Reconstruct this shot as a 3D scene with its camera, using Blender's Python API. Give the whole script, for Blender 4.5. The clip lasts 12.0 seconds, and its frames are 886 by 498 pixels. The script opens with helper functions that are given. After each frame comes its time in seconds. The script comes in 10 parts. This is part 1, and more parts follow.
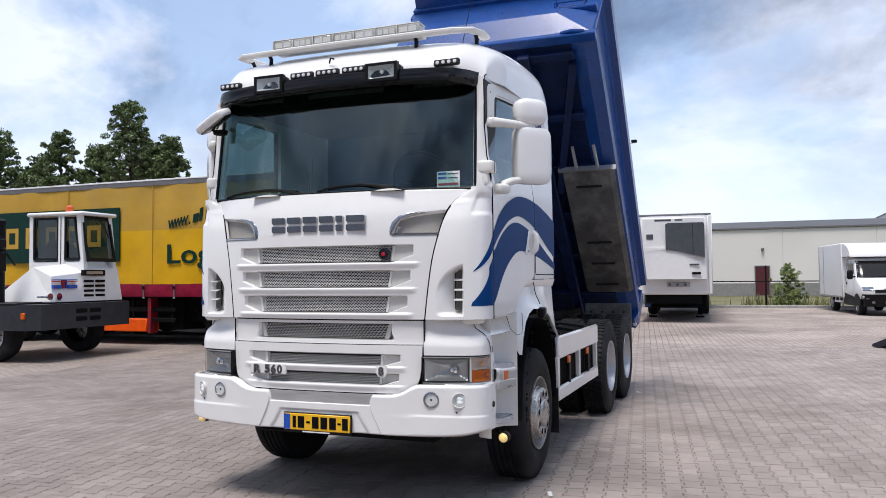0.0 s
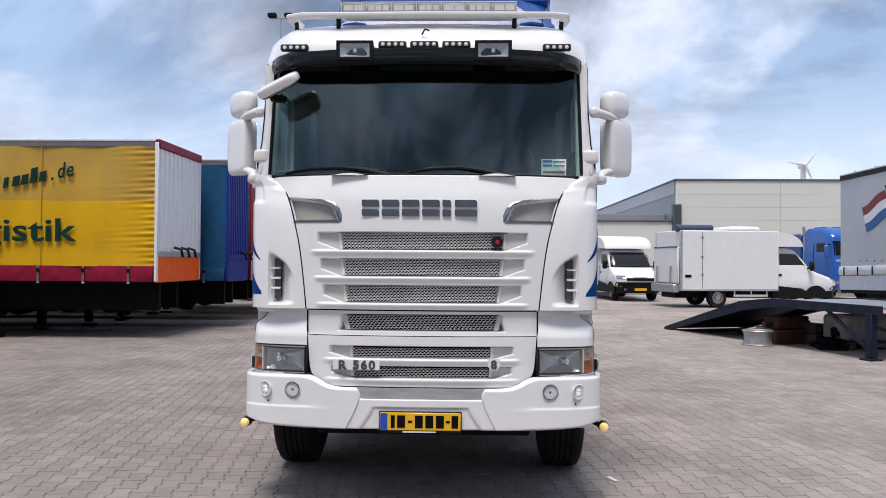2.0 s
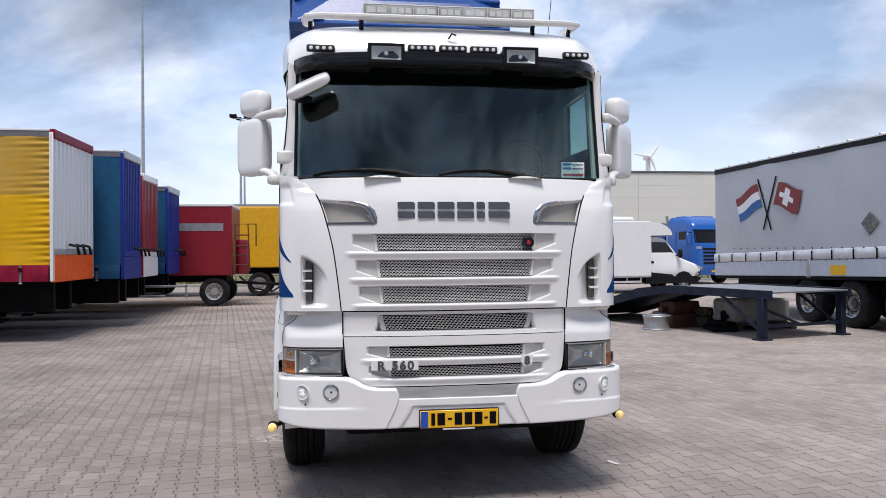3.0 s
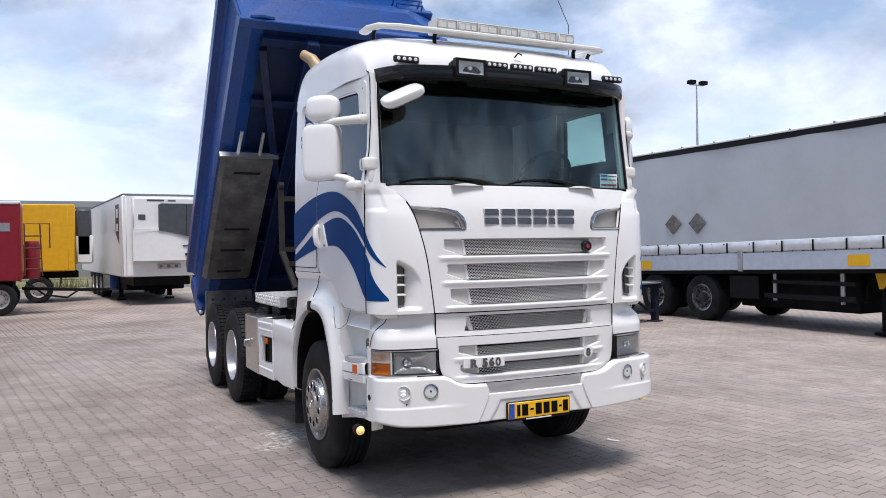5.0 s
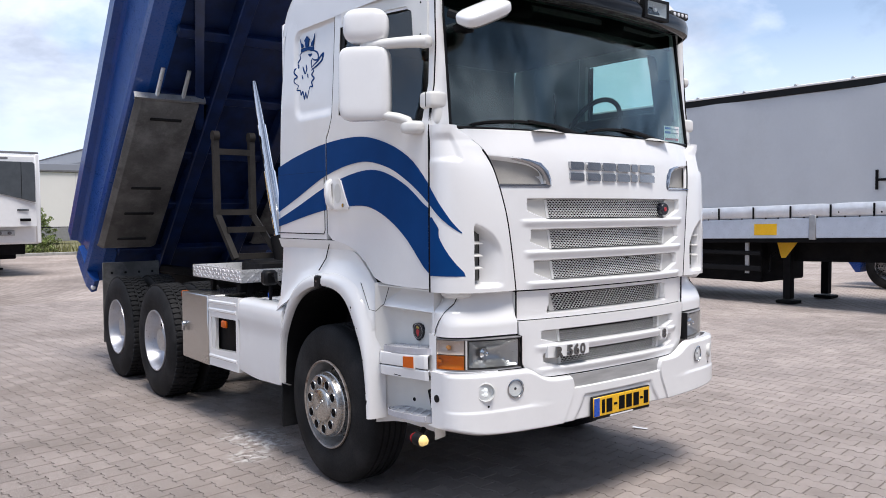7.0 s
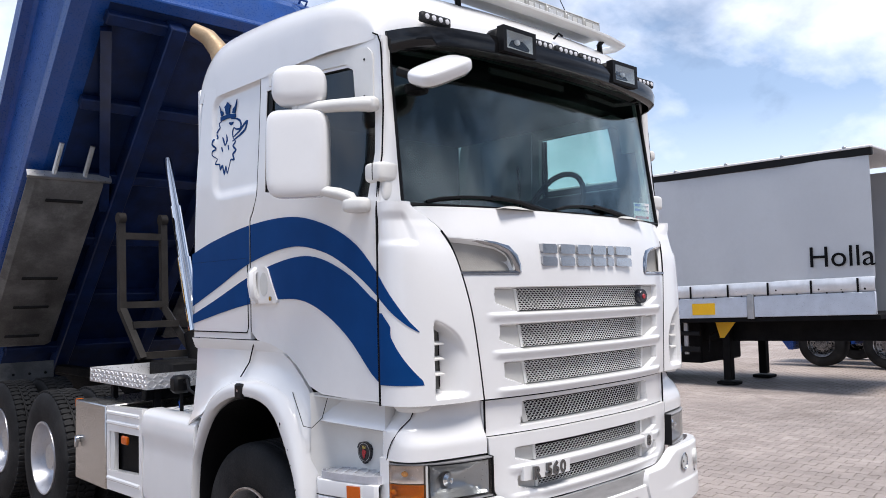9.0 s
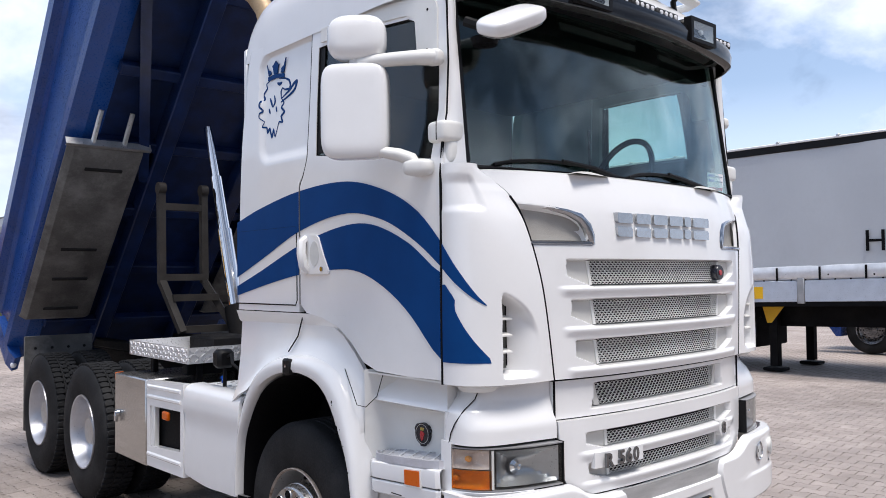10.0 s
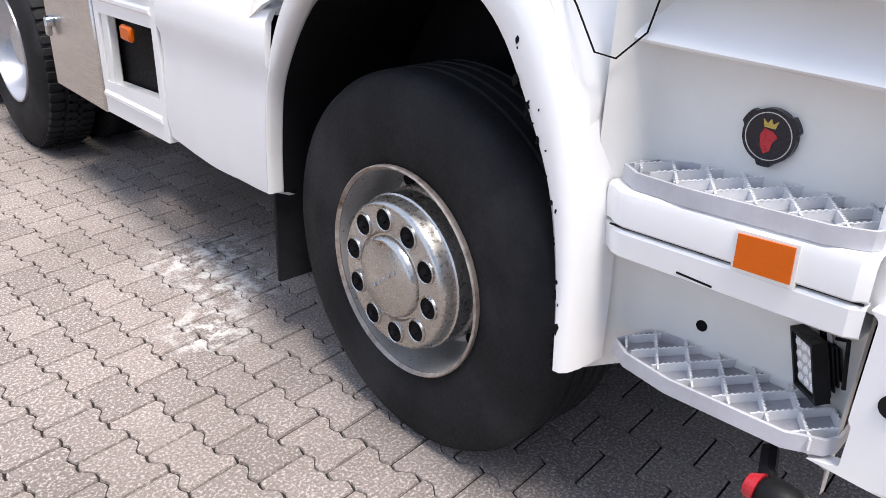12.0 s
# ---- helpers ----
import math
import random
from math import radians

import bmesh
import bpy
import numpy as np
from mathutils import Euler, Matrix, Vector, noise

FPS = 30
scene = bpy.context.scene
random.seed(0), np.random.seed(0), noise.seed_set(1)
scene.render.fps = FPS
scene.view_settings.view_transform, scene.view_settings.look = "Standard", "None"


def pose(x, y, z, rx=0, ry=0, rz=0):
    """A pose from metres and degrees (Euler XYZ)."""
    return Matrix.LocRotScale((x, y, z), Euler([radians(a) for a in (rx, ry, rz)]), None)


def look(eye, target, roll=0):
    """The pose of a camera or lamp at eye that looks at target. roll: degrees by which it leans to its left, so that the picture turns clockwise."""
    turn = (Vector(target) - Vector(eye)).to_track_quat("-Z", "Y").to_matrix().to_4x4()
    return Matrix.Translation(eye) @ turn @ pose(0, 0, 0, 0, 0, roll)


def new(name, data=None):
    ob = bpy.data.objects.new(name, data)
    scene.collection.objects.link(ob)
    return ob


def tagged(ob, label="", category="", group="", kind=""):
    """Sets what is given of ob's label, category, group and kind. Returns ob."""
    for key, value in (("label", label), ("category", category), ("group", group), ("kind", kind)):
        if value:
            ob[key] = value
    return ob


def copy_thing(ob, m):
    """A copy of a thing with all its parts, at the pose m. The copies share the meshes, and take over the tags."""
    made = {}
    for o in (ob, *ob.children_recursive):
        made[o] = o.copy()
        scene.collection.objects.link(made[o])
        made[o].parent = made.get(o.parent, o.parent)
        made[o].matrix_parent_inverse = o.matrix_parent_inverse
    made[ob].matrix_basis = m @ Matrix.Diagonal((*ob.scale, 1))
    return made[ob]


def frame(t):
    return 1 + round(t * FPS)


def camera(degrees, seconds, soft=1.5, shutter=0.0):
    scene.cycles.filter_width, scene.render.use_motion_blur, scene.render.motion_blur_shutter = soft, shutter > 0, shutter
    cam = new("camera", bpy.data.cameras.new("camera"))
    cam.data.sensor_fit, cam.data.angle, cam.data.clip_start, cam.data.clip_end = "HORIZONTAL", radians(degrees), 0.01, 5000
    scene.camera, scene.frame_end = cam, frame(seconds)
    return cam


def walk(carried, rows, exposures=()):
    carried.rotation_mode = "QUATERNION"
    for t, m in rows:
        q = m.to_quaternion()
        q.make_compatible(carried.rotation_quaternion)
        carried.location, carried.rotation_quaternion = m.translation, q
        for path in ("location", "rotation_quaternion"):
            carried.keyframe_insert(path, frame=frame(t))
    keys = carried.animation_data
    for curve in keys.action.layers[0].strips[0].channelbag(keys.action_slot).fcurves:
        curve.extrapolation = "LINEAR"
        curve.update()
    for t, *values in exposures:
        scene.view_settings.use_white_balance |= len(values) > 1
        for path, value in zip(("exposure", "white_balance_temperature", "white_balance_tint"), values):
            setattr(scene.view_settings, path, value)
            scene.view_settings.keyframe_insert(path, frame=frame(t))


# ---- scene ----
cam = camera(58.3, 12.0, 0.9)
PATH = [
    (0, (0.018, -0.076, 1.58), (-0.709, 1.785, 1.651), -0.5),
    (0.5, (-0.548, -0.099, 1.606), (-1.145, 1.809, 1.66), -0.4),
    (1, (-1.148, -0.194, 1.539), (-1.599, 1.754, 1.609), 0.1),
    (1.5, (-1.798, -0.305, 1.578), (-2.054, 1.678, 1.628), 0.4),
    (2, (-2.469, -0.358, 1.611), (-2.532, 1.641, 1.643), 0.4),
    (2.5, (-3.014, -0.428, 1.669), (-2.904, 1.569, 1.684), 0.1),
    (3, (-3.601, -0.417, 1.683), (-3.314, 1.562, 1.689), -0.4),
    (4.8, (-5.634, -0.136, 1.758), (-4.796, 1.68, 1.751), -1.0),
    (5, (-5.837, -0.071, 1.747), (-4.952, 1.723, 1.742), -0.9),
    (5.5, (-6.19, 0.334, 1.773), (-5.2, 2.071, 1.759), -0.8),
    (6, (-6.48, 0.766, 1.788), (-5.396, 2.446, 1.758), -0.7),
    (6.5, (-6.539, 1.251, 1.734), (-5.373, 2.875, 1.675), -0.6),
    (6.7, (-6.528, 1.419, 1.724), (-5.334, 3.022, 1.651), -0.5),
    (8.3, (-6.13, 2.274, 1.702), (-4.76, 3.729, 1.639), -0.5),
    (8.5, (-6.122, 2.285, 1.728), (-4.745, 3.736, 1.7), -0.7),
    (9, (-6.112, 2.307, 1.775), (-4.731, 3.749, 1.889), -1.4),
    (9.5, (-6.103, 2.359, 1.797), (-4.74, 3.809, 1.993), -1.7),
    (10, (-6.032, 2.618, 1.731), (-4.706, 4.114, 1.801), -0.6),
    (10.5, (-5.866, 3.086, 1.645), (-4.584, 4.604, 1.417), 0.8),
    (11, (-5.584, 3.587, 1.583), (-4.345, 5.081, 1.1), 0.8),
    (11.5, (-5.336, 4.209, 1.497), (-4.121, 5.63, 0.788), 1.1),
    (12, (-5.09, 4.687, 1.444), (-3.867, 6.011, 0.578), 2.2),
]
walk(cam, [(t, look(eye, target, roll)) for t, eye, target, roll in PATH],
     exposures=[(0, 0.54, 6600, 12), (2.0, 0.45, 6600, 12), (3.0, 0.47, 6600, 12), (5.0, 0.60, 6600, 12), (6.5, 0.68, 6600, 12), (8.5, 0.81, 6600, 12), (9.5, 0.66, 6600, 12), (10.5, 0.76, 6600, 12), (11.2, 0.91, 6620, 12), (12.0, 1.28, 6750, 12)])

# ---- daylight: high thin cloud, a veiled sun ----
SUN_ELEV, SUN_AZ = 69.0, 192.0   # degrees; azimuth clockwise from +y
world = bpy.data.worlds.new("sky")
scene.world = world
world.use_nodes = True
wt = world.node_tree
wt.nodes.clear()


sky = wt.nodes.new("ShaderNodeTexSky")
sky.sky_type, sky.sun_disc = "NISHITA", False
sky.sun_elevation, sky.sun_rotation = radians(SUN_ELEV), radians(SUN_AZ)
sky.air_density, sky.dust_density, sky.ozone_density = 1.0, 1.0, 1.6
coord = wt.nodes.new("ShaderNodeTexCoord")
# flatten directions onto a cloud layer
sep = wt.nodes.new("ShaderNodeSeparateXYZ")
wt.links.new(coord.outputs["Generated"], sep.inputs[0])
zadd = wt.nodes.new("ShaderNodeMath"); zadd.operation = "ADD"; zadd.inputs[1].default_value = 0.42
zmax = wt.nodes.new("ShaderNodeMath"); zmax.operation = "MAXIMUM"; zmax.inputs[1].default_value = 0.06
wt.links.new(sep.outputs["Z"], zadd.inputs[0]); wt.links.new(zadd.outputs[0], zmax.inputs[0])
dx = wt.nodes.new("ShaderNodeMath"); dx.operation = "DIVIDE"
dy = wt.nodes.new("ShaderNodeMath"); dy.operation = "DIVIDE"
wt.links.new(sep.outputs["X"], dx.inputs[0]); wt.links.new(zmax.outputs[0], dx.inputs[1])
wt.links.new(sep.outputs["Y"], dy.inputs[0]); wt.links.new(zmax.outputs[0], dy.inputs[1])
comb = wt.nodes.new("ShaderNodeCombineXYZ")
wt.links.new(dx.outputs[0], comb.inputs[0]); wt.links.new(dy.outputs[0], comb.inputs[1])
comb.inputs[2].default_value = 4.3


def wnoise(scale, detail, rough, dist=0.0, offset=(0, 0, 0)):
    m = wt.nodes.new("ShaderNodeMapping")
    m.inputs["Location"].default_value = offset
    wt.links.new(comb.outputs[0], m.inputs["Vector"])
    n = wt.nodes.new("ShaderNodeTexNoise")
    n.inputs["Scale"].default_value, n.inputs["Detail"].default_value = scale, detail
    n.inputs["Roughness"].default_value, n.inputs["Distortion"].default_value = rough, dist
    wt.links.new(m.outputs[0], n.inputs["Vector"])
    return n.outputs["Fac"]


def wramp(src, stops):
    r = wt.nodes.new("ShaderNodeValToRGB")
    els = r.color_ramp.elements
    while len(els) < len(stops):
        els.new(0.5)
    for e, (p, c) in zip(els, stops):
        e.position, e.color = p, (c[0], c[1], c[2], 1)
    wt.links.new(src, r.inputs["Fac"])
    return r.outputs["Color"]


def wmix(fac, a, b, mode="MIX"):
    m = wt.nodes.new("ShaderNodeMix"); m.data_type, m.blend_type = "RGBA", mode
    for sock, v in ((m.inputs["Factor"], fac), (m.inputs["A"], a), (m.inputs["B"], b)):
        if isinstance(v, bpy.types.NodeSocket):
            wt.links.new(v, sock)
        else:
            sock.default_value = v
    return m.outputs["Result"]


cover = wramp(wnoise(2.1, 9, 0.56, 0.2), [(0.44, (0, 0, 0)), (0.58, (1, 1, 1))])
veil = wramp(wnoise(0.35, 3, 0.5, 0.0, (3, 1, 0)), [(0.3, (0.25, 0.25, 0.25)), (0.7, (0.75, 0.75, 0.75))])
shade = wramp(wnoise(2.1, 9, 0.56, 0.2, (0.05, 0.08, 0.15)), [(0.41, (7.7, 8.6, 10.3)), (0.51, (7.2, 8.1, 9.9)), (0.61, (4.9, 5.6, 7.0)), (0.71, (2.6, 3.1, 4.1))])
clear = wmix(veil, sky.outputs["Color"], (6.1, 8.2, 11.9, 1))
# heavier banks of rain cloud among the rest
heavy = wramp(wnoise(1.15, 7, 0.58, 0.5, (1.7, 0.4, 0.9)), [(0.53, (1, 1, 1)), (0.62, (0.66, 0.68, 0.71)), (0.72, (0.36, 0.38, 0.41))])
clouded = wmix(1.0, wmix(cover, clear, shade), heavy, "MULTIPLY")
# towards the horizon all is bright haze
hz = wramp(sep.outputs["Z"], [(0.0, (1, 1, 1)), (0.05, (0.75, 0.75, 0.75)), (0.22, (0.0, 0.0, 0.0))])
# southern sky, out of view: cloud darkened and broken to show in windscreen reflections
flip_y = wt.nodes.new("ShaderNodeMath"); flip_y.operation = "MULTIPLY"; flip_y.inputs[1].default_value = -1.0
wt.links.new(sep.outputs["Y"], flip_y.inputs[0])
south = wramp(flip_y.outputs[0], [(0.15, (0, 0, 0)), (0.45, (1, 1, 1))])
broken = wramp(wnoise(2.8, 8, 0.6, 0.5, (0.3, 2.2, 0.5)), [(0.40, (1, 1, 1)), (0.49, (0.62, 0.64, 0.67)), (0.58, (0.25, 0.27, 0.30))])
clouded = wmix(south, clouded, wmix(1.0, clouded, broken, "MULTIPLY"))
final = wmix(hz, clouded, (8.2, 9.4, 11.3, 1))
bg = wt.nodes.new("ShaderNodeBackground")
bg.inputs["Strength"].default_value = 0.081
wt.links.new(final, bg.inputs["Color"])
wout = wt.nodes.new("ShaderNodeOutputWorld")
wt.links.new(bg.outputs[0], wout.inputs["Surface"])

sun_data = bpy.data.lights.new("sun", "SUN")
sun_data.energy, sun_data.angle, sun_data.color = 2.5, radians(22), (1.0, 0.965, 0.92)
sun = new("sun", sun_data)
saz, sel = radians(SUN_AZ), radians(SUN_ELEV)
sun_dir = Vector((math.sin(saz) * math.cos(sel), math.cos(saz) * math.cos(sel), math.sin(sel)))
sun.matrix_world = look(sun_dir * 60, (0, 0, 0))

# ---- materials ----
def material(name, base, rough=0.5, metal=0.0, vary=0.12, scale=6.0, fine=80.0, bump=0.05, dirt=None, dirt_amount=0.0, dirt_scale=2.0,
             coat=0.0, island=0.0, object_random=0.0, rough_vary=0.1, stretch=(1, 1, 1), spec=0.5, speck=0.0, in_place=False, lime=(), worn=False):
    """Principled surface with colour drift at two scales, patchy dirt, fine relief."""
    m = bpy.data.materials.new(name)
    m.use_nodes = True
    nt = m.node_tree
    b = nt.nodes["Principled BSDF"]
    L = nt.links.new
    tc = nt.nodes.new("ShaderNodeTexCoord")
    mp = nt.nodes.new("ShaderNodeMapping")
    mp.inputs["Scale"].default_value = stretch
    place = nt.nodes.new("ShaderNodeNewGeometry").outputs["Position"] if in_place else tc.outputs["Object"]
    L(place, mp.inputs["Vector"])

    def noise_tex(s, d, r=0.55):
        n = nt.nodes.new("ShaderNodeTexNoise")
        n.inputs["Scale"].default_value, n.inputs["Detail"].default_value, n.inputs["Roughness"].default_value = s, d, r
        L(mp.outputs[0], n.inputs["Vector"])
        return n.outputs["Fac"]

    def remap(src, a, b_, lo, hi):
        r = nt.nodes.new("ShaderNodeMapRange")
        r.inputs["From Min"].default_value, r.inputs["From Max"].default_value = a, b_
        r.inputs["To Min"].default_value, r.inputs["To Max"].default_value = lo, hi
        L(src, r.inputs["Value"])
        return r.outputs["Result"]

    def mix(fac, a, b_, mode="MIX"):
        x = nt.nodes.new("ShaderNodeMix"); x.data_type, x.blend_type = "RGBA", mode
        for sock, v in ((x.inputs["Factor"], fac), (x.inputs["A"], a), (x.inputs["B"], b_)):
            if isinstance(v, bpy.types.NodeSocket):
                L(v, sock)
            else:
                sock.default_value = v
        return x.outputs["Result"]

    big, small = noise_tex(scale, 4), noise_tex(fine, 3)
    dark = tuple(c * (1 - vary) for c in base) + (1,)
    light = tuple(min(1, c * (1 + vary)) for c in base) + (1,)
    col = mix(remap(big, 0.35, 0.65, 0, 1), dark, light)
    col = mix(remap(small, 0.3, 0.7, 0.0, vary), col, tuple(c * 0.6 for c in base) + (1,))
    if object_random or island:
        src = nt.nodes.new("ShaderNodeObjectInfo").outputs["Random"] if object_random else nt.nodes.new("ShaderNodeNewGeometry").outputs["Random Per Island"]
        amt = object_random or island
        v = remap(src, 0, 1, 1 - amt, 1 + amt)
        hsv = nt.nodes.new("ShaderNodeHueSaturation")
        L(v, hsv.inputs["Value"]); L(col, hsv.inputs["Color"])
        col = hsv.outputs["Color"]
    if speck:
        # pale and dark aggregate grains
        grain = noise_tex(115.0, 2, 0.7)
        col = mix(remap(grain, 0.545, 0.60, 0.0, speck), col, (0.80, 0.73, 0.69, 1))
        col = mix(remap(grain, 0.455, 0.39, 0.0, speck), col, tuple(c * 0.45 for c in base) + (1,))
    if dirt:
        d = remap(noise_tex(dirt_scale, 8, 0.65), 0.48, 0.72, 0, dirt_amount)
        col = mix(d, col, tuple(dirt) + (1,))
    if worn:
        # worn: the colour darkens towards the west, along a noisy drift
        gx = nt.nodes.new("ShaderNodeSeparateXYZ")
        L(place, gx.inputs[0])
        drift = nt.nodes.new("ShaderNodeMath"); drift.operation = "MULTIPLY_ADD"
        drift.inputs[1].default_value = 9.0
        L(noise_tex(0.22, 4), drift.inputs[0]); L(gx.outputs["X"], drift.inputs[2])
        shade_ = remap(drift.outputs[0], -4.5, 6.5, 0.80, 1.06)
        grey = nt.nodes.new("ShaderNodeCombineXYZ")
        for k in range(3):
            L(shade_, grey.inputs[k])
        col = mix(1.0, col, grey.outputs[0], "MULTIPLY")
    for cx, cy, r_ in lime:
        # pale lime blotches
        dd = nt.nodes.new("ShaderNodeVectorMath"); dd.operation = "DISTANCE"
        dd.inputs[1].default_value = (cx, cy, 0)
        L(place, dd.inputs[0])
        near = remap(dd.outputs["Value"], r_, r_ * 0.2, 0, 1)
        ragged = nt.nodes.new("ShaderNodeMath"); ragged.operation = "MULTIPLY"
        L(near, ragged.inputs[0]); L(remap(noise_tex(16.0, 6, 0.7), 0.46, 0.6, 0, 1.0), ragged.inputs[1])
        col = mix(ragged.outputs[0], col, (0.72, 0.7, 0.68, 1))
    L(col, b.inputs["Base Color"])
    L(remap(small, 0.3, 0.7, max(0.02, rough - rough_vary), min(1, rough + rough_vary)), b.inputs["Roughness"])
    b.inputs["Metallic"].default_value = metal
    b.inputs["Coat Weight"].default_value = coat
    b.inputs["Coat Roughness"].default_value = 0.06
    b.inputs["Specular IOR Level"].default_value = spec
    if bump:
        bp = nt.nodes.new("ShaderNodeBump")
        bp.inputs["Strength"].default_value, bp.inputs["Distance"].default_value = bump, 0.01
        L(small, bp.inputs["Height"]); L(bp.outputs[0], b.inputs["Normal"])
    return m


def glass(name, tint=(0.8, 0.9, 0.88), rough=0.01, gloss=0.05):
    """Tinted automotive glass: straight-through transparency under a clear reflection."""
    m = bpy.data.materials.new(name)
    m.use_nodes = True
    nt = m.node_tree
    nt.nodes.clear()
    out = nt.nodes.new("ShaderNodeOutputMaterial")
    tr = nt.nodes.new("ShaderNodeBsdfTransparent"); tr.inputs[0].default_value = (*tint, 1)
    gl = nt.nodes.new("ShaderNodeBsdfGlossy"); gl.inputs["Roughness"].default_value = rough
    lw = nt.nodes.new("ShaderNodeLayerWeight"); lw.inputs["Blend"].default_value = 0.5
    pw = nt.nodes.new("ShaderNodeMath"); pw.operation = "POWER"; pw.inputs[1].default_value = 3.6
    fr = nt.nodes.new("ShaderNodeMath"); fr.operation = "MULTIPLY_ADD"; fr.inputs[1].default_value, fr.inputs[2].default_value = 0.9, gloss
    nt.links.new(lw.outputs["Facing"], pw.inputs[0]); nt.links.new(pw.outputs[0], fr.inputs[0])
    mx = nt.nodes.new("ShaderNodeMixShader")
    nt.links.new(fr.outputs[0], mx.inputs[0]); nt.links.new(tr.outputs[0], mx.inputs[1]); nt.links.new(gl.outputs[0], mx.inputs[2])
    nt.links.new(mx.outputs[0], out.inputs["Surface"])
    return m


def glow(name, color, strength):
    m = bpy.data.materials.new(name)
    m.use_nodes = True
    b = m.node_tree.nodes["Principled BSDF"]
    b.inputs["Base Color"].default_value = (*color, 1)
    b.inputs["Emission Color"].default_value = (*color, 1)
    b.inputs["Emission Strength"].default_value = strength
    b.inputs["Roughness"].default_value = 0.15
    return m


WHITE = material("white_truck_paint", (0.809, 0.809, 0.809), 0.22, vary=0.02, bump=0.0, coat=0.5, rough_vary=0.04, dirt=(0.45, 0.42, 0.38), dirt_amount=0.10, dirt_scale=3.0)
WHITE2 = material("off_white_plastic", (0.74, 0.735, 0.71), 0.38, vary=0.03, bump=0.02)
GREYPL = material("pale_grey_plastic", (0.58, 0.575, 0.55), 0.42, vary=0.05, bump=0.03)
VENTD = material("dim_vent_hollow", (0.10, 0.10, 0.09), 0.6, vary=0.1, bump=0.03)
MESHM = material("painted_mesh", (0.76, 0.76, 0.74), 0.4, vary=0.06, bump=0.02)
DECAL = material("dark_blue_decal", (0.0035, 0.046, 0.175), 0.45, vary=0.05, bump=0.0, spec=0.05, rough_vary=0.02)
# the body's blue with grime, darkened for the shade underneath it
BLUED = material("grimy_shaded_blue", (0.004, 0.016, 0.068), 0.42, vary=0.3, bump=0.08, spec=0.25, dirt=(0.02, 0.02, 0.025), dirt_amount=0.35, dirt_scale=2.5)
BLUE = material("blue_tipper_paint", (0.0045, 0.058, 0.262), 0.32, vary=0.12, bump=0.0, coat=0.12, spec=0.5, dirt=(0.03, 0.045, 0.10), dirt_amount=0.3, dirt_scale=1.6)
BLACKP = material("black_plastic", (0.007, 0.007, 0.008), 0.5, vary=0.15, bump=0.06, spec=0.18)
BLACKG = material("black_gloss_visor", (0.008, 0.008, 0.009), 0.12, vary=0.1, bump=0.0, spec=0.4)
DARK = material("dark_steel", (0.006, 0.006, 0.007), 0.65, vary=0.3, bump=0.15, dirt=(0.02, 0.017, 0.015), dirt_amount=0.4, spec=0.1)
RUBBER = material("tyre_rubber", (0.016, 0.0165, 0.018), 0.7, vary=0.25, bump=0.12, scale=5, fine=120, dirt=(0.05, 0.049, 0.05), dirt_amount=0.55, dirt_scale=3, spec=0.14)
FRAMEG = material("dusty_brown_steel", (0.030, 0.027, 0.025), 0.6, vary=0.3, bump=0.1, dirt=(0.07, 0.05, 0.04), dirt_amount=0.4, spec=0.25)
MUD = material("scuffed_mudguard", (0.10, 0.098, 0.095), 0.6, vary=0.4, bump=0.12, scale=3, dirt=(0.25, 0.245, 0.24), dirt_amount=0.6, dirt_scale=4.5)
STEEL = material("brushed_stainless", (0.58, 0.57, 0.55), 0.3, metal=1.0, vary=0.08, bump=0.03, stretch=(1, 1, 12))
ALU = material("cast_aluminium", (0.62, 0.62, 0.62), 0.36, metal=0.9, vary=0.1, bump=0.05, dirt=(0.25, 0.23, 0.2), dirt_amount=0.35)
RIMM = material("painted_rim", (0.52, 0.515, 0.51), 0.36, metal=0.6, vary=0.1, bump=0.02, dirt=(0.12, 0.08, 0.055), dirt_amount=0.35, dirt_scale=4)
RUST = material("rusty_lip", (0.42, 0.37, 0.33), 0.5, metal=0.4, vary=0.25, bump=0.1, scale=14, dirt=(0.11, 0.055, 0.03), dirt_amount=0.95, dirt_scale=13)
HUB = material("polished_hub_steel", (0.5, 0.49, 0.475), 0.3, metal=1.0, vary=0.04, bump=0.0, dirt=(0.3, 0.27, 0.24), dirt_amount=0.08, dirt_scale=3)
ENDPL = material("off_white_end_plate", (0.6, 0.59, 0.56), 0.42, vary=0.04, bump=0.02)
INSERT = material("brushed_grey_insert", (0.42, 0.42, 0.42), 0.45, metal=0.3, vary=0.12, scale=5, bump=0.04, stretch=(1, 1, 6))
CHEQ = material("bright_chequer_plate", (0.74, 0.74, 0.75), 0.34, metal=0.55, vary=0.1, bump=0.04)
LAMPG = material("silvered_lamp_bowl", (0.62, 0.63, 0.63), 0.22, metal=0.15, vary=0.06, bump=0.0, rough_vary=0.08)
LAMPD = material("grey_lamp_interior", (0.3, 0.3, 0.31), 0.4, metal=0.3, vary=0.1, bump=0.0)
LAMPR = material("stepped_lamp_mirror", (0.5, 0.51, 0.52), 0.32, metal=1.0, vary=0.1, bump=0.0, rough_vary=0.05)
INLET = material("grey_fabric_mesh", (0.36, 0.345, 0.32), 0.6, vary=0.08, fine=220, bump=0.2)
TREADD = material("grey_step_floor", (0.34, 0.34, 0.37), 0.5, vary=0.25, bump=0.05, dirt=(0.4, 0.4, 0.41), dirt_amount=0.4, dirt_scale=9)
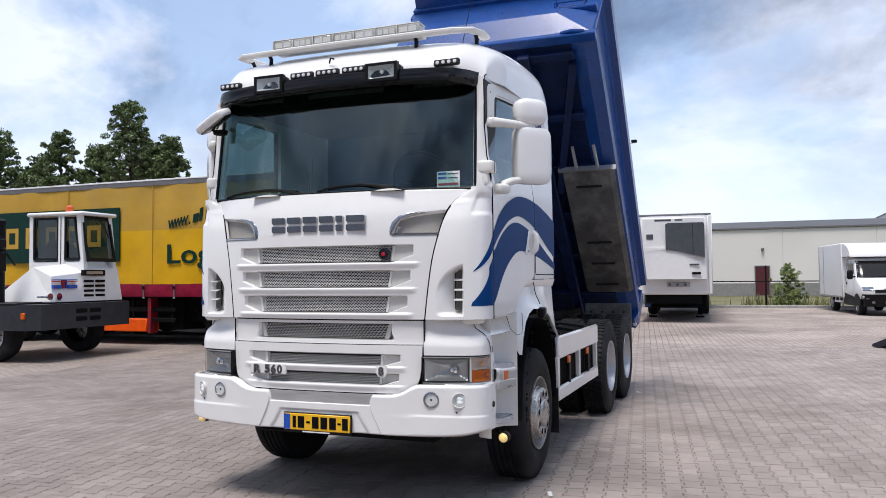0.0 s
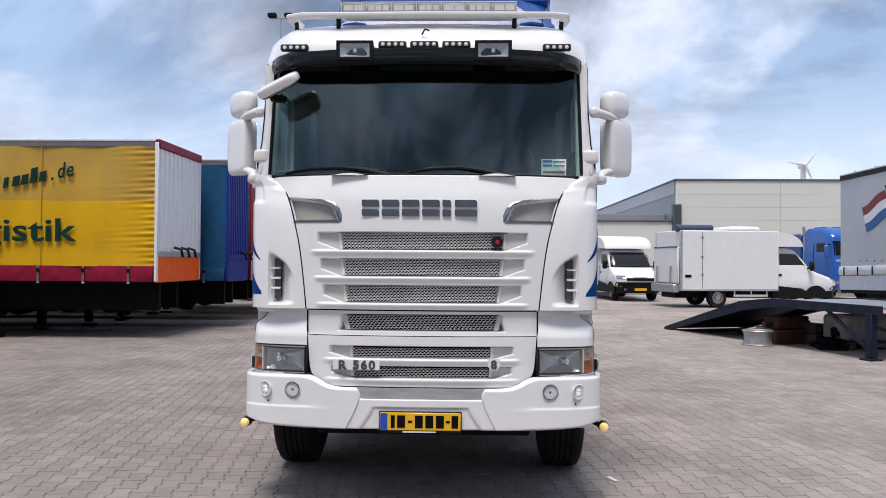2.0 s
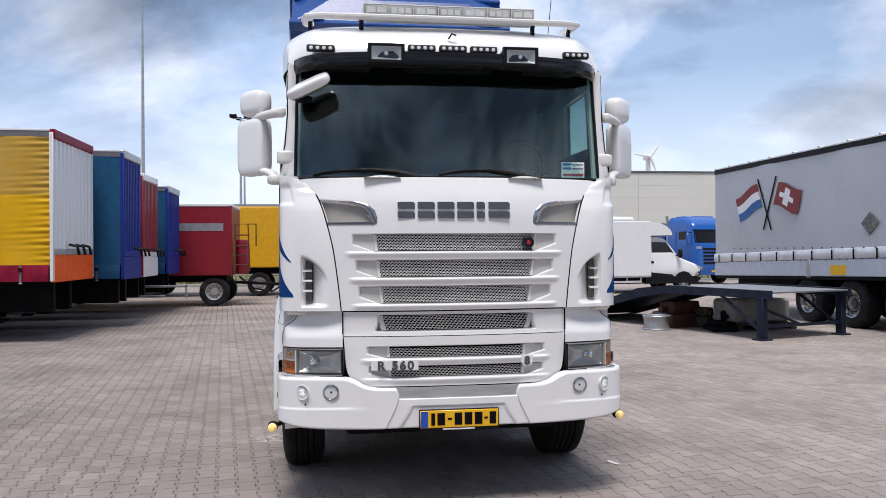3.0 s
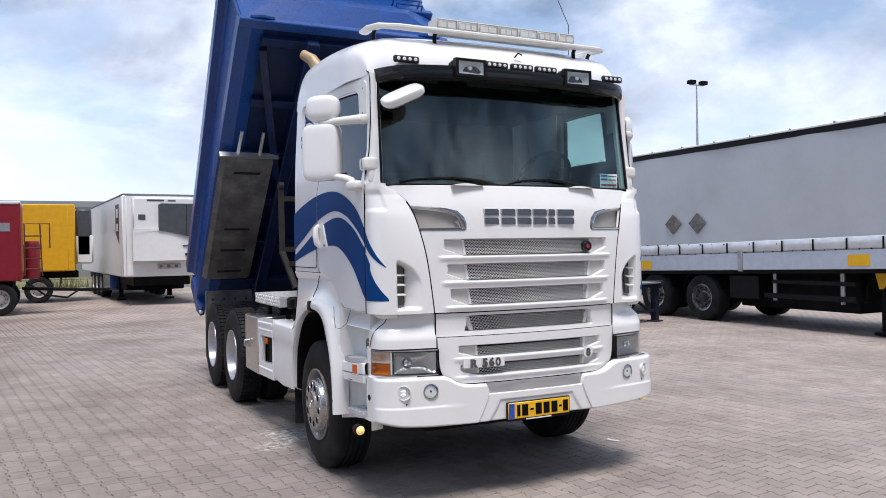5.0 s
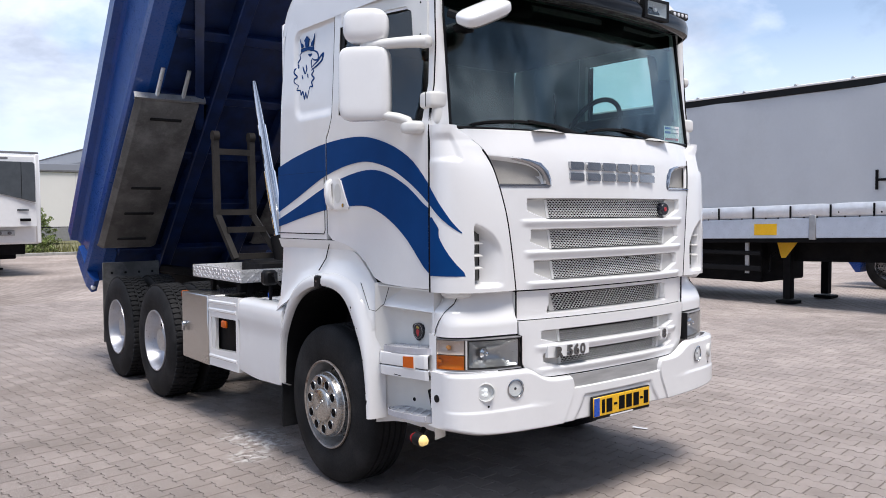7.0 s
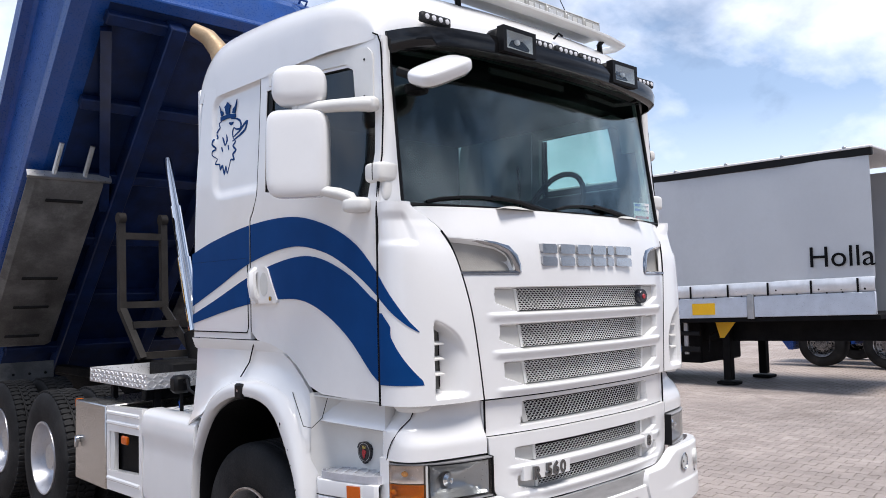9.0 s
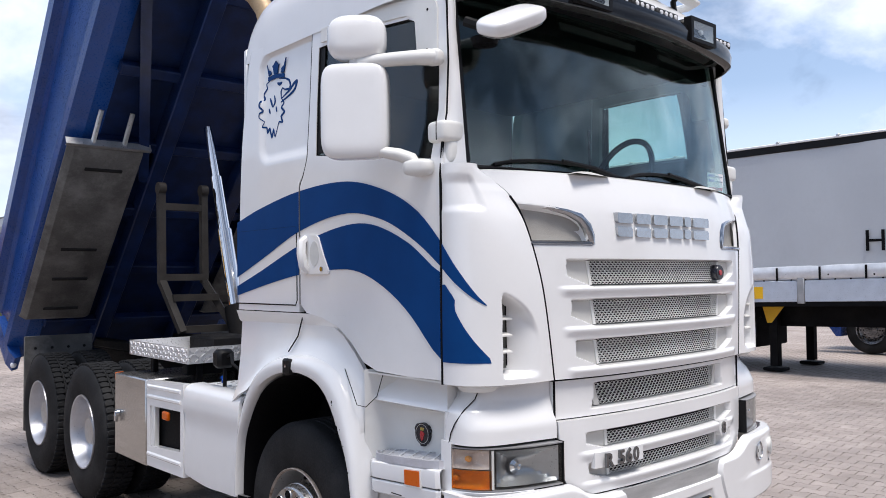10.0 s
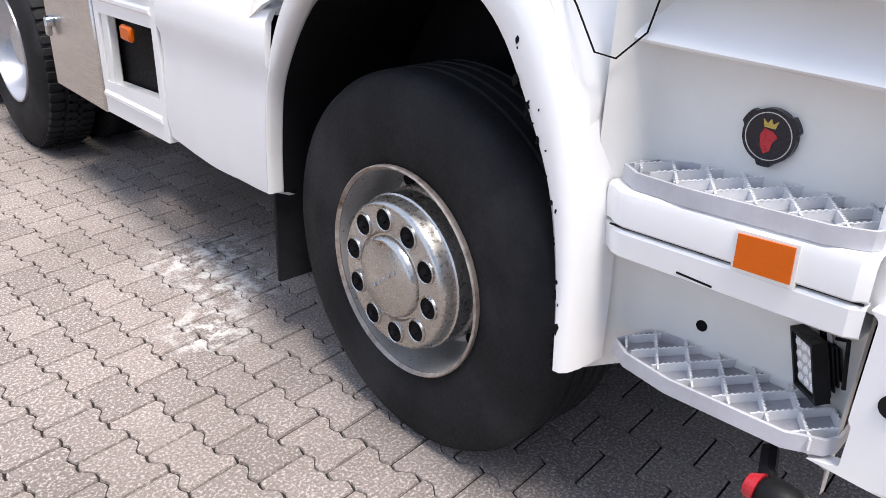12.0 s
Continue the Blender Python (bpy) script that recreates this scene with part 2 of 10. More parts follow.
RIMW = material("white_dual_rim", (0.55, 0.56, 0.6), 0.36, metal=0.75, vary=0.06, bump=0.0, dirt=(0.3, 0.26, 0.22), dirt_amount=0.25, dirt_scale=5)
CHROME = material("chrome", (0.8, 0.8, 0.81), 0.08, metal=1.0, vary=0.03, bump=0.0, rough_vary=0.03)
CHROMED = material("dull_chrome", (0.45, 0.46, 0.48), 0.18, metal=1.0, vary=0.06, bump=0.0, rough_vary=0.05)
CHROMEK = material("dark_chrome", (0.19, 0.195, 0.20), 0.22, metal=1.0, vary=0.06, bump=0.0, rough_vary=0.05)
GLASSW = glass("windscreen_glass", (0.70, 0.86, 0.83), gloss=0.085)
# same glass as the clear pane; darker tint stands for the dim cab
GLASSS = glass("side_window_glass", (0.42, 0.48, 0.50))
GLASSL = glass("clear_side_window_glass", (0.88, 0.95, 0.94))
GLASSC = glass("clear_lamp_glass", (0.93, 0.95, 0.95))
AMBER = material("amber_lens", (0.62, 0.11, 0.002), 0.35, vary=0.08, bump=0.02, spec=0.3)
AMBERG = glass("amber_indicator_glass", (0.95, 0.40, 0.05))
AMBERP = glass("pale_indicator_glass", (0.95, 0.86, 0.80))
AMBERL = material("pale_amber_bulb", (0.8, 0.42, 0.12), 0.25, vary=0.05, bump=0.0)
GOLD = material("gold_enamel", (0.5, 0.36, 0.08), 0.3, vary=0.05, bump=0.0)
YEL = material("number_plate_yellow", (0.85, 0.47, 0.015), 0.3, vary=0.03, bump=0.0)
PLBLUE = material("plate_blue", (0.01, 0.08, 0.45), 0.3, vary=0.03, bump=0.0)
# black for print; also drawn in gaps, holes and hollows as their darkness
INK = material("ink_and_gap_black", (0.004, 0.004, 0.005), 0.6, vary=0.05, bump=0.0, spec=0.1)
BADGE = material("dark_enamel", (0.006, 0.007, 0.015), 0.25, vary=0.05, bump=0.0)
REDB = material("red_enamel", (0.45, 0.02, 0.03), 0.3, vary=0.05, bump=0.0)
LEDW = glow("lit_white_lamp", (0.95, 0.97, 0.97), 0.20)
LEDY = glow("lit_warm_lamp", (1.0, 0.74, 0.28), 0.18)
BEIGE = material("tan_rusted_exhaust", (0.42, 0.30, 0.18), 0.5, metal=0.3, vary=0.2, bump=0.1)
SEATM = material("dark_seat_fabric", (0.012, 0.012, 0.014), 0.8, vary=0.2, bump=0.1)
LININ = material("dim_grey_cab_lining", (0.03, 0.034, 0.034), 0.8, vary=0.2, bump=0.05, spec=0.2)
DASH = material("grey_dashboard", (0.028, 0.029, 0.031), 0.6, vary=0.15, bump=0.05, spec=0.25)
PAPER = material("white_paper", (0.8, 0.8, 0.82), 0.6, vary=0.03, bump=0.0)
PAVE = dict(vary=0.16, fine=130, bump=0.6, dirt=(0.165, 0.138, 0.12), dirt_amount=0.6, spec=0.25, speck=0.45, in_place=True, worn=True, lime=((-3.87, 7.4, 0.3), (-3.87, 7.12, 0.22), (-4.1, 6.92, 0.2)))
PAVER = material("concrete_paver", (0.308, 0.262, 0.239), 0.88, island=0.15, scale=0.5, dirt_scale=0.8, **PAVE)
JOINT = material("sand_joint", (0.028, 0.023, 0.020), 0.95, vary=0.4, scale=3, fine=200, bump=0.3, spec=0.2)
TREAD = material("pale_grey_step_paint", (0.50, 0.50, 0.54), 0.45, vary=0.1, bump=0.05, dirt=(0.3, 0.29, 0.29), dirt_amount=0.4, dirt_scale=8)
TREADW = material("worn_white_ribs", (0.72, 0.72, 0.73), 0.4, vary=0.1, bump=0.03)

# ---- mesh helpers ----
class Geo:
    """Collects vertices and faces of one mesh."""

    def __init__(self):
        self.v, self.f = [], []

    def add(self, verts, faces):
        o = len(self.v)
        self.v += [tuple(p) for p in verts]
        self.f += [tuple(i + o for i in f) for f in faces]
        return self

    def box(self, x0, x1, y0, y1, z0, z1, ch=0.0, m=None):
        """A box with chamfered edges."""
        c = min(ch, 0.45 * abs(x1 - x0), 0.45 * abs(y1 - y0), 0.45 * abs(z1 - z0))
        if c <= 0:
            vs = [(x, y, z) for x in (x0, x1) for y in (y0, y1) for z in (z0, z1)]
            fs = [(0, 1, 3, 2), (4, 6, 7, 5), (0, 4, 5, 1), (2, 3, 7, 6), (0, 2, 6, 4), (1, 5, 7, 3)]
        else:
            vs, idx = [], {}
            lo, hi = (x0, y0, z0), (x1, y1, z1)
            for sx in (0, 1):
                for sy in (0, 1):
                    for sz in (0, 1):
                        s = (sx, sy, sz)
                        for a in range(3):
                            p = []
                            for k in range(3):
                                e, d = (hi[k], -1) if s[k] else (lo[k], 1)
                                p.append(e if k == a else e + d * c)
                            idx[(s, a)] = len(vs)
                            vs.append(tuple(p))
            fs = []
            for a in range(3):
                b, d = (a + 1) % 3, (a + 2) % 3
                for side in (0, 1):
                    loop = []
                    for sb, sd in ((0, 0), (1, 0), (1, 1), (0, 1)):
                        s = [0, 0, 0]
                        s[a], s[b], s[d] = side, sb, sd
                        loop.append(idx[(tuple(s), a)])
                    fs.append(tuple(loop if side else loop[::-1]))
                for sb in (0, 1):
                    for sd in (0, 1):
                        s0, s1 = [0, 0, 0], [0, 0, 0]
                        s0[b] = s1[b] = sb
                        s0[d] = s1[d] = sd
                        s1[a] = 1
                        q = (idx[(tuple(s0), b)], idx[(tuple(s1), b)], idx[(tuple(s1), d)], idx[(tuple(s0), d)])
                        fs.append(q if sb != sd else q[::-1])
            for sx in (0, 1):
                for sy in (0, 1):
                    for sz in (0, 1):
                        t = tuple(idx[((sx, sy, sz), a)] for a in range(3))
                        fs.append(t if (sx + sy + sz) % 2 else t[::-1])
        if m is not None:
            vs = [m @ Vector(p) for p in vs]
        return self.add(vs, fs)

    def lathe(self, profile, axis="z", c=(0, 0, 0), n=32, cap=True):
        """Turn (radius, along) pairs round an axis."""
        vs, fs, k = [], [], len(profile)
        for i in range(n):
            a = 2 * math.pi * i / n
            for r, h in profile:
                p = (r * math.cos(a), r * math.sin(a), h)
                if axis == "x":
                    p = (h, p[0], p[1])
                elif axis == "y":
                    p = (p[1], h, p[0])
                vs.append((c[0] + p[0], c[1] + p[1], c[2] + p[2]))
        for i in range(n):
            for j in range(k - 1):
                a, b = i * k + j, ((i + 1) % n) * k + j
                fs.append((a, b, b + 1, a + 1))
        if cap:
            if profile[0][0] > 1e-6:
                fs.append(tuple(i * k for i in range(n))[::-1])
            if profile[-1][0] > 1e-6:
                fs.append(tuple(i * k + k - 1 for i in range(n)))
        return self.add(vs, fs)

    def tube(self, pts, r, n=8, close=False, flat=1.0):
        """A round bar swept along points; flat squashes it upright."""
        pts = [Vector(p) for p in pts]
        vs, fs, m = [], [], len(pts)
        ways = [(pts[min(i + 1, m - 1)] - pts[max(i - 1, 0)]).normalized() for i in range(m)]
        up = Vector((0, 0, 1)) if all(abs(w.z) < 0.9 for w in ways) else min((Vector((0, 1, 0)), Vector((1, 0, 0))), key=lambda a: max(abs(a.dot(w)) for w in ways))
        for i, p in enumerate(pts):
            d = (pts[min(i + 1, m - 1)] - pts[max(i - 1, 0)])
            if close:
                d = pts[(i + 1) % m] - pts[i - 1]
            d.normalize()
            ref = up if abs(d.dot(up)) < 0.97 else Vector((0.3, 0.9, 0.2))
            s = d.cross(ref).normalized()
            t = s.cross(d).normalized()
            rr = r[i] if isinstance(r, (list, tuple)) else r
            for j in range(n):
                a = 2 * math.pi * (j + 0.5) / n
                vs.append(p + s * (rr * math.cos(a)) + t * (rr * flat * math.sin(a)))
        for i in range(m if close else m - 1):
            for j in range(n):
                a, b = i * n + j, ((i + 1) % m) * n + j
                a2, b2 = i * n + (j + 1) % n, ((i + 1) % m) * n + (j + 1) % n
                fs.append((a, a2, b2, b))
        if not close:
            fs.append(tuple(range(n))[::-1])
            fs.append(tuple((m - 1) * n + j for j in range(n)))
        return self.add(vs, fs)

    def grid(self, rows, thick=None, flip=False):
        """A sheet through rows of points; thick: an offset vector that gives it a back and rim."""
        R, C = len(rows), len(rows[0])
        vs = [tuple(p) for row in rows for p in row]
        fs = [(i * C + j, i * C + j + 1, (i + 1) * C + j + 1, (i + 1) * C + j) for i in range(R - 1) for j in range(C - 1)]
        if flip:
            fs = [f[::-1] for f in fs]
        if thick is not None:
            o = len(vs)
            back = thick if callable(thick) else (lambda p, t=Vector(thick): tuple(Vector(p) + t))
            vs += [back(p) for p in vs[:o]]
            fs += [tuple(i + o for i in f[::-1]) for f in fs[: (R - 1) * (C - 1)]]
            rim = [j for j in range(C)] + [i * C + C - 1 for i in range(1, R)] + [(R - 1) * C + j for j in range(C - 2, -1, -1)] + [i * C for i in range(R - 2, 0, -1)]
            for a, b in zip(rim, rim[1:] + rim[:1]):
                fs.append((a, a + o, b + o, b) if not flip else (b, b + o, a + o, a))
        return self.add(vs, fs)

    def prism(self, poly, axis, a, b):
        """A flat outline, given in the two other axes, drawn out along axis from a to b."""
        k = "xyz".index(axis)

        def put(p, h):
            q = list(p)
            q.insert(k, h)
            return tuple(q)

        n = len(poly)
        area = sum(poly[i][0] * poly[(i + 1) % n][1] - poly[(i + 1) % n][0] * poly[i][1] for i in range(n))
        if (area < 0) != (k == 1):
            poly = poly[::-1]
        if b < a:
            a, b = b, a
        vs = [put(p, a) for p in poly] + [put(p, b) for p in poly]
        fs = [tuple(range(n))[::-1], tuple(range(n, 2 * n))]
        fs += [(i, (i + 1) % n, n + (i + 1) % n, n + i) for i in range(n)]
        return self.add(vs, fs)

    def ring(self, outer, inner, axis, a, b):
        """A frame between two outlines of equally many points, drawn out along axis."""
        k = "xyz".index(axis)

        def put(p, h):
            q = list(p)
            q.insert(k, h)
            return tuple(q)

        n = len(outer)
        vs = [put(p, a) for p in outer] + [put(p, a) for p in inner] + [put(p, b) for p in outer] + [put(p, b) for p in inner]
        fs = []
        for i in range(n):
            j = (i + 1) % n
            fs += [(i, j, n + j, n + i), (2 * n + i, 3 * n + i, 3 * n + j, 2 * n + j), (i, 2 * n + i, 2 * n + j, j), (n + i, n + j, 3 * n + j, 3 * n + i)]
        return self.add(vs, fs)

    def turned(self, m):
        self.v = [tuple(m @ Vector(p)) for p in self.v]
        return self

    def mirrored(self):
        g = Geo()
        g.v = [(-x, y, z) for x, y, z in self.v]
        g.f = [f[::-1] for f in self.f]
        return g

    def mesh(self, name, mat, smooth=40.0, fix=True):
        me = bpy.data.meshes.new(name)
        me.from_pydata(self.v, [], self.f)
        if fix:
            b = bmesh.new()
            b.from_mesh(me)
            bmesh.ops.recalc_face_normals(b, faces=b.faces)
            b.to_mesh(me)
            b.free()
        me.materials.append(mat)
        if smooth:
            me.shade_smooth()
            me.set_sharp_from_angle(angle=radians(smooth))
        return me


def part(name, geo, mat, parent, label="", smooth=40.0, m=None):
    """One mesh object under a thing or under a part."""
    ob = new(name, geo.mesh(name, mat, smooth) if isinstance(geo, Geo) else geo)
    if parent is not None:
        ob.parent = parent
    if m is not None:
        ob.matrix_basis = m
    if label:
        tagged(ob, label)
    return ob


def thing(name, label, category, m=None, group="", kind=""):
    """The base of a thing that has parts."""
    ob = new(name)
    ob.empty_display_size = 0.2
    if m is not None:
        ob.matrix_basis = m
    return tagged(ob, label, category, group, kind)


def lerp(a, b, t):
    return a + (b - a) * t


def smoothstep(a, b, x):
    t = min(1.0, max(0.0, (x - a) / (b - a))) if a != b else float(x > a)
    return t * t * (3 - 2 * t)


def curve(points, x):
    """Piecewise smooth value at x through (x, y) points in rising x."""
    xs = [p[0] for p in points]
    if x <= xs[0]:
        return points[0][1]
    for i in range(len(points) - 1):
        if x <= xs[i + 1]:
            p0, p1, p2, p3 = points[max(0, i - 1)], points[i], points[i + 1], points[min(len(points) - 1, i + 2)]
            h = p2[0] - p1[0]
            m1 = (p2[1] - p0[1]) / (p2[0] - p0[0])
            m2 = (p3[1] - p1[1]) / (p3[0] - p1[0])
            t = (x - p1[0]) / h
            return (2 * t**3 - 3 * t**2 + 1) * p1[1] + (t**3 - 2 * t**2 + t) * h * m1 + (-2 * t**3 + 3 * t**2) * p2[1] + (t**3 - t**2) * h * m2
    return points[-1][1]


class Hull:
    """A rounded cab shell: at each level (height, half width, front, back, corner radius), blended smoothly between."""

    def __init__(self, levels):
        self.cols = [[(l[0], l[k]) for l in levels] for k in range(1, 5)]
        self.lo, self.hi = levels[0][0], levels[-1][0]

    def half(self, z):
        return curve(self.cols[0], z)

    def front(self, u, z):
        hw, yf, r = self.half(z), curve(self.cols[1], z), curve(self.cols[3], z)
        k = max(0.0, min(1.0, (abs(u) - (hw - r)) / r))
        return yf + r * (1 - math.sqrt(1 - k * k * 0.9999)) + 0.04 * (u / hw) ** 2

    def shell(self, nz=24, nu=28):
        rows = []
        for z in np.linspace(self.lo, self.hi, nz):
            hw, yb = self.half(z), curve(self.cols[2], z)
            us = [hw * math.sin(math.pi / 2 * k) for k in np.linspace(-1, 1, nu)]
            rows.append([(-hw, yb, z)] + [(u, self.front(u, z), z) for u in us] + [(hw, yb, z)])
        g = Geo().grid(rows)
        n = len(rows[0])
        g.add(rows[-1], [tuple(range(n))])
        g.add(rows[0], [tuple(range(n))[::-1]])
        g.add([rows[0][0], rows[0][-1], rows[-1][-1], rows[-1][0]], [(0, 1, 2, 3)])
        return g

    def pane(self, u0, u1, z0, z1, off=0.008, taper=0.0):
        """A sheet laid on the front, narrowing by taper towards its top."""
        return Geo().grid([[(lerp(u0, u1, k) * (1 - taper * (z - z0) / (z1 - z0)), self.front(lerp(u0, u1, k) * (1 - taper * (z - z0) / (z1 - z0)), z) - off, z) for k in np.linspace(0, 1, 17)] for z in np.linspace(z0, z1, 8)], thick=(0, 0.006, 0))

    def flank(self, pts, s, off=0.006):
        """A sheet laid on the side s through (y, z) corners."""
        return Geo().prism(pts, "x", s * (self.half(sum(p[1] for p in pts) / len(pts)) + off), s * (self.half(min(p[1] for p in pts)) - 0.03))


def text_geo(body, size, extrude=0.002, spacing=1.0, shear=0.0, offset=0.0):
    """Letters of the built-in font as a mesh, lying in x and y."""
    cu = bpy.data.curves.new("letters", "FONT")
    cu.body, cu.size, cu.extrude, cu.space_character, cu.shear, cu.offset, cu.resolution_u = body, size, extrude, spacing, shear, offset, 3
    ob = bpy.data.objects.new("letters", cu)
    scene.collection.objects.link(ob)
    me = bpy.data.meshes.new_from_object(ob.evaluated_get(bpy.context.evaluated_depsgraph_get()))
    g = Geo()
    g.v = [tuple(v.co) for v in me.vertices]
    g.f = [tuple(p.vertices) for p in me.polygons]
    bpy.data.objects.remove(ob)
    bpy.data.curves.remove(cu)
    bpy.data.meshes.remove(me)
    return g

# ---- ground: one sheet; interlocking double-T pavers are laid on it near the truck ----
FARP = bpy.data.materials.new("paving_far")
FARP.use_nodes = True
nt = FARP.node_tree
pb = nt.nodes["Principled BSDF"]
tcn = nt.nodes.new("ShaderNodeTexCoord")
mpn = nt.nodes.new("ShaderNodeMapping")
mpn.inputs["Rotation"].default_value = (0, 0, radians(-7.2 + 90))
nt.links.new(tcn.outputs["Object"], mpn.inputs["Vector"])
brick = nt.nodes.new("ShaderNodeTexBrick")
brick.offset = 0.5
for k, v in (("Scale", 1.0), ("Mortar Size", 0.011), ("Mortar Smooth", 0.3), ("Bias", 0.0), ("Brick Width", 0.2), ("Row Height", 0.1412)):
    brick.inputs[k].default_value = v
brick.inputs["Color1"].default_value = (0.418, 0.368, 0.340, 1)
brick.inputs["Color2"].default_value = (0.345, 0.300, 0.272, 1)
brick.inputs["Mortar"].default_value = (0.2, 0.17, 0.15, 1)
nt.links.new(mpn.outputs[0], brick.inputs["Vector"])
big = nt.nodes.new("ShaderNodeTexNoise")
big.inputs["Scale"].default_value, big.inputs["Detail"].default_value, big.inputs["Roughness"].default_value = 0.35, 7, 0.62
nt.links.new(tcn.outputs["Object"], big.inputs["Vector"])
rampn = nt.nodes.new("ShaderNodeValToRGB")
rampn.color_ramp.elements[0].position, rampn.color_ramp.elements[0].color = 0.36, (0.66, 0.63, 0.61, 1)
rampn.color_ramp.elements[1].position, rampn.color_ramp.elements[1].color = 0.6, (1.08, 1.05, 1.03, 1)
nt.links.new(big.outputs["Fac"], rampn.inputs["Fac"])
mul = nt.nodes.new("ShaderNodeMix"); mul.data_type, mul.blend_type = "RGBA", "MULTIPLY"
mul.inputs["Factor"].default_value = 1.0
nt.links.new(brick.outputs["Color"], mul.inputs["A"]); nt.links.new(rampn.outputs["Color"], mul.inputs["B"])
# colour darkens towards the west here as well
gxf = nt.nodes.new("ShaderNodeSeparateXYZ")
nt.links.new(tcn.outputs["Object"], gxf.inputs[0])
wn = nt.nodes.new("ShaderNodeTexNoise")
wn.inputs["Scale"].default_value, wn.inputs["Detail"].default_value = 0.22, 4
nt.links.new(tcn.outputs["Object"], wn.inputs["Vector"])
dr_ = nt.nodes.new("ShaderNodeMath"); dr_.operation = "MULTIPLY_ADD"; dr_.inputs[1].default_value = 9.0
nt.links.new(wn.outputs["Fac"], dr_.inputs[0]); nt.links.new(gxf.outputs["X"], dr_.inputs[2])
mr_ = nt.nodes.new("ShaderNodeMapRange")
for k, v in (("From Min", -4.5), ("From Max", 6.5), ("To Min", 0.80), ("To Max", 1.06)):
    mr_.inputs[k].default_value = v
nt.links.new(dr_.outputs[0], mr_.inputs["Value"])
west_toned = nt.nodes.new("ShaderNodeVectorMath"); west_toned.operation = "SCALE"
nt.links.new(mul.outputs["Result"], west_toned.inputs[0]); nt.links.new(mr_.outputs["Result"], west_toned.inputs["Scale"])
nt.links.new(west_toned.outputs["Vector"], pb.inputs["Base Color"])
pb.inputs["Roughness"].default_value = 0.85
pb.inputs["Specular IOR Level"].default_value = 0.3
bpn = nt.nodes.new("ShaderNodeBump"); bpn.inputs["Strength"].default_value, bpn.inputs["Distance"].default_value = 0.5, 0.006
inv = nt.nodes.new("ShaderNodeMath"); inv.operation = "SUBTRACT"; inv.inputs[0].default_value = 1.0
nt.links.new(brick.outputs["Fac"], inv.inputs[1]); nt.links.new(inv.outputs[0], bpn.inputs["Height"]); nt.links.new(bpn.outputs[0], pb.inputs["Normal"])

ground = part("ground", Geo().grid([[(x, y, -0.012) for x in (-1500, -60, -20, 20, 60, 1500)] for y in (-1500, -60, 0, 40, 100, 1500)]), FARP, None, smooth=0)
tagged(ground, "grey-brown interlocking concrete paving of a truck yard", "ground", kind="structure")

# ======== the tipper truck ========
# local axes: x to the truck's left, y backwards from the front plate, z up
truck = thing("tipper_truck", "white tipper truck with blue swooshes and raised blue dump body", "truck", pose(-2.764, 4.67, 0))

HALF = 1.155      # half width of the cab's sides
TAPER = 0.05


def seam_u(z):
    """Half width of the hood's side seam at a height."""
    return curve([(1.29, 0.752), (1.5, 0.775), (1.7, 0.803), (1.86, 0.84), (1.98, 0.875), (2.06, 0.91), (2.12, 0.965), (2.17, 1.04)], z)


def front_v(u, z=1.6):
    """How far back the face of the cab lies at a half width."""
    base = 0.03 + 0.075 * (abs(u) / 0.76) ** 2.6 * (1.0 if abs(u) < 0.76 else (abs(u) / 0.76) ** 0.3)
    lean = curve([(0.5, 0.0), (1.3, 0.0), (1.75, 0.002), (2.0, 0.02), (2.18, 0.075)], z)
    return base + lean


def corner_pt(t, z):
    """The front corner panel in plan: t 0 at the door, 1 at the hood seam."""
    su = seam_u(z)
    sv = front_v(min(su, 0.95), z)
    up = smoothstep(1.95, 2.2, z)
    p0, p1 = (HALF, 0.34), (HALF + 0.012, lerp(0.2, 0.27, up))
    p2, p3 = (lerp(1.06, 1.09, up), lerp(sv, 0.2, up * 0.8)), (su, lerp(sv, max(sv, 0.2), up))
    a, b, c, d = (1 - t) ** 3, 3 * t * (1 - t) ** 2, 3 * t * t * (1 - t), t**3
    return a * p0[0] + b * p1[0] + c * p2[0] + d * p3[0], a * p0[1] + b * p1[1] + c * p2[1] + d * p3[1]


def side_half(v, z):
    """Half width of the cab's side at a distance back and a height."""
    if v >= 0.34:
        # above the waist the sides draw in towards the front
        return HALF - 0.012 * smoothstep(2.3, 3.0, z) - TAPER * smoothstep(2.2, 2.5, z) * (1 - smoothstep(0.34, 1.25, v))
    lo, hi = 0.0, 1.0
    for _ in range(24):
        mid = (lo + hi) / 2
        if corner_pt(mid, z)[1] > v:
            lo = mid
        else:
            hi = mid
    return corner_pt(lo, z)[0]


def both(name, geo, mat, label="", smooth=40.0, parent=None):
    """A part on the truck's right side (negative x) and its twin on the left."""
    a = part(name, geo, mat, parent or truck, label, smooth)
    b = part(name, geo.mirrored(), mat, parent or truck, label, smooth)
    return a, b


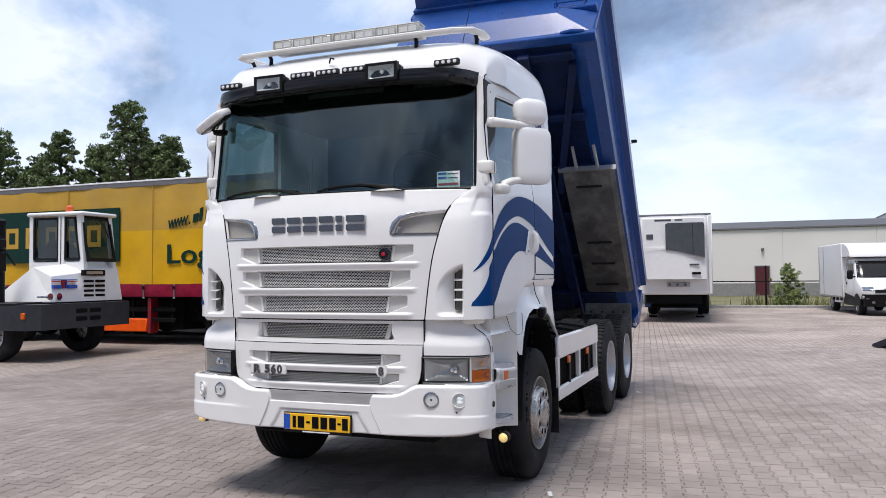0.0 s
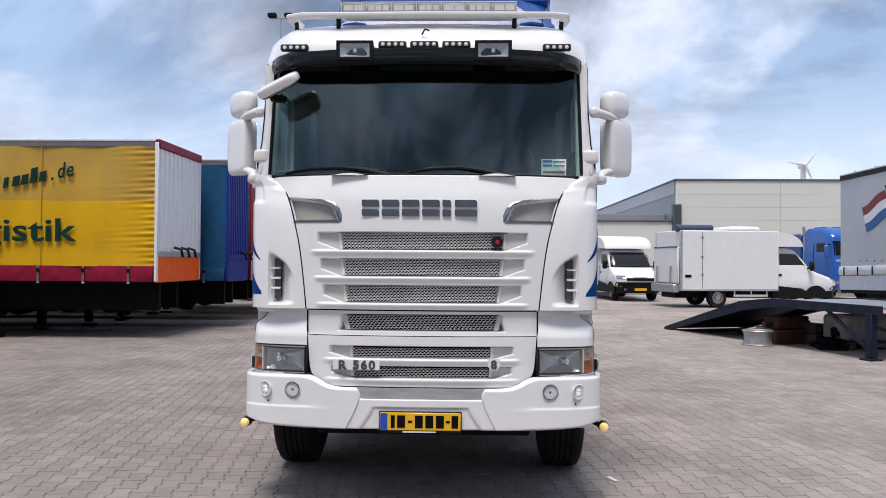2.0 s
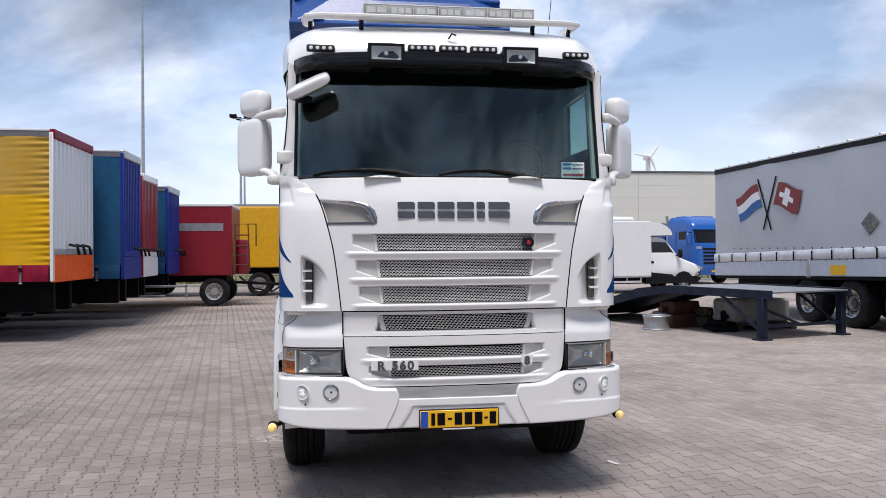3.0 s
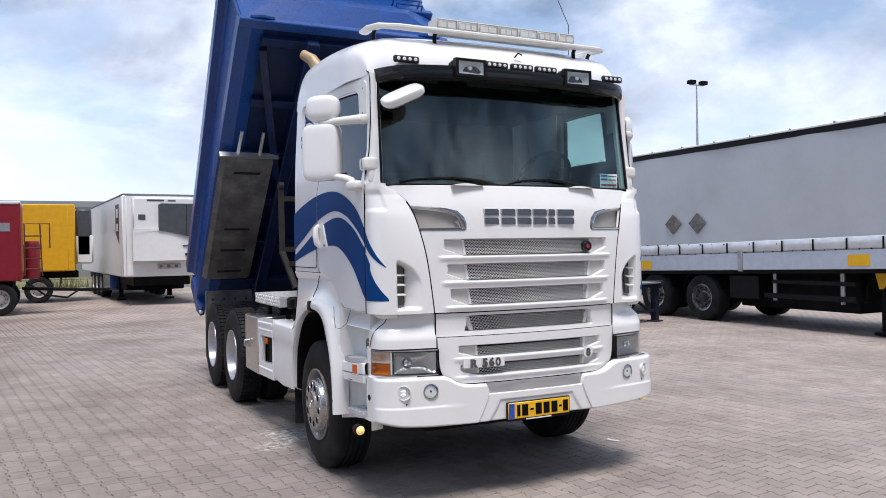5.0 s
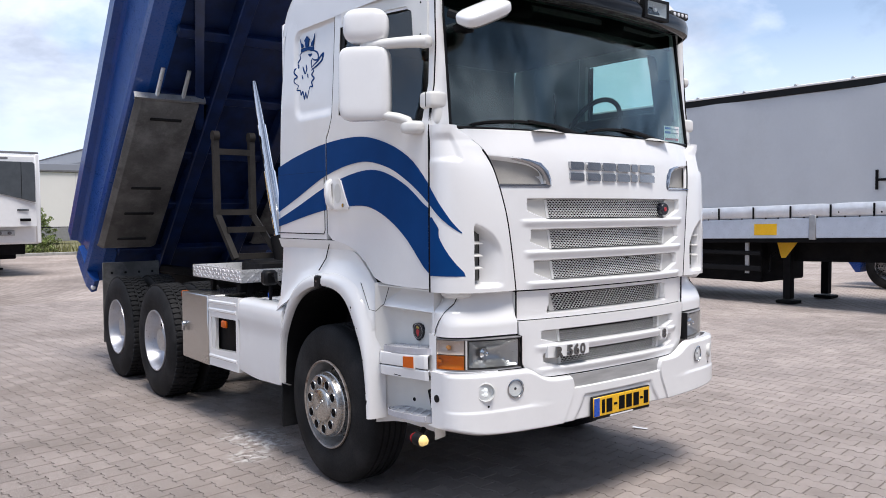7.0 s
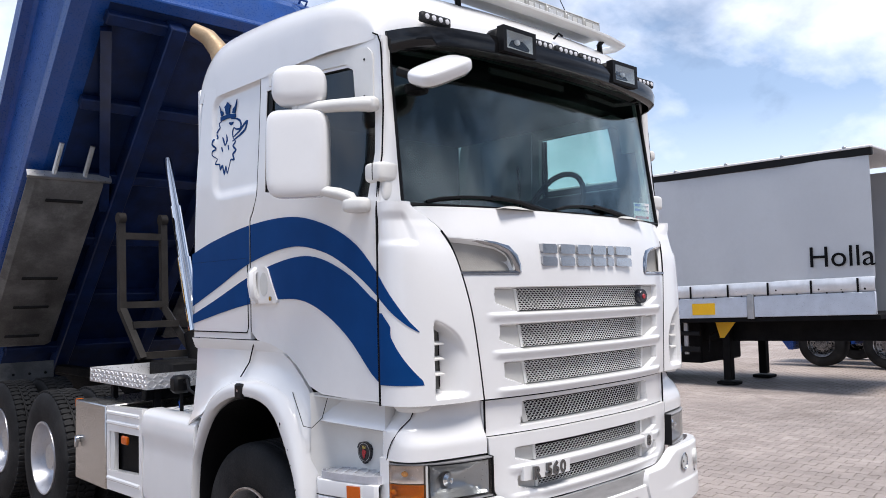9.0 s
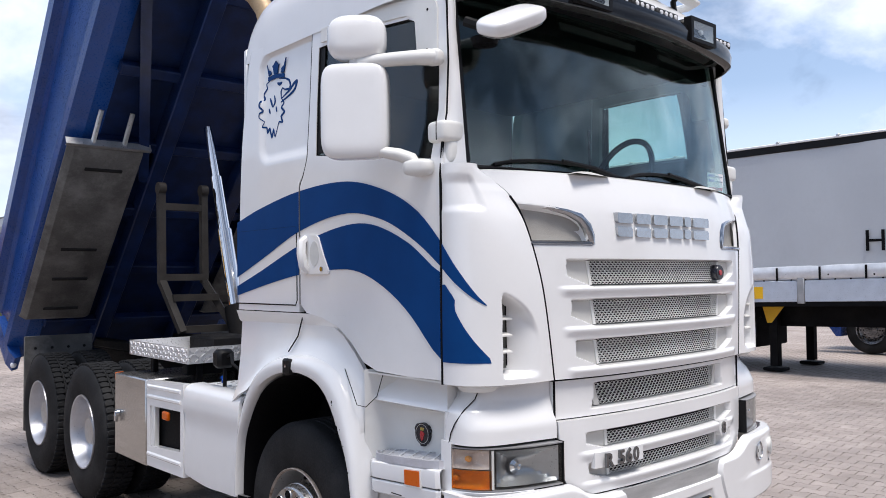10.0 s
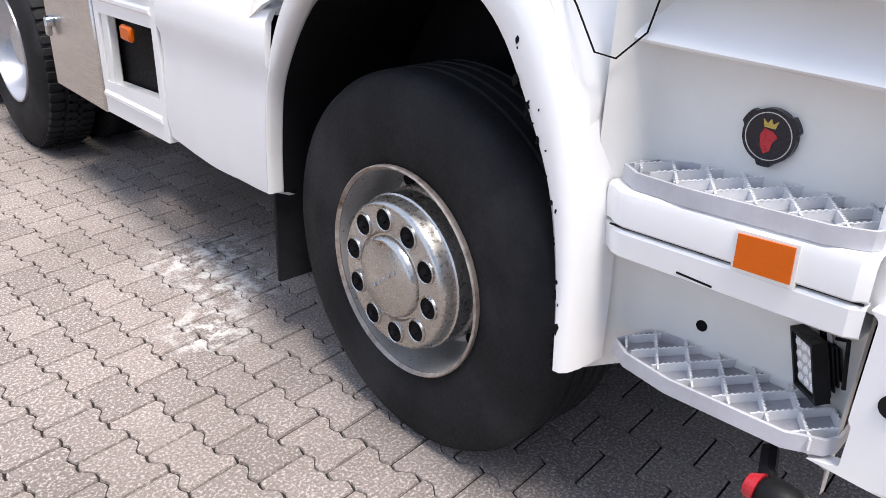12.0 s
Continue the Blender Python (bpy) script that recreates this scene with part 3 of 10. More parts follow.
# ---- hood with three louvred grilles ----
def slot_mask(u, z, z0, z1, w_top, w_bot, frac, depth, soft=0.006):
    """Depth of a slot whose ends slant: flat plates at the ends, deeper behind the mesh."""
    t = min(1, max(0, (z - z0) / (z1 - z0)))
    m = lerp(w_bot * frac * 1.12, w_top * frac, t)
    w = lerp(w_bot * frac * 1.12 + 0.02, w_top - 0.008, min(1, t / 0.42))
    band_ = smoothstep(z0 - soft, z0 + soft, z) * (1 - smoothstep(z1 - soft, z1 + soft, z))
    return band_ * (0.036 * (1 - smoothstep(w - 0.018, w, abs(u))) + (depth - 0.036) * (1 - smoothstep(m - 0.004, m + 0.004, abs(u))))


HOOD_SLOTS = [(1.686, 1.796, 0.69, 0.60), (1.516, 1.626, 0.67, 0.58), (1.346, 1.456, 0.65, 0.56)]


def face_sheet(z_lo, z_hi, half_of_z, slots, nx, nz, depth, ridge=0.0, extra=None, frac=0.79):
    """A panel of the face with recessed slots; deeper towards the lower edge of each."""
    zs = set(np.linspace(z_lo, z_hi, nz))
    for a, b, *_ in slots:
        zs |= {a - 0.008, a - 0.003, a + 0.003, a + 0.008, b - 0.008, b - 0.003, b + 0.003, b + 0.008}
    rows = []
    for z in sorted(zz for zz in zs if z_lo <= zz <= z_hi):
        h = half_of_z(z)
        row = []
        for i in range(nx + 1):
            u = h * (2 * i / nx - 1)
            v = front_v(u, z)
            for a, b, wt_, wb_ in slots:
                v += slot_mask(u, z, a, b, wt_, wb_, frac, depth)
                # the lip under each slot stands proud and fades at its ends
                v -= ridge * smoothstep(a - 0.05, a - 0.012, z) * (1 - smoothstep(a - 0.012, a + 0.004, z)) * (1 - smoothstep(wt_ - 0.02, wt_ + 0.05, abs(u)))
            if extra:
                v += extra(u, z)
            row.append((u, v, z))
        rows.append(row)
    return rows


def eye_recess(u, z):
    a = abs(u)
    top = curve([(0.5, 1.86), (0.53, 1.93), (0.57, 1.975), (0.65, 2.005), (0.92, 2.035)], a)
    return 0.045 * smoothstep(0.52, 0.56, a) * smoothstep(1.855, 1.88, z) * (1 - smoothstep(top - 0.03, top, z))


part("hood", Geo().grid(face_sheet(1.302, 2.165, lambda z: seam_u(z) - 0.004, HOOD_SLOTS, 190, 170, 0.075, 0.012, eye_recess), thick=(0, 0.03, 0)), WHITE, truck,
            "white hood panel with three wide mesh louvres", smooth=35)
part("hood_top_ledge", Geo().grid([[(u, front_v(u, 2.165) + d, 2.165 + e) for u in np.linspace(-1.03, 1.03, 41)] for d, e in ((0.0, 0.0), (0.02, 0.012), (0.12, 0.016))], thick=(0, 0, -0.02)), WHITE, truck)


def honeycomb(z0, z1, half_lo, half_hi, dv, cell, tall, bar):
    """Expanded mesh: rings of stretched hexagons."""
    g = Geo()
    rows_n = int((z1 - z0) / (tall * 0.75)) + 1
    for r in range(rows_n):
        z = z0 + tall * 0.5 + r * tall * 0.75
        if z > z1 - tall * 0.3:
            break
        h = lerp(half_lo, half_hi, (z - z0) / (z1 - z0))
        n = int(2 * h / cell)
        for i in range(n):
            u = -h + cell * (i + 0.5 + (0.5 if r % 2 else 0))
            if abs(u) > h - cell * 0.3:
                continue
            v = front_v(u, z) + dv
            out = [(0, tall / 2), (cell / 2, tall / 4), (cell / 2, -tall / 4), (0, -tall / 2), (-cell / 2, -tall / 4), (-cell / 2, tall / 4)]
            k = 1 - 2 * bar / tall * 1.05
            kx = 1 - 2 * bar / cell * 1.2
            vs = [(u + a, v, z + b) for a, b in out] + [(u + a * kx, v, z + b * k) for a, b in out] + [(u + a * kx, v + 0.0025, z + b * k) for a, b in out]
            fs = []
            for j in range(6):
                m_ = (j + 1) % 6
                fs += [(j, m_, 6 + m_, 6 + j), (6 + j, 6 + m_, 12 + m_, 12 + j)]
            g.add(vs, fs)
    return g


def grille_set(slots, dv, mesh_frac, cell, tall, bar):
    for a, b, wt_, wb_ in slots:
        hw_t, hw_b = wt_ * mesh_frac, wb_ * mesh_frac * 1.12
        back = Geo().grid([[(u, front_v(u, z) + dv + 0.03, z) for u in np.linspace(-hw_b + 0.014, hw_b - 0.014, 13)] for z in (a + 0.004, b - 0.004)], thick=(0, 0.006, 0))
        part("grille_backing", back, INK, truck)
        part("mesh_grille", honeycomb(a + 0.006, b - 0.004, hw_b - 0.005, hw_t - 0.005, dv, cell, tall, bar), MESHM, truck, "pale painted expanded-metal grille mesh", smooth=0)
        for q in (-1, 1):
            plate_ = [[(q * lerp(m0, m1, k), front_v(lerp(m0, m1, k), z) + 0.033 - 0.006 * k, z) for k in np.linspace(0, 1, 5)] for z, m0, m1 in ((a + 0.005, hw_b + 0.002, hw_b + 0.014), (lerp(a, b, 0.42), lerp(hw_b, hw_t, 0.42) + 0.002, wt_ - 0.022), (b - 0.005, hw_t + 0.002, wt_ - 0.022))]
            part("grille_end", Geo().grid(plate_, thick=(0, 0.003, 0)), ENDPL, truck)
            strip_ = [[(q * (m0 + k), front_v(m0, z) + dv - 0.002, z) for k in (-0.016, 0.001)] for z, m0 in ((a + 0.004, hw_b), (b - 0.003, hw_t))]
            part("grille_end_bar", Geo().grid(strip_, thick=(0, 0.012, 0)), MESHM, truck)


grille_set(HOOD_SLOTS, 0.03, 0.79, 0.0225, 0.0132, 0.0019)

# ---- middle panel with one mesh, and the lower panel with two ----
MID_SLOT = [(1.166, 1.268, 0.535, 0.50)]
part("middle_panel", Geo().grid(face_sheet(1.135, 1.292, lambda z: 0.742, MID_SLOT, 130, 40, 0.085, 0.0, lambda u, z: 0.022, 0.93), thick=(0, 0.03, 0)), WHITE, truck, smooth=35)
for a, b, wt_, wb_ in MID_SLOT:
    part("grille_backing", Geo().grid([[(u, front_v(u, z) + 0.072, z) for u in np.linspace(-0.48, 0.48, 9)] for z in (a, b)], thick=(0, 0.006, 0)), INK, truck)
    part("mesh_grille", honeycomb(a + 0.006, b - 0.004, 0.475, 0.505, 0.052, 0.0255, 0.0148, 0.0016), MESHM, truck, "pale expanded-metal grille mesh", smooth=0)
    for q in (-1, 1):
        part("grille_end", Geo().grid([[(q * m, front_v(m, z) + 0.05, z) for m in (m0, m1)] for z, m0, m1 in ((a + 0.004, 0.462, 0.492), (b - 0.003, 0.49, 0.525))], thick=(0, 0.01, 0)), ENDPL, truck)

LOW_SLOTS = [(0.992, 1.066, 0.60, 0.53), (0.866, 0.938, 0.59, 0.52)]


def low_half(z):
    return curve([(0.812, 0.58), (0.83, 0.645), (0.86, 0.69), (0.92, 0.72), (1.13, 0.738)], z)


part("lower_panel", Geo().grid(face_sheet(0.812, 1.13, low_half, LOW_SLOTS, 150, 70, 0.07, 0.01, None, 0.77), thick=(0, 0.03, 0)), WHITE, truck, "white lower grille panel with two mesh slots", smooth=35)
grille_set(LOW_SLOTS, 0.028, 0.77, 0.025, 0.0145, 0.0016)
for z in (1.296, 1.131):
    part("panel_gap", Geo().grid([[(u, front_v(u, z) + 0.028, z + e) for u in np.linspace(-0.74, 0.74, 25)] for e in (-0.008, 0.008)], thick=(0, 0.02, 0)), INK, truck)

# maker's letters, reduced to six plain metal shapes
for i in range(6):
    x0 = -0.388 + i * 0.1295
    g = Geo()
    w, z0, z1 = 0.112, 1.90, 2.006
    if i == 4:
        w = 0.055
    x1 = x0 + w
    if i == 5:
        x0 -= 0.05; x1 -= 0.02
    for za, zb in ((z0, z0 + 0.044), (z0 + 0.06, z1)):
        g.prism([(x0 + 0.010, za), (x1, za), (x1, zb - 0.010), (x1 - 0.010, zb), (x0, zb), (x0, za + 0.010)], "y", front_v(x0, 1.95) - 0.016, front_v(x0, 1.95) + 0.03)
    part("maker_letter_shape", g, CHROMED, truck, "plain chrome block in place of a maker's letter")
badge = part("round_badge", Geo().lathe([(0, -0.012), (0.034, -0.012), (0.039, -0.006), (0.039, 0.03)], "y", (0.482, 0.058, 1.738), 28), BADGE, truck, "round dark badge with red centre")
part("badge_centre", Geo().lathe([(0, -0.003), (0.013, -0.003), (0.015, 0.0)], "y", (0.482, 0.045, 1.738), 8), REDB, badge)
num_plate = part("model_number_plate", Geo().grid([[(u, front_v(u, 0.95) - 0.016, z) for u in np.linspace(-0.565, -0.262, 8)] for z in (0.918, 0.983)], thick=(0, 0.02, 0)), WHITE, truck)
for ch, u in (("R", -0.528), ("5", -0.435), ("6", -0.384), ("0", -0.333)):
    glyph = text_geo(ch, 0.079, 0.006, 1.0, 0.0, 0.0028)
    glyph.v = [(x * 1.06, y, z) for x, y, z in glyph.v]
    part("model_number_character", glyph.turned(pose(u, front_v(0.42, 0.95) - 0.022, 0.923, 90, 0, 0)), CHROMEK, num_plate, "chrome model number character", smooth=0)
shield_ = part("engine_badge", Geo().prism([(0.424, 0.995), (0.504, 0.995), (0.504, 0.95), (0.482, 0.918), (0.446, 0.918), (0.424, 0.95)], "y", front_v(0.46) - 0.012, front_v(0.46) + 0.02), WHITE, truck, "white engine badge with dark numeral")
eight = text_geo("8", 0.075, 0.003, 1.0, 0.0, 0.003)
part("badge_numeral", eight.turned(pose(0.445, front_v(0.46) - 0.014, 0.933, 90, 0, 0)), CHROMEK, shield_, smooth=0)
# dark gap round the foot of the lower panel
gap_ = [(-low_half(z) - 0.006, front_v(low_half(z)) + 0.012, z) for z in (1.12, 1.0, 0.92, 0.86, 0.83)] + [(-0.58, front_v(0.58) + 0.014, 0.808)]
gap_ += [(u, front_v(u) + 0.014, 0.806) for u in (-0.3, 0.0, 0.3)] + [(-x, y, z) for x, y, z in gap_[::-1]]
part("panel_gap", Geo().tube(gap_, 0.006, 6), INK, truck)

# chrome-trimmed inlets beside the name
for s in (-1, 1):
    lens = Geo().grid([[(s * u, front_v(u, z) + 0.038, z) for u, z in zip(np.linspace(0.55, 0.885, 12), np.full(12, zz))] for zz in (1.872,)] +
                      [[(s * u, front_v(u, 1.95) + 0.042, lerp(1.872, curve([(0.55, 1.93), (0.58, 1.965), (0.65, 1.992), (0.89, 2.02)], u), t)) for u in np.linspace(0.55, 0.885, 12)] for t in (0.5, 1.0)], thick=(0, 0.006, 0))
    part("inlet_insert", lens, INLET, truck)
    pts = [(s * u, front_v(u, z) + 0.006, z) for u, z in [(0.845, 1.868), (0.75, 1.868), (0.65, 1.868), (0.57, 1.868), (0.535, 1.866)]]
    part("inlet_trim", Geo().tube(pts, 0.013, 8, flat=0.8), CHROMED, truck)
    pts = [(s * u, front_v(u, z) + 0.01, z) for u, z in [(0.53, 1.866), (0.536, 1.9), (0.55, 1.94), (0.585, 1.978), (0.65, 2.002), (0.75, 2.02), (0.895, 2.036)]]
    part("inlet_trim", Geo().tube(pts, [0.02, 0.026, 0.026, 0.022, 0.015, 0.012, 0.009], 8, flat=0.8), CHROMED, truck)

# ---- front corner panels with louvred vents ----
rows = []
for z in sorted(set(np.linspace(1.302, 2.185, 130))):
    row = []
    for t in np.linspace(0, 1, 110):
        u, v = corner_pt(t, z)
        # scoop: smooth on the inner side, abrupt on the outer
        top = curve([(0.80, 1.40), (0.84, 1.52), (0.88, 1.585), (0.93, 1.63), (1.0, 1.665), (1.06, 1.665)], u)
        dz = smoothstep(1.322, 1.352, z) * (1 - smoothstep(top - 0.05, top, z))
        d = 0.10 * smoothstep(0.82, 0.985, u) * (1 - smoothstep(0.996, 1.014, u)) * dz
        # shallow swage on the outer face
        d += 0.014 * smoothstep(1.985, 2.02, z) * (1 - smoothstep(2.10, 2.15, z)) * (1 - smoothstep(0.55, 0.66, t))
        row.append((-u + d * 0.25, v + d, z))
    rows.append(row)
both("corner_panel", Geo().grid(rows, thick=(0.012, 0.02, 0)), WHITE, "white rounded corner panel with louvred air vent", 35)
def panel_v(u, z):
    """How far back the corner panel's face lies at a half width, left of its scoop."""
    lo, hi = 0.0, 1.0
    for _ in range(24):
        mid = (lo + hi) / 2
        if corner_pt(mid, z)[0] > u:
            lo = mid
        else:
            hi = mid
    return corner_pt(lo, z)[1]


for k in range(3):
    z = 1.43 + k * 0.066
    vs_ = panel_v(1.008, z)
    both("vent_slat", Geo().grid([[(-u, vs_ + d, z + e) for u in np.linspace(0.94, 1.0, 5)] for d, e in ((0.02, 0.0), (0.06, 0.01))], thick=(0, 0, -0.006)), WHITE2)
# sheet across the open vent; its dim inside is put into the colour
both("vent_lining", Geo().grid([[(-u, panel_v(1.008, z) + 0.062, z) for u in np.linspace(0.935, 1.003, 5)] for z in np.linspace(1.36, 1.625, 8)], thick=(0, 0.004, 0)), VENTD)
both("vent_lining_gap", Geo().tube([(-0.936, panel_v(1.008, z) + 0.059, z) for z in np.linspace(1.37, 1.615, 8)], 0.0022, 5), INK)
# dark seams between panels
both("panel_seam", Geo().tube([(-seam_u(z), front_v(min(seam_u(z), 0.95), z) + 0.0015, z) for z in np.linspace(1.30, 2.06, 24)], 0.0048, 6), INK)
both("panel_seam", Geo().tube([(-0.745, front_v(0.745) + 0.012, z) for z in np.linspace(1.07, 1.295, 6)], 0.005, 5), INK)
# underside that closes the corner panel over the lamp cheek
rows = []
for k in np.linspace(0, 1, 4):
    row = []
    for t in np.linspace(0, 1, 34):
        u0, v0 = corner_pt(t, 1.302)
        u1, v1 = lerp(1.04, 0.75, smoothstep(0.35, 1.0, t)), lerp(0.5, 0.16, smoothstep(0.0, 0.6, t))
        row.append((-lerp(u0 - 0.004, u1, k), lerp(v0 + 0.004, v1, k), 1.302 - 0.006 * math.sin(k * 3.14)))
    rows.append(row)
both("corner_underside", Geo().grid(rows), WHITE, "", 60)
both("corner_skid", Geo().lathe([(0, -0.03), (0.07, -0.028), (0.085, -0.012), (0.085, 0.0)], "z", (-1.03, 0.27, 1.30), 20), WHITE2)

# ---- cheeks over the headlamps ----
def flank_u(z):
    """Half width of the flared band under the cab's corner."""
    return curve([(1.07, 1.135), (1.185, 1.131), (1.2, 1.124), (1.215, 1.108), (1.235, 1.082), (1.26, 1.058), (1.29, 1.045), (1.31, 1.042)], z)


def cheek_pt(t, z):
    k = (1.298 - z) / 0.23
    hw, back = flank_u(z), lerp(0.06, 0.0, smoothstep(0.25, 0.8, k))
    p0, p1, p2, p3 = (hw, 0.345), (hw + 0.01, 0.16 + back), (hw - 0.1, front_v(0.95) + back - 0.01), (0.746, front_v(0.746) + back * 0.6)
    a, b, c, d = (1 - t) ** 3, 3 * t * (1 - t) ** 2, 3 * t * t * (1 - t), t**3
    return (-(a * p0[0] + b * p1[0] + c * p2[0] + d * p3[0]), a * p0[1] + b * p1[1] + c * p2[1] + d * p3[1], z)


both("lamp_cheek", Geo().grid([[cheek_pt(t, z) for t in np.linspace(0, 1, 36)] for z in np.linspace(1.304, 1.066, 30)], thick=(0.01, 0.025, 0)), WHITE, "", 45)
gap_ = []
for v, z in ((0.262, 1.29), (0.262, 1.24), (0.268, 1.20), (0.295, 1.15), (0.318, 1.109), (0.33, 1.068)):
    p = min((cheek_pt(t, z) for t in np.linspace(0, 1, 200)), key=lambda q: abs(q[1] - v))
    gap_.append((p[0] - 0.004, p[1] - 0.003, p[2]))
both("cheek_gap", Geo().tube(gap_, 0.0024, 5), INK)
both("door_underside", Geo().box(-1.15, -1.0, 0.34, 0.9, 1.303, 1.311), WHITE2)

# ---- bumper ----
def bumper_row(z, inset=0.0):
    pts = []
    bulge = -0.008
    for t in np.linspace(0, 1, 130):
        # right flank, round the corner, to the middle
        if t < 0.2:
            v, u = lerp(0.347, 0.25, t / 0.2), 1.168
        else:
            s_ = (t - 0.2) / 0.8
            p0, p1, p2, p3 = (1.168, 0.25), (1.16, 0.06), (0.86, 0.045), (0.0, 0.012)
            a, b, c, d = (1 - s_) ** 3, 3 * s_ * (1 - s_) ** 2, 3 * s_ * s_ * (1 - s_), s_**3
            u = a * p0[0] + b * p1[0] + c * p2[0] + d * p3[0]
            v = a * p0[1] + b * p1[1] + c * p2[1] + d * p3[1]
        pts.append((u, v + bulge + inset))
    left = [(-u, v) for u, v in pts]
    return left + [(u, v) for u, v in pts[::-1][1:]]


def bumper_top(u):
    return curve([(0.0, 0.806), (0.55, 0.806), (0.62, 0.82), (0.70, 0.868), (0.76, 0.88), (1.2, 0.88)], abs(u))


def bumper_bottom(u):
    return curve([(0.0, 0.535), (0.6, 0.535), (1.0, 0.55), (1.17, 0.585)], abs(u))


rows = []
base = bumper_row(0.7)
half_ = sorted((u, v) for u, v in base if 0 <= u < 1.16)
cols = sorted({-u for u, v in base if 0.72 < u < 1.16} | {u for u, v in base if 0.72 < u < 1.16} | {q * u for q in (-1, 1) for u in (0.0, 0.08, 0.16, 0.24, 0.3, 0.33, 0.346, 0.353, 0.36, 0.38, 0.41, 0.437, 0.442, 0.446, 0.45, 0.456, 0.48, 0.52, 0.56, 0.6, 0.64, 0.68)})
flank_ = [(u, v) for u, v in base if u >= 1.16]
for k in np.linspace(0, 1, 62):
    row = []
    for c in [(-u, v) for u, v in flank_[::-1]] + [(c, None) for c in cols] + flank_:
        u, v = c
        a = abs(u)
        z = lerp(bumper_bottom(u), bumper_top(u), k)
        edge = curve([(0.52, 0.490), (0.55, 0.477), (0.738, 0.396), (0.83, 0.425)], z)
        field = curve([(0.53, 0.40), (0.68, 0.31), (0.83, 0.33)], z)
        if v is None:
            b = curve([(0, 0), (0.36, field), (0.45, edge), (0.72, 0.72), (1.2, 1.2)], a)
            u, v = math.copysign(b, u), float(np.interp(b, [p[0] for p in half_], [p[1] for p in half_]))
        # a flat face: rolled lower edge, rounded top edge, and a proud lower lip that fades towards the middle
        v2 = v - 0.014 + 0.05 * (1 - smoothstep(0.0, 0.07, k)) ** 2 + 0.014 * smoothstep(0.93, 1.0, k) ** 2
        v2 -= 0.007 * (1 - smoothstep(0.676, 0.69, z)) * smoothstep(0.55, 0.75, a)
        # middle tray with slanting ends, the plate's field sunk in it, and the seat of the grey insert
        v2 += 0.010 * (1 - smoothstep(0.442, 0.45, a))
        v2 += 0.009 * (1 - smoothstep(0.346, 0.36, a)) * (1 - smoothstep(0.676, 0.69, z))
        v2 += 0.024 * (1 - smoothstep(0.437, 0.446, a)) * smoothstep(0.730, 0.738, z)
        row.append((u, v2, z))
    rows.append(row)
bumper = part("bumper", Geo().grid(rows, thick=lambda p: (p[0] * 0.975, p[1] + 0.03 * (1 - smoothstep(1.1, 1.168, abs(p[0]))), p[2])), WHITE, truck, "white bumper wrapping round the cab's corners", smooth=50)
part("bumper_insert", Geo().grid([[(u, front_v(u) - 0.012, z) for u in np.linspace(-h, h, 20)] for z, h in ((0.728, 0.385), (0.76, 0.41), (0.805, 0.425))], thick=(0, 0.01, 0)), INSERT, bumper, "plain brushed grey insert")
plate = part("number_plate", Geo().box(-0.256, 0.256, -0.012, 0.002, 0.545, 0.657, 0.004), YEL, bumper, "yellow number plate with dark bars")
part("plate_holder", Geo().box(-0.262, 0.262, -0.008, 0.012, 0.528, 0.663, 0.004), BLACKP, bumper)
part("plate_band", Geo().box(-0.252, -0.207, -0.015, -0.011, 0.549, 0.653), PLBLUE, plate)
for x0, x1 in ((-0.185, -0.16), (-0.145, -0.095), (-0.078, -0.05), (-0.033, 0.017), (0.033, 0.083), (0.1, 0.15), (0.163, 0.187), (0.198, 0.24)):
    lo, hi = (0.595, 0.608) if abs(x1 - x0) < 0.03 and x0 > -0.1 else (0.562, 0.64)
    part("plate_bar", Geo().box(x0, x1, -0.0145, -0.011, lo, hi), INK, plate)
part("plate_caption_bar", Geo().box(-0.11, 0.1, -0.0105, -0.007, 0.532, 0.54), PAPER, bumper)

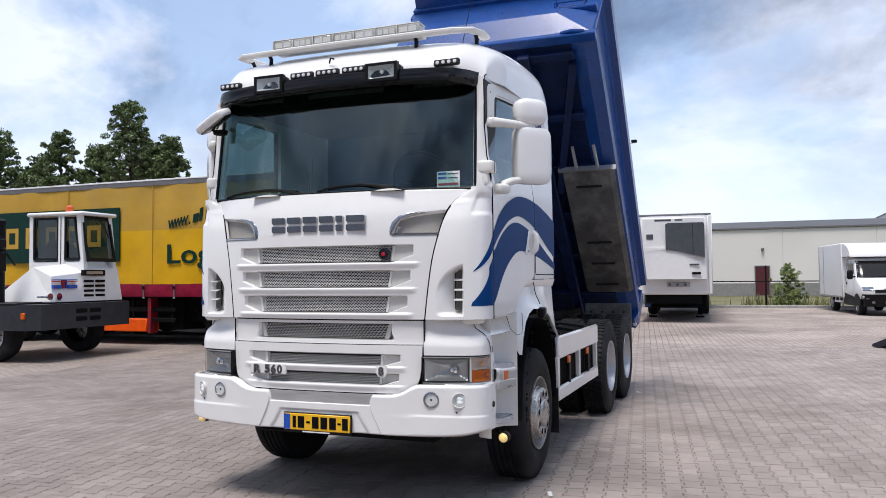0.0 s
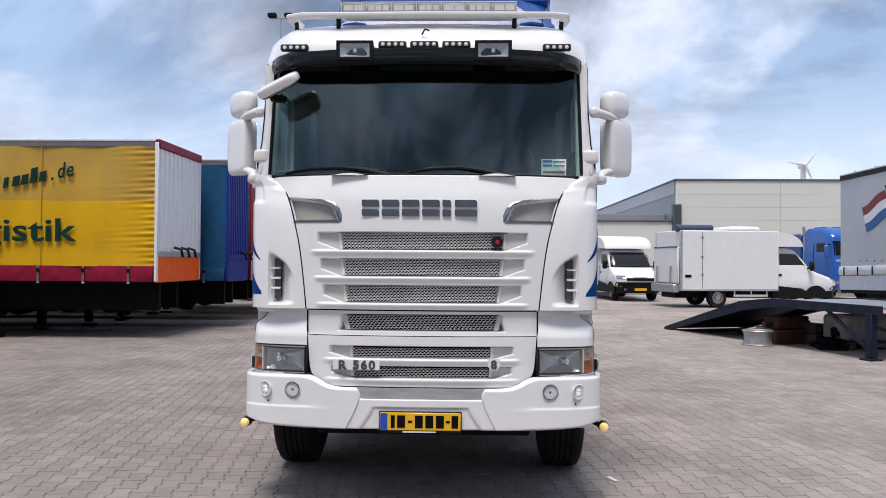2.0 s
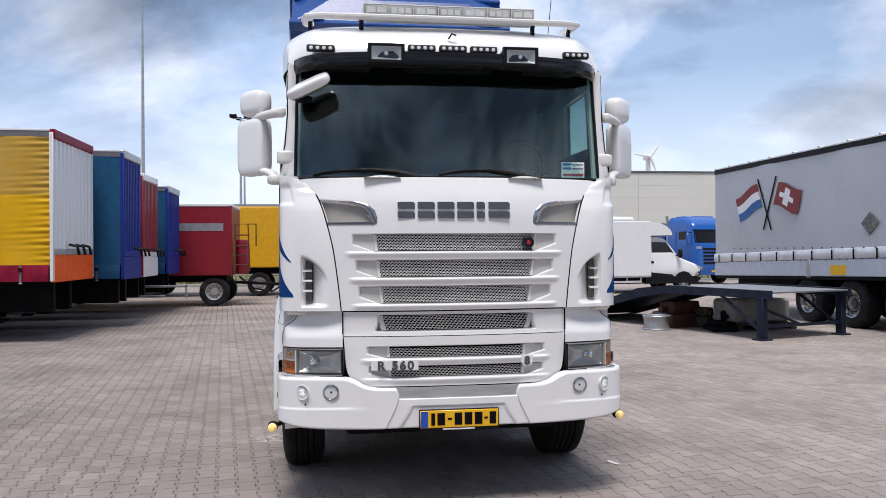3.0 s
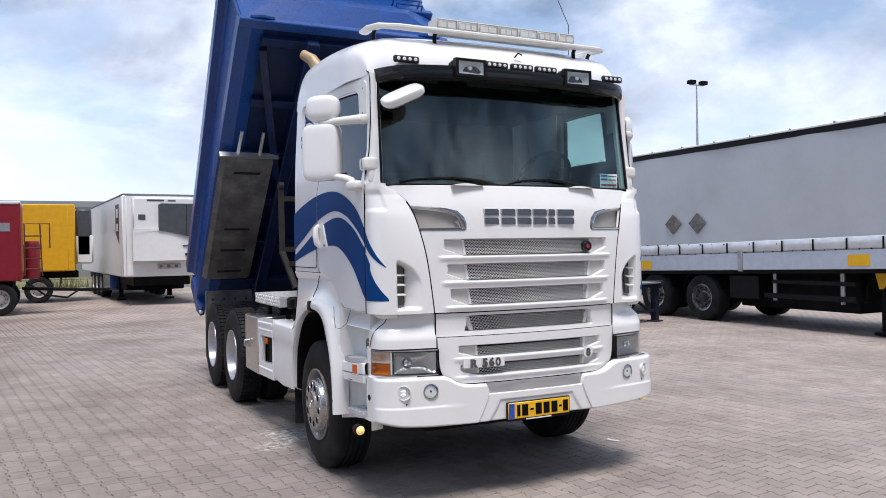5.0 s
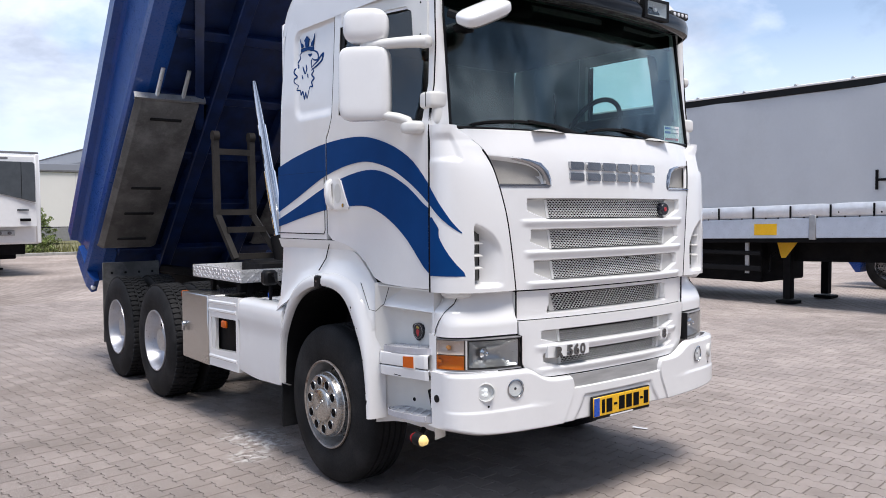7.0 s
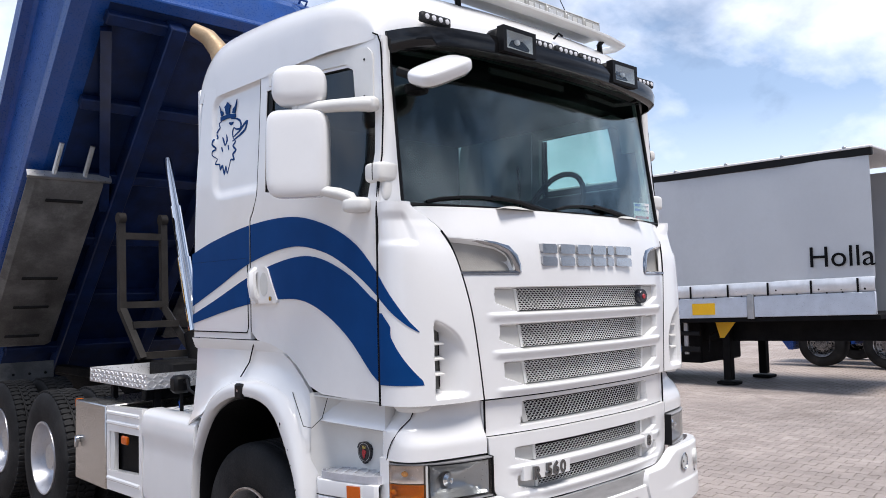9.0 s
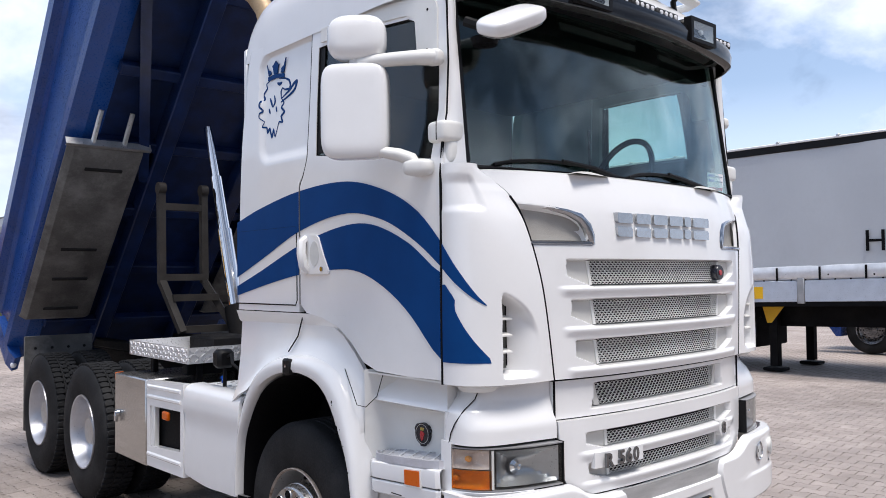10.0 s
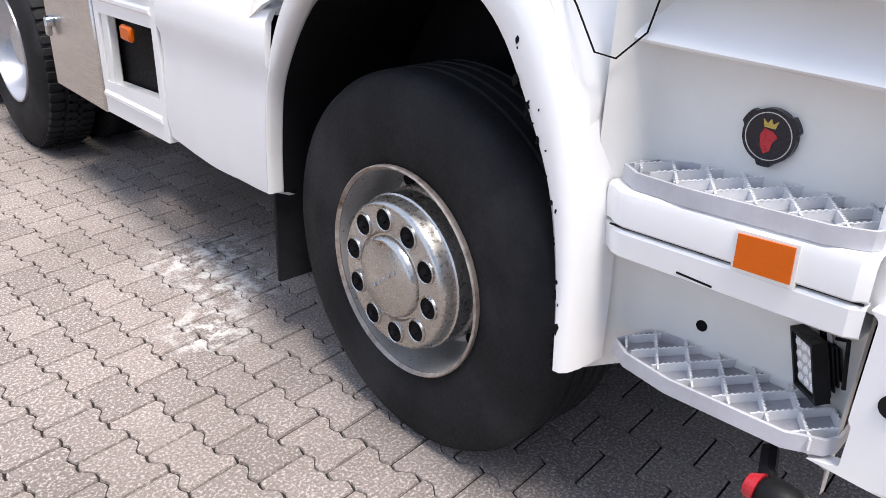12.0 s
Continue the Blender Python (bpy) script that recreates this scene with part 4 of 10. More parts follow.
for s in (-1, 1):
    # lit daytime lamp and fog lamp, set into round wells
    for u, r, lit in ((1.003, 0.046, True), (0.822, 0.046, False)):
        v = min(p[1] for p in bumper_row(0.7) if abs(abs(p[0]) - u) < 0.02) - 0.016
        yaw = s * lerp(8, 32, (u - 0.8) / 0.2)
        m = pose(s * u, v + 0.004, 0.787, 0, 0, yaw)
        well = part("lamp_well", Geo().lathe([(r + 0.006, -0.006), (r, -0.008), (r - 0.004, 0.0), (r - 0.006, 0.03), (0, 0.034)], "y", n=28, cap=False).turned(m), WHITE2 if lit else CHROMED, bumper)
        if lit:
            for q in range(4):
                part("lamp_diode", Geo().lathe([(0, -0.008), (0.013, -0.004), (0.016, 0.006)], "y", (s * 0.012 + 0.014 * math.cos(q * 1.571 + 0.78), 0.004, 0.016 * math.sin(q * 1.571 + 0.78)), 12).turned(m), LEDW, bumper)
        else:
            part("fog_reflector", Geo().lathe([(0.041, -0.002), (0.037, 0.016), (0.030, 0.027), (0.018, 0.0325), (0, 0.0335)], "y", n=24, cap=False).turned(m), CHROME, bumper, smooth=60)
            part("fog_bulb_cap", Geo().lathe([(0, -0.002), (0.008, 0.0), (0.0085, 0.005), (0.0085, 0.026)], "y", n=16).turned(m), CHROMEK, bumper, smooth=60)
        part("lamp_glass", Geo().lathe([(0, -0.012), (0.03, -0.010), (r - 0.003, -0.004)], "y", n=24, cap=False).turned(m), GLASSC, bumper)
    for u in (0.79, 0.985):
        v = min(p[1] for p in bumper_row(0.7) if abs(abs(p[0]) - u) < 0.02) - 0.010
        part("bumper_screw", Geo().lathe([(0, -0.002), (0.006, -0.001), (0.006, 0.01)], "y", (s * u, v, 0.71), 10), INK, bumper)
    part("bumper_plug", Geo().lathe([(0, -0.004), (0.018, -0.004), (0.02, 0.0), (0.02, 0.02)], "x", (0, 0, 0), 16).turned(pose(s * 1.153, 0.272, 0.743, 0, 0, 180 if s < 0 else 0)), BLACKP, bumper)

# ---- headlamps wrapping the corner ----
def lamp_pt(t, z, off=0.0):
    p0, p1, p2, p3 = (1.142, 0.345), (1.135, 0.20), (1.02, 0.10), (0.752, 0.065)
    a, b, c, d = (1 - t) ** 3, 3 * t * (1 - t) ** 2, 3 * t * t * (1 - t), t**3
    return (-(a * p0[0] + b * p1[0] + c * p2[0] + d * p3[0]) + off * 0.3, a * p0[1] + b * p1[1] + c * p2[1] + d * p3[1] + off, z)


for s in (-1, 1):
    def put(g):
        return g if s < 0 else g.mirrored()
    housing = part("headlamp", put(Geo().grid([[lamp_pt(t, z, 0.09) for t in np.linspace(0.2, 1, 22)] for z in (0.892, 1.048)], thick=(0, 0.02, 0))), LAMPD, truck, "clear wraparound headlamp with amber indicator")
    for za, zb in ((0.887, 0.892), (1.052, 1.057)):
        part("headlamp_bezel", put(Geo().grid([[lamp_pt(t, z, o) for t in np.linspace(0.07, 1, 22)] for z, o in ((za, 0.002), (zb, 0.002), (zb, 0.012), (za, 0.012), (za, 0.002))])), LAMPD, housing)
        part("lamp_bowl_lip", put(Geo().grid([[lamp_pt(t, z, o) for t in np.linspace(0.2, 1, 22)] for z, o in ((lerp(za, zb, 0.3), 0.012), (lerp(za, zb, 0.7), 0.012), (lerp(za, zb, 0.7), 0.085), (lerp(za, zb, 0.3), 0.085), (lerp(za, zb, 0.3), 0.012))])), LAMPD, housing)
    part("headlamp_bezel", put(Geo().grid([[lamp_pt(t, z, o) for z in (0.886, 1.058)] for t, o in ((1.0, 0.0), (1.0, 0.09))], thick=(0.008, 0, 0))), BLACKP, housing)
    part("lens", put(Geo().grid([[lamp_pt(t, z, 0.004) for t in np.linspace(0.5, 1, 16)] for z in (0.896, 1.047)])), GLASSC, housing, "clear lens")
    for nm_, z0_, z1_, mat_, lab_ in (("indicator_lens", 0.893, 0.969, AMBERG, "amber indicator lens"), ("indicator_upper_lens", 0.969, 1.05, AMBERP, "clear upper indicator lens")):
        ribbed = [[lamp_pt(t, z, 0.004 + 0.0012 * (q % 2)) for q, t in enumerate(np.linspace(0.082, 0.475, 35))] for z in (z0_, z1_)]
        pane_ = part(nm_, put(Geo().grid(ribbed)), mat_, housing, lab_, smooth=0)
        mid_ = (z0_ + z1_) / 2
        cup = [[lamp_pt(lerp(0.09, 0.47, (a + 1) / 2), mid_ + 0.037 * b, 0.016 + 0.045 * (1 - max(abs(a) ** 2.2, abs(b) ** 2.2))) for a in np.linspace(-1, 1, 21)] for b in np.linspace(-1, 1, 9)]
        part("indicator_reflector", put(Geo().grid(cup)), LAMPG, housing, smooth=60)
        for t_ in ((0.17,) if mat_ is AMBERG else (0.3,)):
            part("indicator_bulb", put(Geo().lathe([(0, -0.014), (0.009, -0.011), (0.013, 0.0), (0.009, 0.012)], "y", lamp_pt(t_, mid_, 0.034), 12)), LAMPG if mat_ is AMBERG else AMBERL, housing)
    part("headlamp_end", put(Geo().grid([[lamp_pt(t, z, 0.002) for t in (0.07, 0.082)] for z in (0.888, 1.056)], thick=(0.01, 0.01, 0))), BLACKP, housing)
    part("lamp_pillar", put(Geo().grid([[lamp_pt(t, z, -0.002) for t in np.linspace(-0.06, 0.07, 5)] for z in np.linspace(0.862, 1.075, 4)], thick=(0.03, 0.01, 0))), WHITE, truck)
    part("headlamp_sill", put(Geo().grid([[lamp_pt(t, z, o) for t in np.linspace(0.0, 0.8, 18)] for z, o in ((0.86, 0.004), (0.883, 0.001), (0.8865, 0.005), (0.8865, 0.05))])), WHITE, truck)
    part("lens_divider", put(Geo().grid([[lamp_pt(t, z, 0.001) for t in np.linspace(0.475, 0.495, 3)] for z in (0.896, 1.047)], thick=(0.02, 0.03, 0))), GREYPL, housing)
    bowl = [[lamp_pt(lerp(0.53, 0.985, (a + 1) / 2), 0.972 + 0.07 * b, 0.018 + 0.055 * (1 - max(abs(a) ** 2.5, abs(b) ** 2.5)) + 0.0007 * (q % 2)) for q, a in enumerate(np.linspace(-1, 1, 45))] for b in np.linspace(-1, 1, 13)]
    part("reflector", put(Geo().grid(bowl)), LAMPR, housing, smooth=25)
    c_ = lamp_pt(0.72, 0.97, 0.05)
    part("bulb", put(Geo().lathe([(0, -0.02), (0.012, -0.016), (0.014, 0.0), (0.03, 0.01)], "y", c_, 14)), CHROME, housing)

# ---- windscreen, pillars, visor ----
def ws_pt(u, k):
    """The windscreen: k 0 at its lower edge, 1 at the top."""
    return (u * lerp(1.0, 0.985, k), lerp(0.185, 0.30, k) + lerp(0.105, 0.085, k) * (abs(u) / 1.04) ** 2.2, lerp(2.178, 2.95, k))


screen = part("windscreen", Geo().grid([[ws_pt(u, k) for u in np.linspace(-1.045, 1.045, 41)] for k in np.linspace(0, 1, 9)], thick=(0, 0.006, 0)), GLASSW, truck, "tinted curved windscreen")
screen.visible_shadow = False
part("windscreen_seal", Geo().tube([ws_pt(u, 0) for u in np.linspace(-1.05, 1.05, 30)] + [ws_pt(1.05, k) for k in np.linspace(0.05, 1, 8)], 0.012, 6), BLACKP, truck)
part("windscreen_seal", Geo().tube([ws_pt(-1.05, k) for k in np.linspace(0.02, 1, 8)], 0.012, 6), BLACKP, truck)
rows = []
for k in np.linspace(0, 1, 14):
    a = ws_pt(-1.05, k)
    z = a[2]
    b = (-side_half(0.36, z), 0.352, z)
    rows.append([(a[0], a[1] + 0.02, z), (a[0] - 0.006, a[1] - 0.006, z), (lerp(a[0], b[0], 0.35), lerp(a[1], b[1], 0.35) - 0.012, z), (lerp(a[0], b[0], 0.75), lerp(a[1], b[1], 0.75) - 0.012, z), b])
both("windscreen_pillar", Geo().grid(rows, thick=(0.03, 0.03, 0)), WHITE, "", 50)


def visor_pt(u, z, off=0.0):
    a = abs(u) / 1.05
    return (u, 0.10 + 0.10 * a**2 + 0.17 * min(1.0, a) ** 14 + off, z)


us = [1.055 * math.sin(k * math.pi / 2) for k in np.linspace(-1, 1, 71)]
part("sun_visor", Geo().grid([[visor_pt(u, z - 0.02 * (abs(u) / 1.05) ** 2, o) for u in us] for z, o in ((3.0, 0.10), (3.002, 0.0), (2.965, -0.012), (2.915, -0.006), (2.90, 0.02))], thick=(0, 0.012, 0)), BLACKG, truck, "black gloss sun visor above the windscreen", smooth=50)
part("visor_top_shade", Geo().grid([[ws_pt(u, k) for u in np.linspace(-1.03, 1.03, 31)] for k in (0.86, 1.0)], thick=(0, 0.02, 0)).turned(pose(0, 0.03, 0)), BLACKP, truck)
for s in (-1, 1):
    c = s * 0.45
    spot = part("spot_lamp", Geo().box(c - 0.12, c + 0.12, 0.125, 0.22, 2.92, 3.045, 0.02), BLACKP, truck, "rectangular spot lamp in the visor")
    part("spot_rim", Geo().ring([(c - 0.12, 2.92), (c + 0.12, 2.92), (c + 0.12, 3.045), (c - 0.12, 3.045)], [(c - 0.097, 2.938), (c + 0.097, 2.938), (c + 0.097, 3.026), (c - 0.097, 3.026)], "y", 0.088, 0.13), BLACKP, spot)
    bowl = [[(c + 0.097 * a, 0.122 - 0.03 * max(abs(a), abs(b)) ** 2, 2.982 + 0.044 * b) for a in np.linspace(-1, 1, 13)] for b in np.linspace(-1, 1, 9)]
    part("spot_reflector", Geo().grid(bowl), LAMPG, spot)
    part("spot_bulb", Geo().lathe([(0, -0.022), (0.012, -0.02), (0.015, 0.0), (0.022, 0.004)], "y", (c, 0.119, 2.982), 14), PAPER, spot)
    part("spot_glass", Geo().box(c - 0.097, c + 0.097, 0.089, 0.092, 2.938, 3.026, 0.001), GLASSC, spot)

# ---- roof ----
def roof_z(b):
    return curve([(0, 2.985), (0.012, 3.06), (0.035, 3.13), (0.07, 3.2), (0.13, 3.255), (0.2, 3.285), (0.4, 3.335), (0.6, 3.36), (0.8, 3.36), (0.89, 3.33), (0.945, 3.26), (0.98, 3.15), (1.0, 2.98)], b)


rows = []
for b in [0, 0.006, 0.012, 0.025, 0.045, 0.07, 0.1] + list(np.linspace(0.13, 0.86, 18)) + [0.89, 0.92, 0.945, 0.965, 0.98, 0.99, 1.0]:
    row = []
    for a in np.sign(np.linspace(-1, 1, 81)) * abs(np.linspace(-1, 1, 81)) ** 1.6:
        w = 1.147 - 0.05 * (1 - smoothstep(0, 0.2, b)) - 0.015 * smoothstep(0.8, 1, b)
        # squared-off cross-section
        ang = a * math.pi / 2
        cu, cz = math.copysign(abs(math.sin(ang)) ** 0.37, a), abs(math.cos(ang)) ** 0.37
        u = w * cu
        vf = 0.175 + 0.10 * (abs(u) / 1.05) ** 2 + 0.12 * smoothstep(0.9, 1.1, abs(u))
        ve = 2.19 - 0.17 * (abs(u) / 1.147) ** 6
        row.append((u, lerp(vf, ve, b), 2.965 + (roof_z(b) - 2.965) * cz))
    rows.append(row)
part("roof", Geo().grid(rows, thick=(0, 0, -0.02)), WHITE, truck, "white rounded cab roof", smooth=60)
for u in (-0.875, -0.21, 0.0, 0.21, 0.875):
    back = 0.145 + 0.085 * (abs(u) / 1.05) ** 2 + (0.02 if abs(u) > 0.8 else 0)
    led = part("marker_light", Geo().box(u - 0.093, u + 0.093, back - 0.004, back + 0.03, 3.012, 3.058, 0.008), DASH, truck, "row of small marker lights")
    for q in range(4):
        part("marker_diode", Geo().lathe([(0, -0.006), (0.012, -0.004), (0.014, 0.004)], "y", (u - 0.063 + q * 0.042, back - 0.004, 3.035), 10), PAPER, led)

# light bar on a flat white rack
arc = [(-0.965, 0.80, 3.35), (-0.975, 0.66, 3.345), (-0.955, 0.5, 3.325), (-0.85, 0.385, 3.298), (-0.6, 0.325, 3.28), (-0.3, 0.305, 3.275), (0, 0.30, 3.275)]
arc += [(-x, y, z) for x, y, z in arc[-2::-1]]
rack = part("roof_rack_bar", Geo().tube(arc, 0.042, 10, flat=0.5), WHITE2, truck, "flat white tubular roof bar")
for x in (-0.6, 0.6, -0.95, 0.95):
    y, z = (0.33, 3.275) if abs(x) < 0.8 else (0.62, 3.33)
    part("rack_foot", Geo().tube([(x, y, z), (x, y + 0.03, z - 0.03), (x, y + 0.02, z - 0.13)], 0.016, 6), BLACKP, rack)
bar = part("light_bar", Geo().box(-0.59, 0.625, 0.352, 0.488, 3.288, 3.312, 0.006), GREYPL, truck, "long clear beacon light bar")
BEACON = material("clear_grey_lens", (0.42, 0.42, 0.40), 0.16, vary=0.2, scale=9, bump=0.02, coat=0.5)
part("bar_lid", Geo().box(-0.585, 0.62, 0.362, 0.478, 3.378, 3.388, 0.004), GREYPL, bar)
for i in range(7):
    x0 = -0.583 + i * 0.172
    lens = part("beacon_lens", Geo().box(x0 + 0.003, x0 + 0.168, 0.358, 0.482, 3.312, 3.379, 0.008), BEACON, bar)
    part("lens_divider", Geo().box(x0 - 0.003, x0 + 0.003, 0.355, 0.485, 3.31, 3.383, 0.001), GREYPL, bar)
    for q in range(3 if i % 2 else 2):
        xa = x0 + 0.02 + q * (0.047 if i % 2 else 0.07)
        part("beacon_module", Geo().box(xa, xa + (0.036 if i % 2 else 0.06), 0.3555, 0.3595, 3.325, 3.362, 0.001), LAMPG if (i + q) % 3 else GREYPL, lens)
part("cowl_gap", Geo().tube([(u, front_v(u, 2.165) + 0.016, 2.1765) for u in np.linspace(-0.98, 0.98, 31)], 0.0045, 5), INK, truck)
part("aerial", Geo().tube([(0.8, 0.7, 3.2), (0.86, 0.78, 3.6), (0.75, 0.95, 4.1)], 0.003, 5), BLACKP, truck)
part("roof_hook", Geo().tube([(-0.02, 0.22, 3.12), (0.0, 0.2, 3.15), (0.03, 0.2, 3.14)], 0.006, 6), DARK, truck)

# ---- doors, rear side panels, cab back ----
DOOR = [(0.345, 1.315), (0.345, 1.6), (0.345, 2.0), (0.335, 2.2), (0.35, 2.6), (0.365, 2.955), (0.7, 2.985), (1.0, 2.995), (1.305, 2.995), (1.325, 2.6), (1.345, 2.33), (1.385, 2.24), (1.415, 2.2), (1.415, 1.8),
        (1.415, 1.60), (1.36, 1.56), (1.22, 1.54), (1.08, 1.50), (0.97, 1.43), (0.88, 1.35), (0.78, 1.318), (0.55, 1.312)]
WIN = [(0.402, 2.215), (0.397, 2.42), (0.404, 2.655), (0.53, 2.66), (0.545, 2.80), (0.562, 2.835), (0.60, 2.853), (0.75, 2.862), (1.0, 2.868), (1.25, 2.866), (1.263, 2.6), (1.267, 2.332), (0.787, 2.264)]
MIRROR_COVER = [(0.533, 2.668), (0.55, 2.825), (0.568, 2.85), (0.605, 2.868), (0.75, 2.877), (1.22, 2.884), (1.22, 2.952), (0.86, 2.956), (0.70, 2.946), (0.50, 2.926), (0.45, 2.914), (0.422, 2.888), (0.412, 2.85), (0.411, 2.662)]


def sheet_with_hole(outer, hole, half, thick):
    """A flat side panel with a window cut through it."""
    b = bmesh.new()

    def loop(pts):
        vs = [b.verts.new((0, v, z)) for v, z in pts]
        return [b.edges.new((vs[i], vs[(i + 1) % len(vs)])) for i in range(len(vs))]

    es = loop(outer)
    if hole:
        es += loop(hole)
    bmesh.ops.triangle_fill(b, use_beauty=True, use_dissolve=False, edges=es)
    ext = bmesh.ops.extrude_face_region(b, geom=b.faces[:])
    for el in ext["geom"]:
        if isinstance(el, bmesh.types.BMVert):
            el.co.x = thick
    g = Geo()
    b.verts.index_update()
    g.v = [(-half(v.co.y, v.co.z) + v.co.x, v.co.y, v.co.z) for v in b.verts]
    g.f = [tuple(v.index for v in f.verts) for f in b.faces]
    b.free()
    return g


def emblem_recess(v, z):
    """Depth of the rounded hollow in the rear side panel, open towards the door."""
    r = 0.10
    dv, dz = v - (1.845 - r), abs(z - 2.648) - (0.302 - r)
    d = math.hypot(max(dv, 0), max(dz, 0)) + min(max(dv, dz), 0) - r
    soft = 0.018 if z > 2.7 else 0.05
    return 0.017 * (1 - smoothstep(-soft, 0.0, d))


for s in (-1, 1):
    def put(g):
        return g if s < 0 else g.mirrored()
    door = part("cab_door", put(sheet_with_hole(DOOR, WIN, side_half, 0.05)), WHITE, truck, "white cab door with blue swoosh and recessed handle", smooth=30)
    glass_g = sheet_with_hole(WIN, None, lambda v, z: side_half(v, z) - 0.014, 0.005)
    wnd = part("door_window", put(glass_g), GLASSS if s < 0 else GLASSL, door, "side window dimmed for the dark cab inside" if s < 0 else "clear side window")
    wnd.visible_shadow = False
    part("window_seal", put(Geo().tube([(-side_half(v, z) + 0.009, v, z) for v, z in WIN], 0.0055, 6, close=True)), BLACKP, door)
    part("window_channel", put(sheet_with_hole([(1.222, 2.34), (1.262, 2.345), (1.246, 2.858), (1.206, 2.858)], None, lambda v, z: side_half(v, z) - 0.008, 0.004)), BLACKP, door)
    cover = part("mirror_cover", put(sheet_with_hole(MIRROR_COVER, None, lambda v, z: side_half(v, z) + 0.009, 0.012)), WHITE2, door, smooth=30)
    for z in (2.69, 2.862):
        part("cover_screw", put(Geo().lathe([(0, -0.002), (0.006, -0.001), (0.006, 0.01)], "x", (-side_half(0.47, z) - 0.010, 0.47, z), 10)), INK, cover)
    # pressed waist line
    part("door_swage", put(Geo().grid([[(-HALF - 0.001 + 0.0, v, z + e) for v in np.linspace(0.36, 1.05, 8)] for z, e in ((1.70, 0), (1.70, 0.004))], thick=(0.004, 0, 0))), WHITE, door)
    h = part("handle_recess", put(Geo().prism([(1.40, 1.75), (1.405, 1.935), (1.385, 1.945), (1.255, 1.94), (1.235, 1.93), (1.19, 1.84), (1.145, 1.765), (1.15, 1.75)], "x", -HALF - 0.012, -HALF + 0.01)), WHITE, door, "white flush door handle")
    # flat grey oval, coloured to stand for the hollow's shade
    part("handle_hollow", put(Geo().prism([(1.235 + 0.04 * math.cos(q * math.pi / 8) + 0.03, 1.85 + 0.062 * math.sin(q * math.pi / 8)) for q in range(16)], "x", -HALF - 0.0135, -HALF - 0.004)), GREYPL, h)
    part("door_handle", put(Geo().tube([(-HALF - 0.008, 1.335, 1.765), (-HALF - 0.034, 1.33, 1.79), (-HALF - 0.042, 1.335, 1.85), (-HALF - 0.036, 1.345, 1.905), (-HALF - 0.008, 1.35, 1.93)], [0.02, 0.024, 0.024, 0.024, 0.02], 8)), WHITE, h)
    part("lock_cylinder", put(Geo().lathe([(0, -0.004), (0.012, -0.004), (0.012, 0.01)], "x", (-HALF - 0.014, 1.2, 1.775), 12)), CHROMED, h)

    # rear side panel with a shallow recess round the emblem
    rows = []
    for z in np.linspace(1.56, 2.995, 96):
        v0 = curve([(1.56, 1.42), (2.2, 1.42), (2.24, 1.39), (2.33, 1.35), (2.6, 1.33), (3.0, 1.31)], z)
        v1 = curve([(1.56, 2.115), (2.44, 2.08), (2.77, 2.04), (2.9, 2.02), (3.0, 1.985)], z)
        row = []
        for t in np.linspace(0, 1, 52):
            v = lerp(v0 + 0.006, v1, t)
            row.append((-side_half(v, z) + emblem_recess(v, z) + 0.05 * smoothstep(0.93, 1.0, t) ** 2, v, z))
        rows.append(row)
    part("rear_side_panel", put(Geo().grid(rows, thick=(0.03, 0, 0))), WHITE, truck, "white rear cab side panel", smooth=45)
    part("locker_lid_gap", put(Geo().tube([(-HALF - 0.0005, v, z) for v, z in [(1.44, 1.98), (1.46, 1.995), (2.08, 1.995)]], 0.0035, 5)), INK, truck)
    part("locker_lid_gap", put(Geo().tube([(-HALF - 0.0005, v, z) for v, z in [(1.45, 1.97), (1.445, 1.62), (1.46, 1.595), (2.1, 1.595)]], 0.0035, 5)), INK, truck)
    part("door_gap", put(Geo().tube([(-side_half(v, z) + 0.002, v, z) for v, z in [(0.343, 1.30), (0.343, 1.6), (0.343, 2.0), (0.343, 2.15), (0.341, 2.3)]], 0.007, 6)), INK, truck)
    part("door_gap", put(Geo().tube([(-side_half(max(v, 0.345), z) - 0.0005, v, z) for v, z in [(0.341, 2.29), (0.342, 2.4), (0.348, 2.62), (0.360, 2.85), (0.367, 2.92), (0.385, 2.958), (0.42, 2.976)]], 0.0042, 6)), INK, truck)
    part("door_gap", put(Geo().tube([(-side_half(v, z) + 0.002, v, z) for v, z in [(0.42, 2.976), (0.7, 2.993), (1.0, 3.001), (1.31, 3.0)]], 0.005, 5)), INK, truck)
    part("door_gap", put(Geo().tube([(-side_half(v, z) + 0.002, v, z) for v, z in [(1.419, 1.60), (1.419, 1.9), (1.419, 2.19), (1.388, 2.245), (1.348, 2.33), (1.328, 2.6), (1.309, 2.99)]], 0.0034, 5)), INK, truck)

part("cab_back", Geo().box(-1.11, 1.11, 2.06, 2.10, 1.2, 3.05, 0.01), WHITE, truck)
part("rear_lining", Geo().box(-1.07, 1.07, 2.04, 2.06, 1.32, 2.93, 0.005), LININ, truck)
part("cab_floor", Geo().box(-1.0, 1.0, 0.3, 2.07, 1.25, 1.32, 0.01), DARK, truck)
part("headlining", Geo().box(-1.08, 1.08, 0.42, 2.06, 2.93, 2.96, 0.01), DASH, truck)
# the rear edge under the locker and the inner wing above the wheel
both("cab_sill", Geo().grid([[(-HALF + o, v, z) for v in (1.0, 1.2, 1.42, 1.8, 2.1)] for z, o in ((1.555, 0.0), (1.50, 0.02), (1.46, 0.07))], thick=(0.02, 0, 0)), WHITE, "", 50)

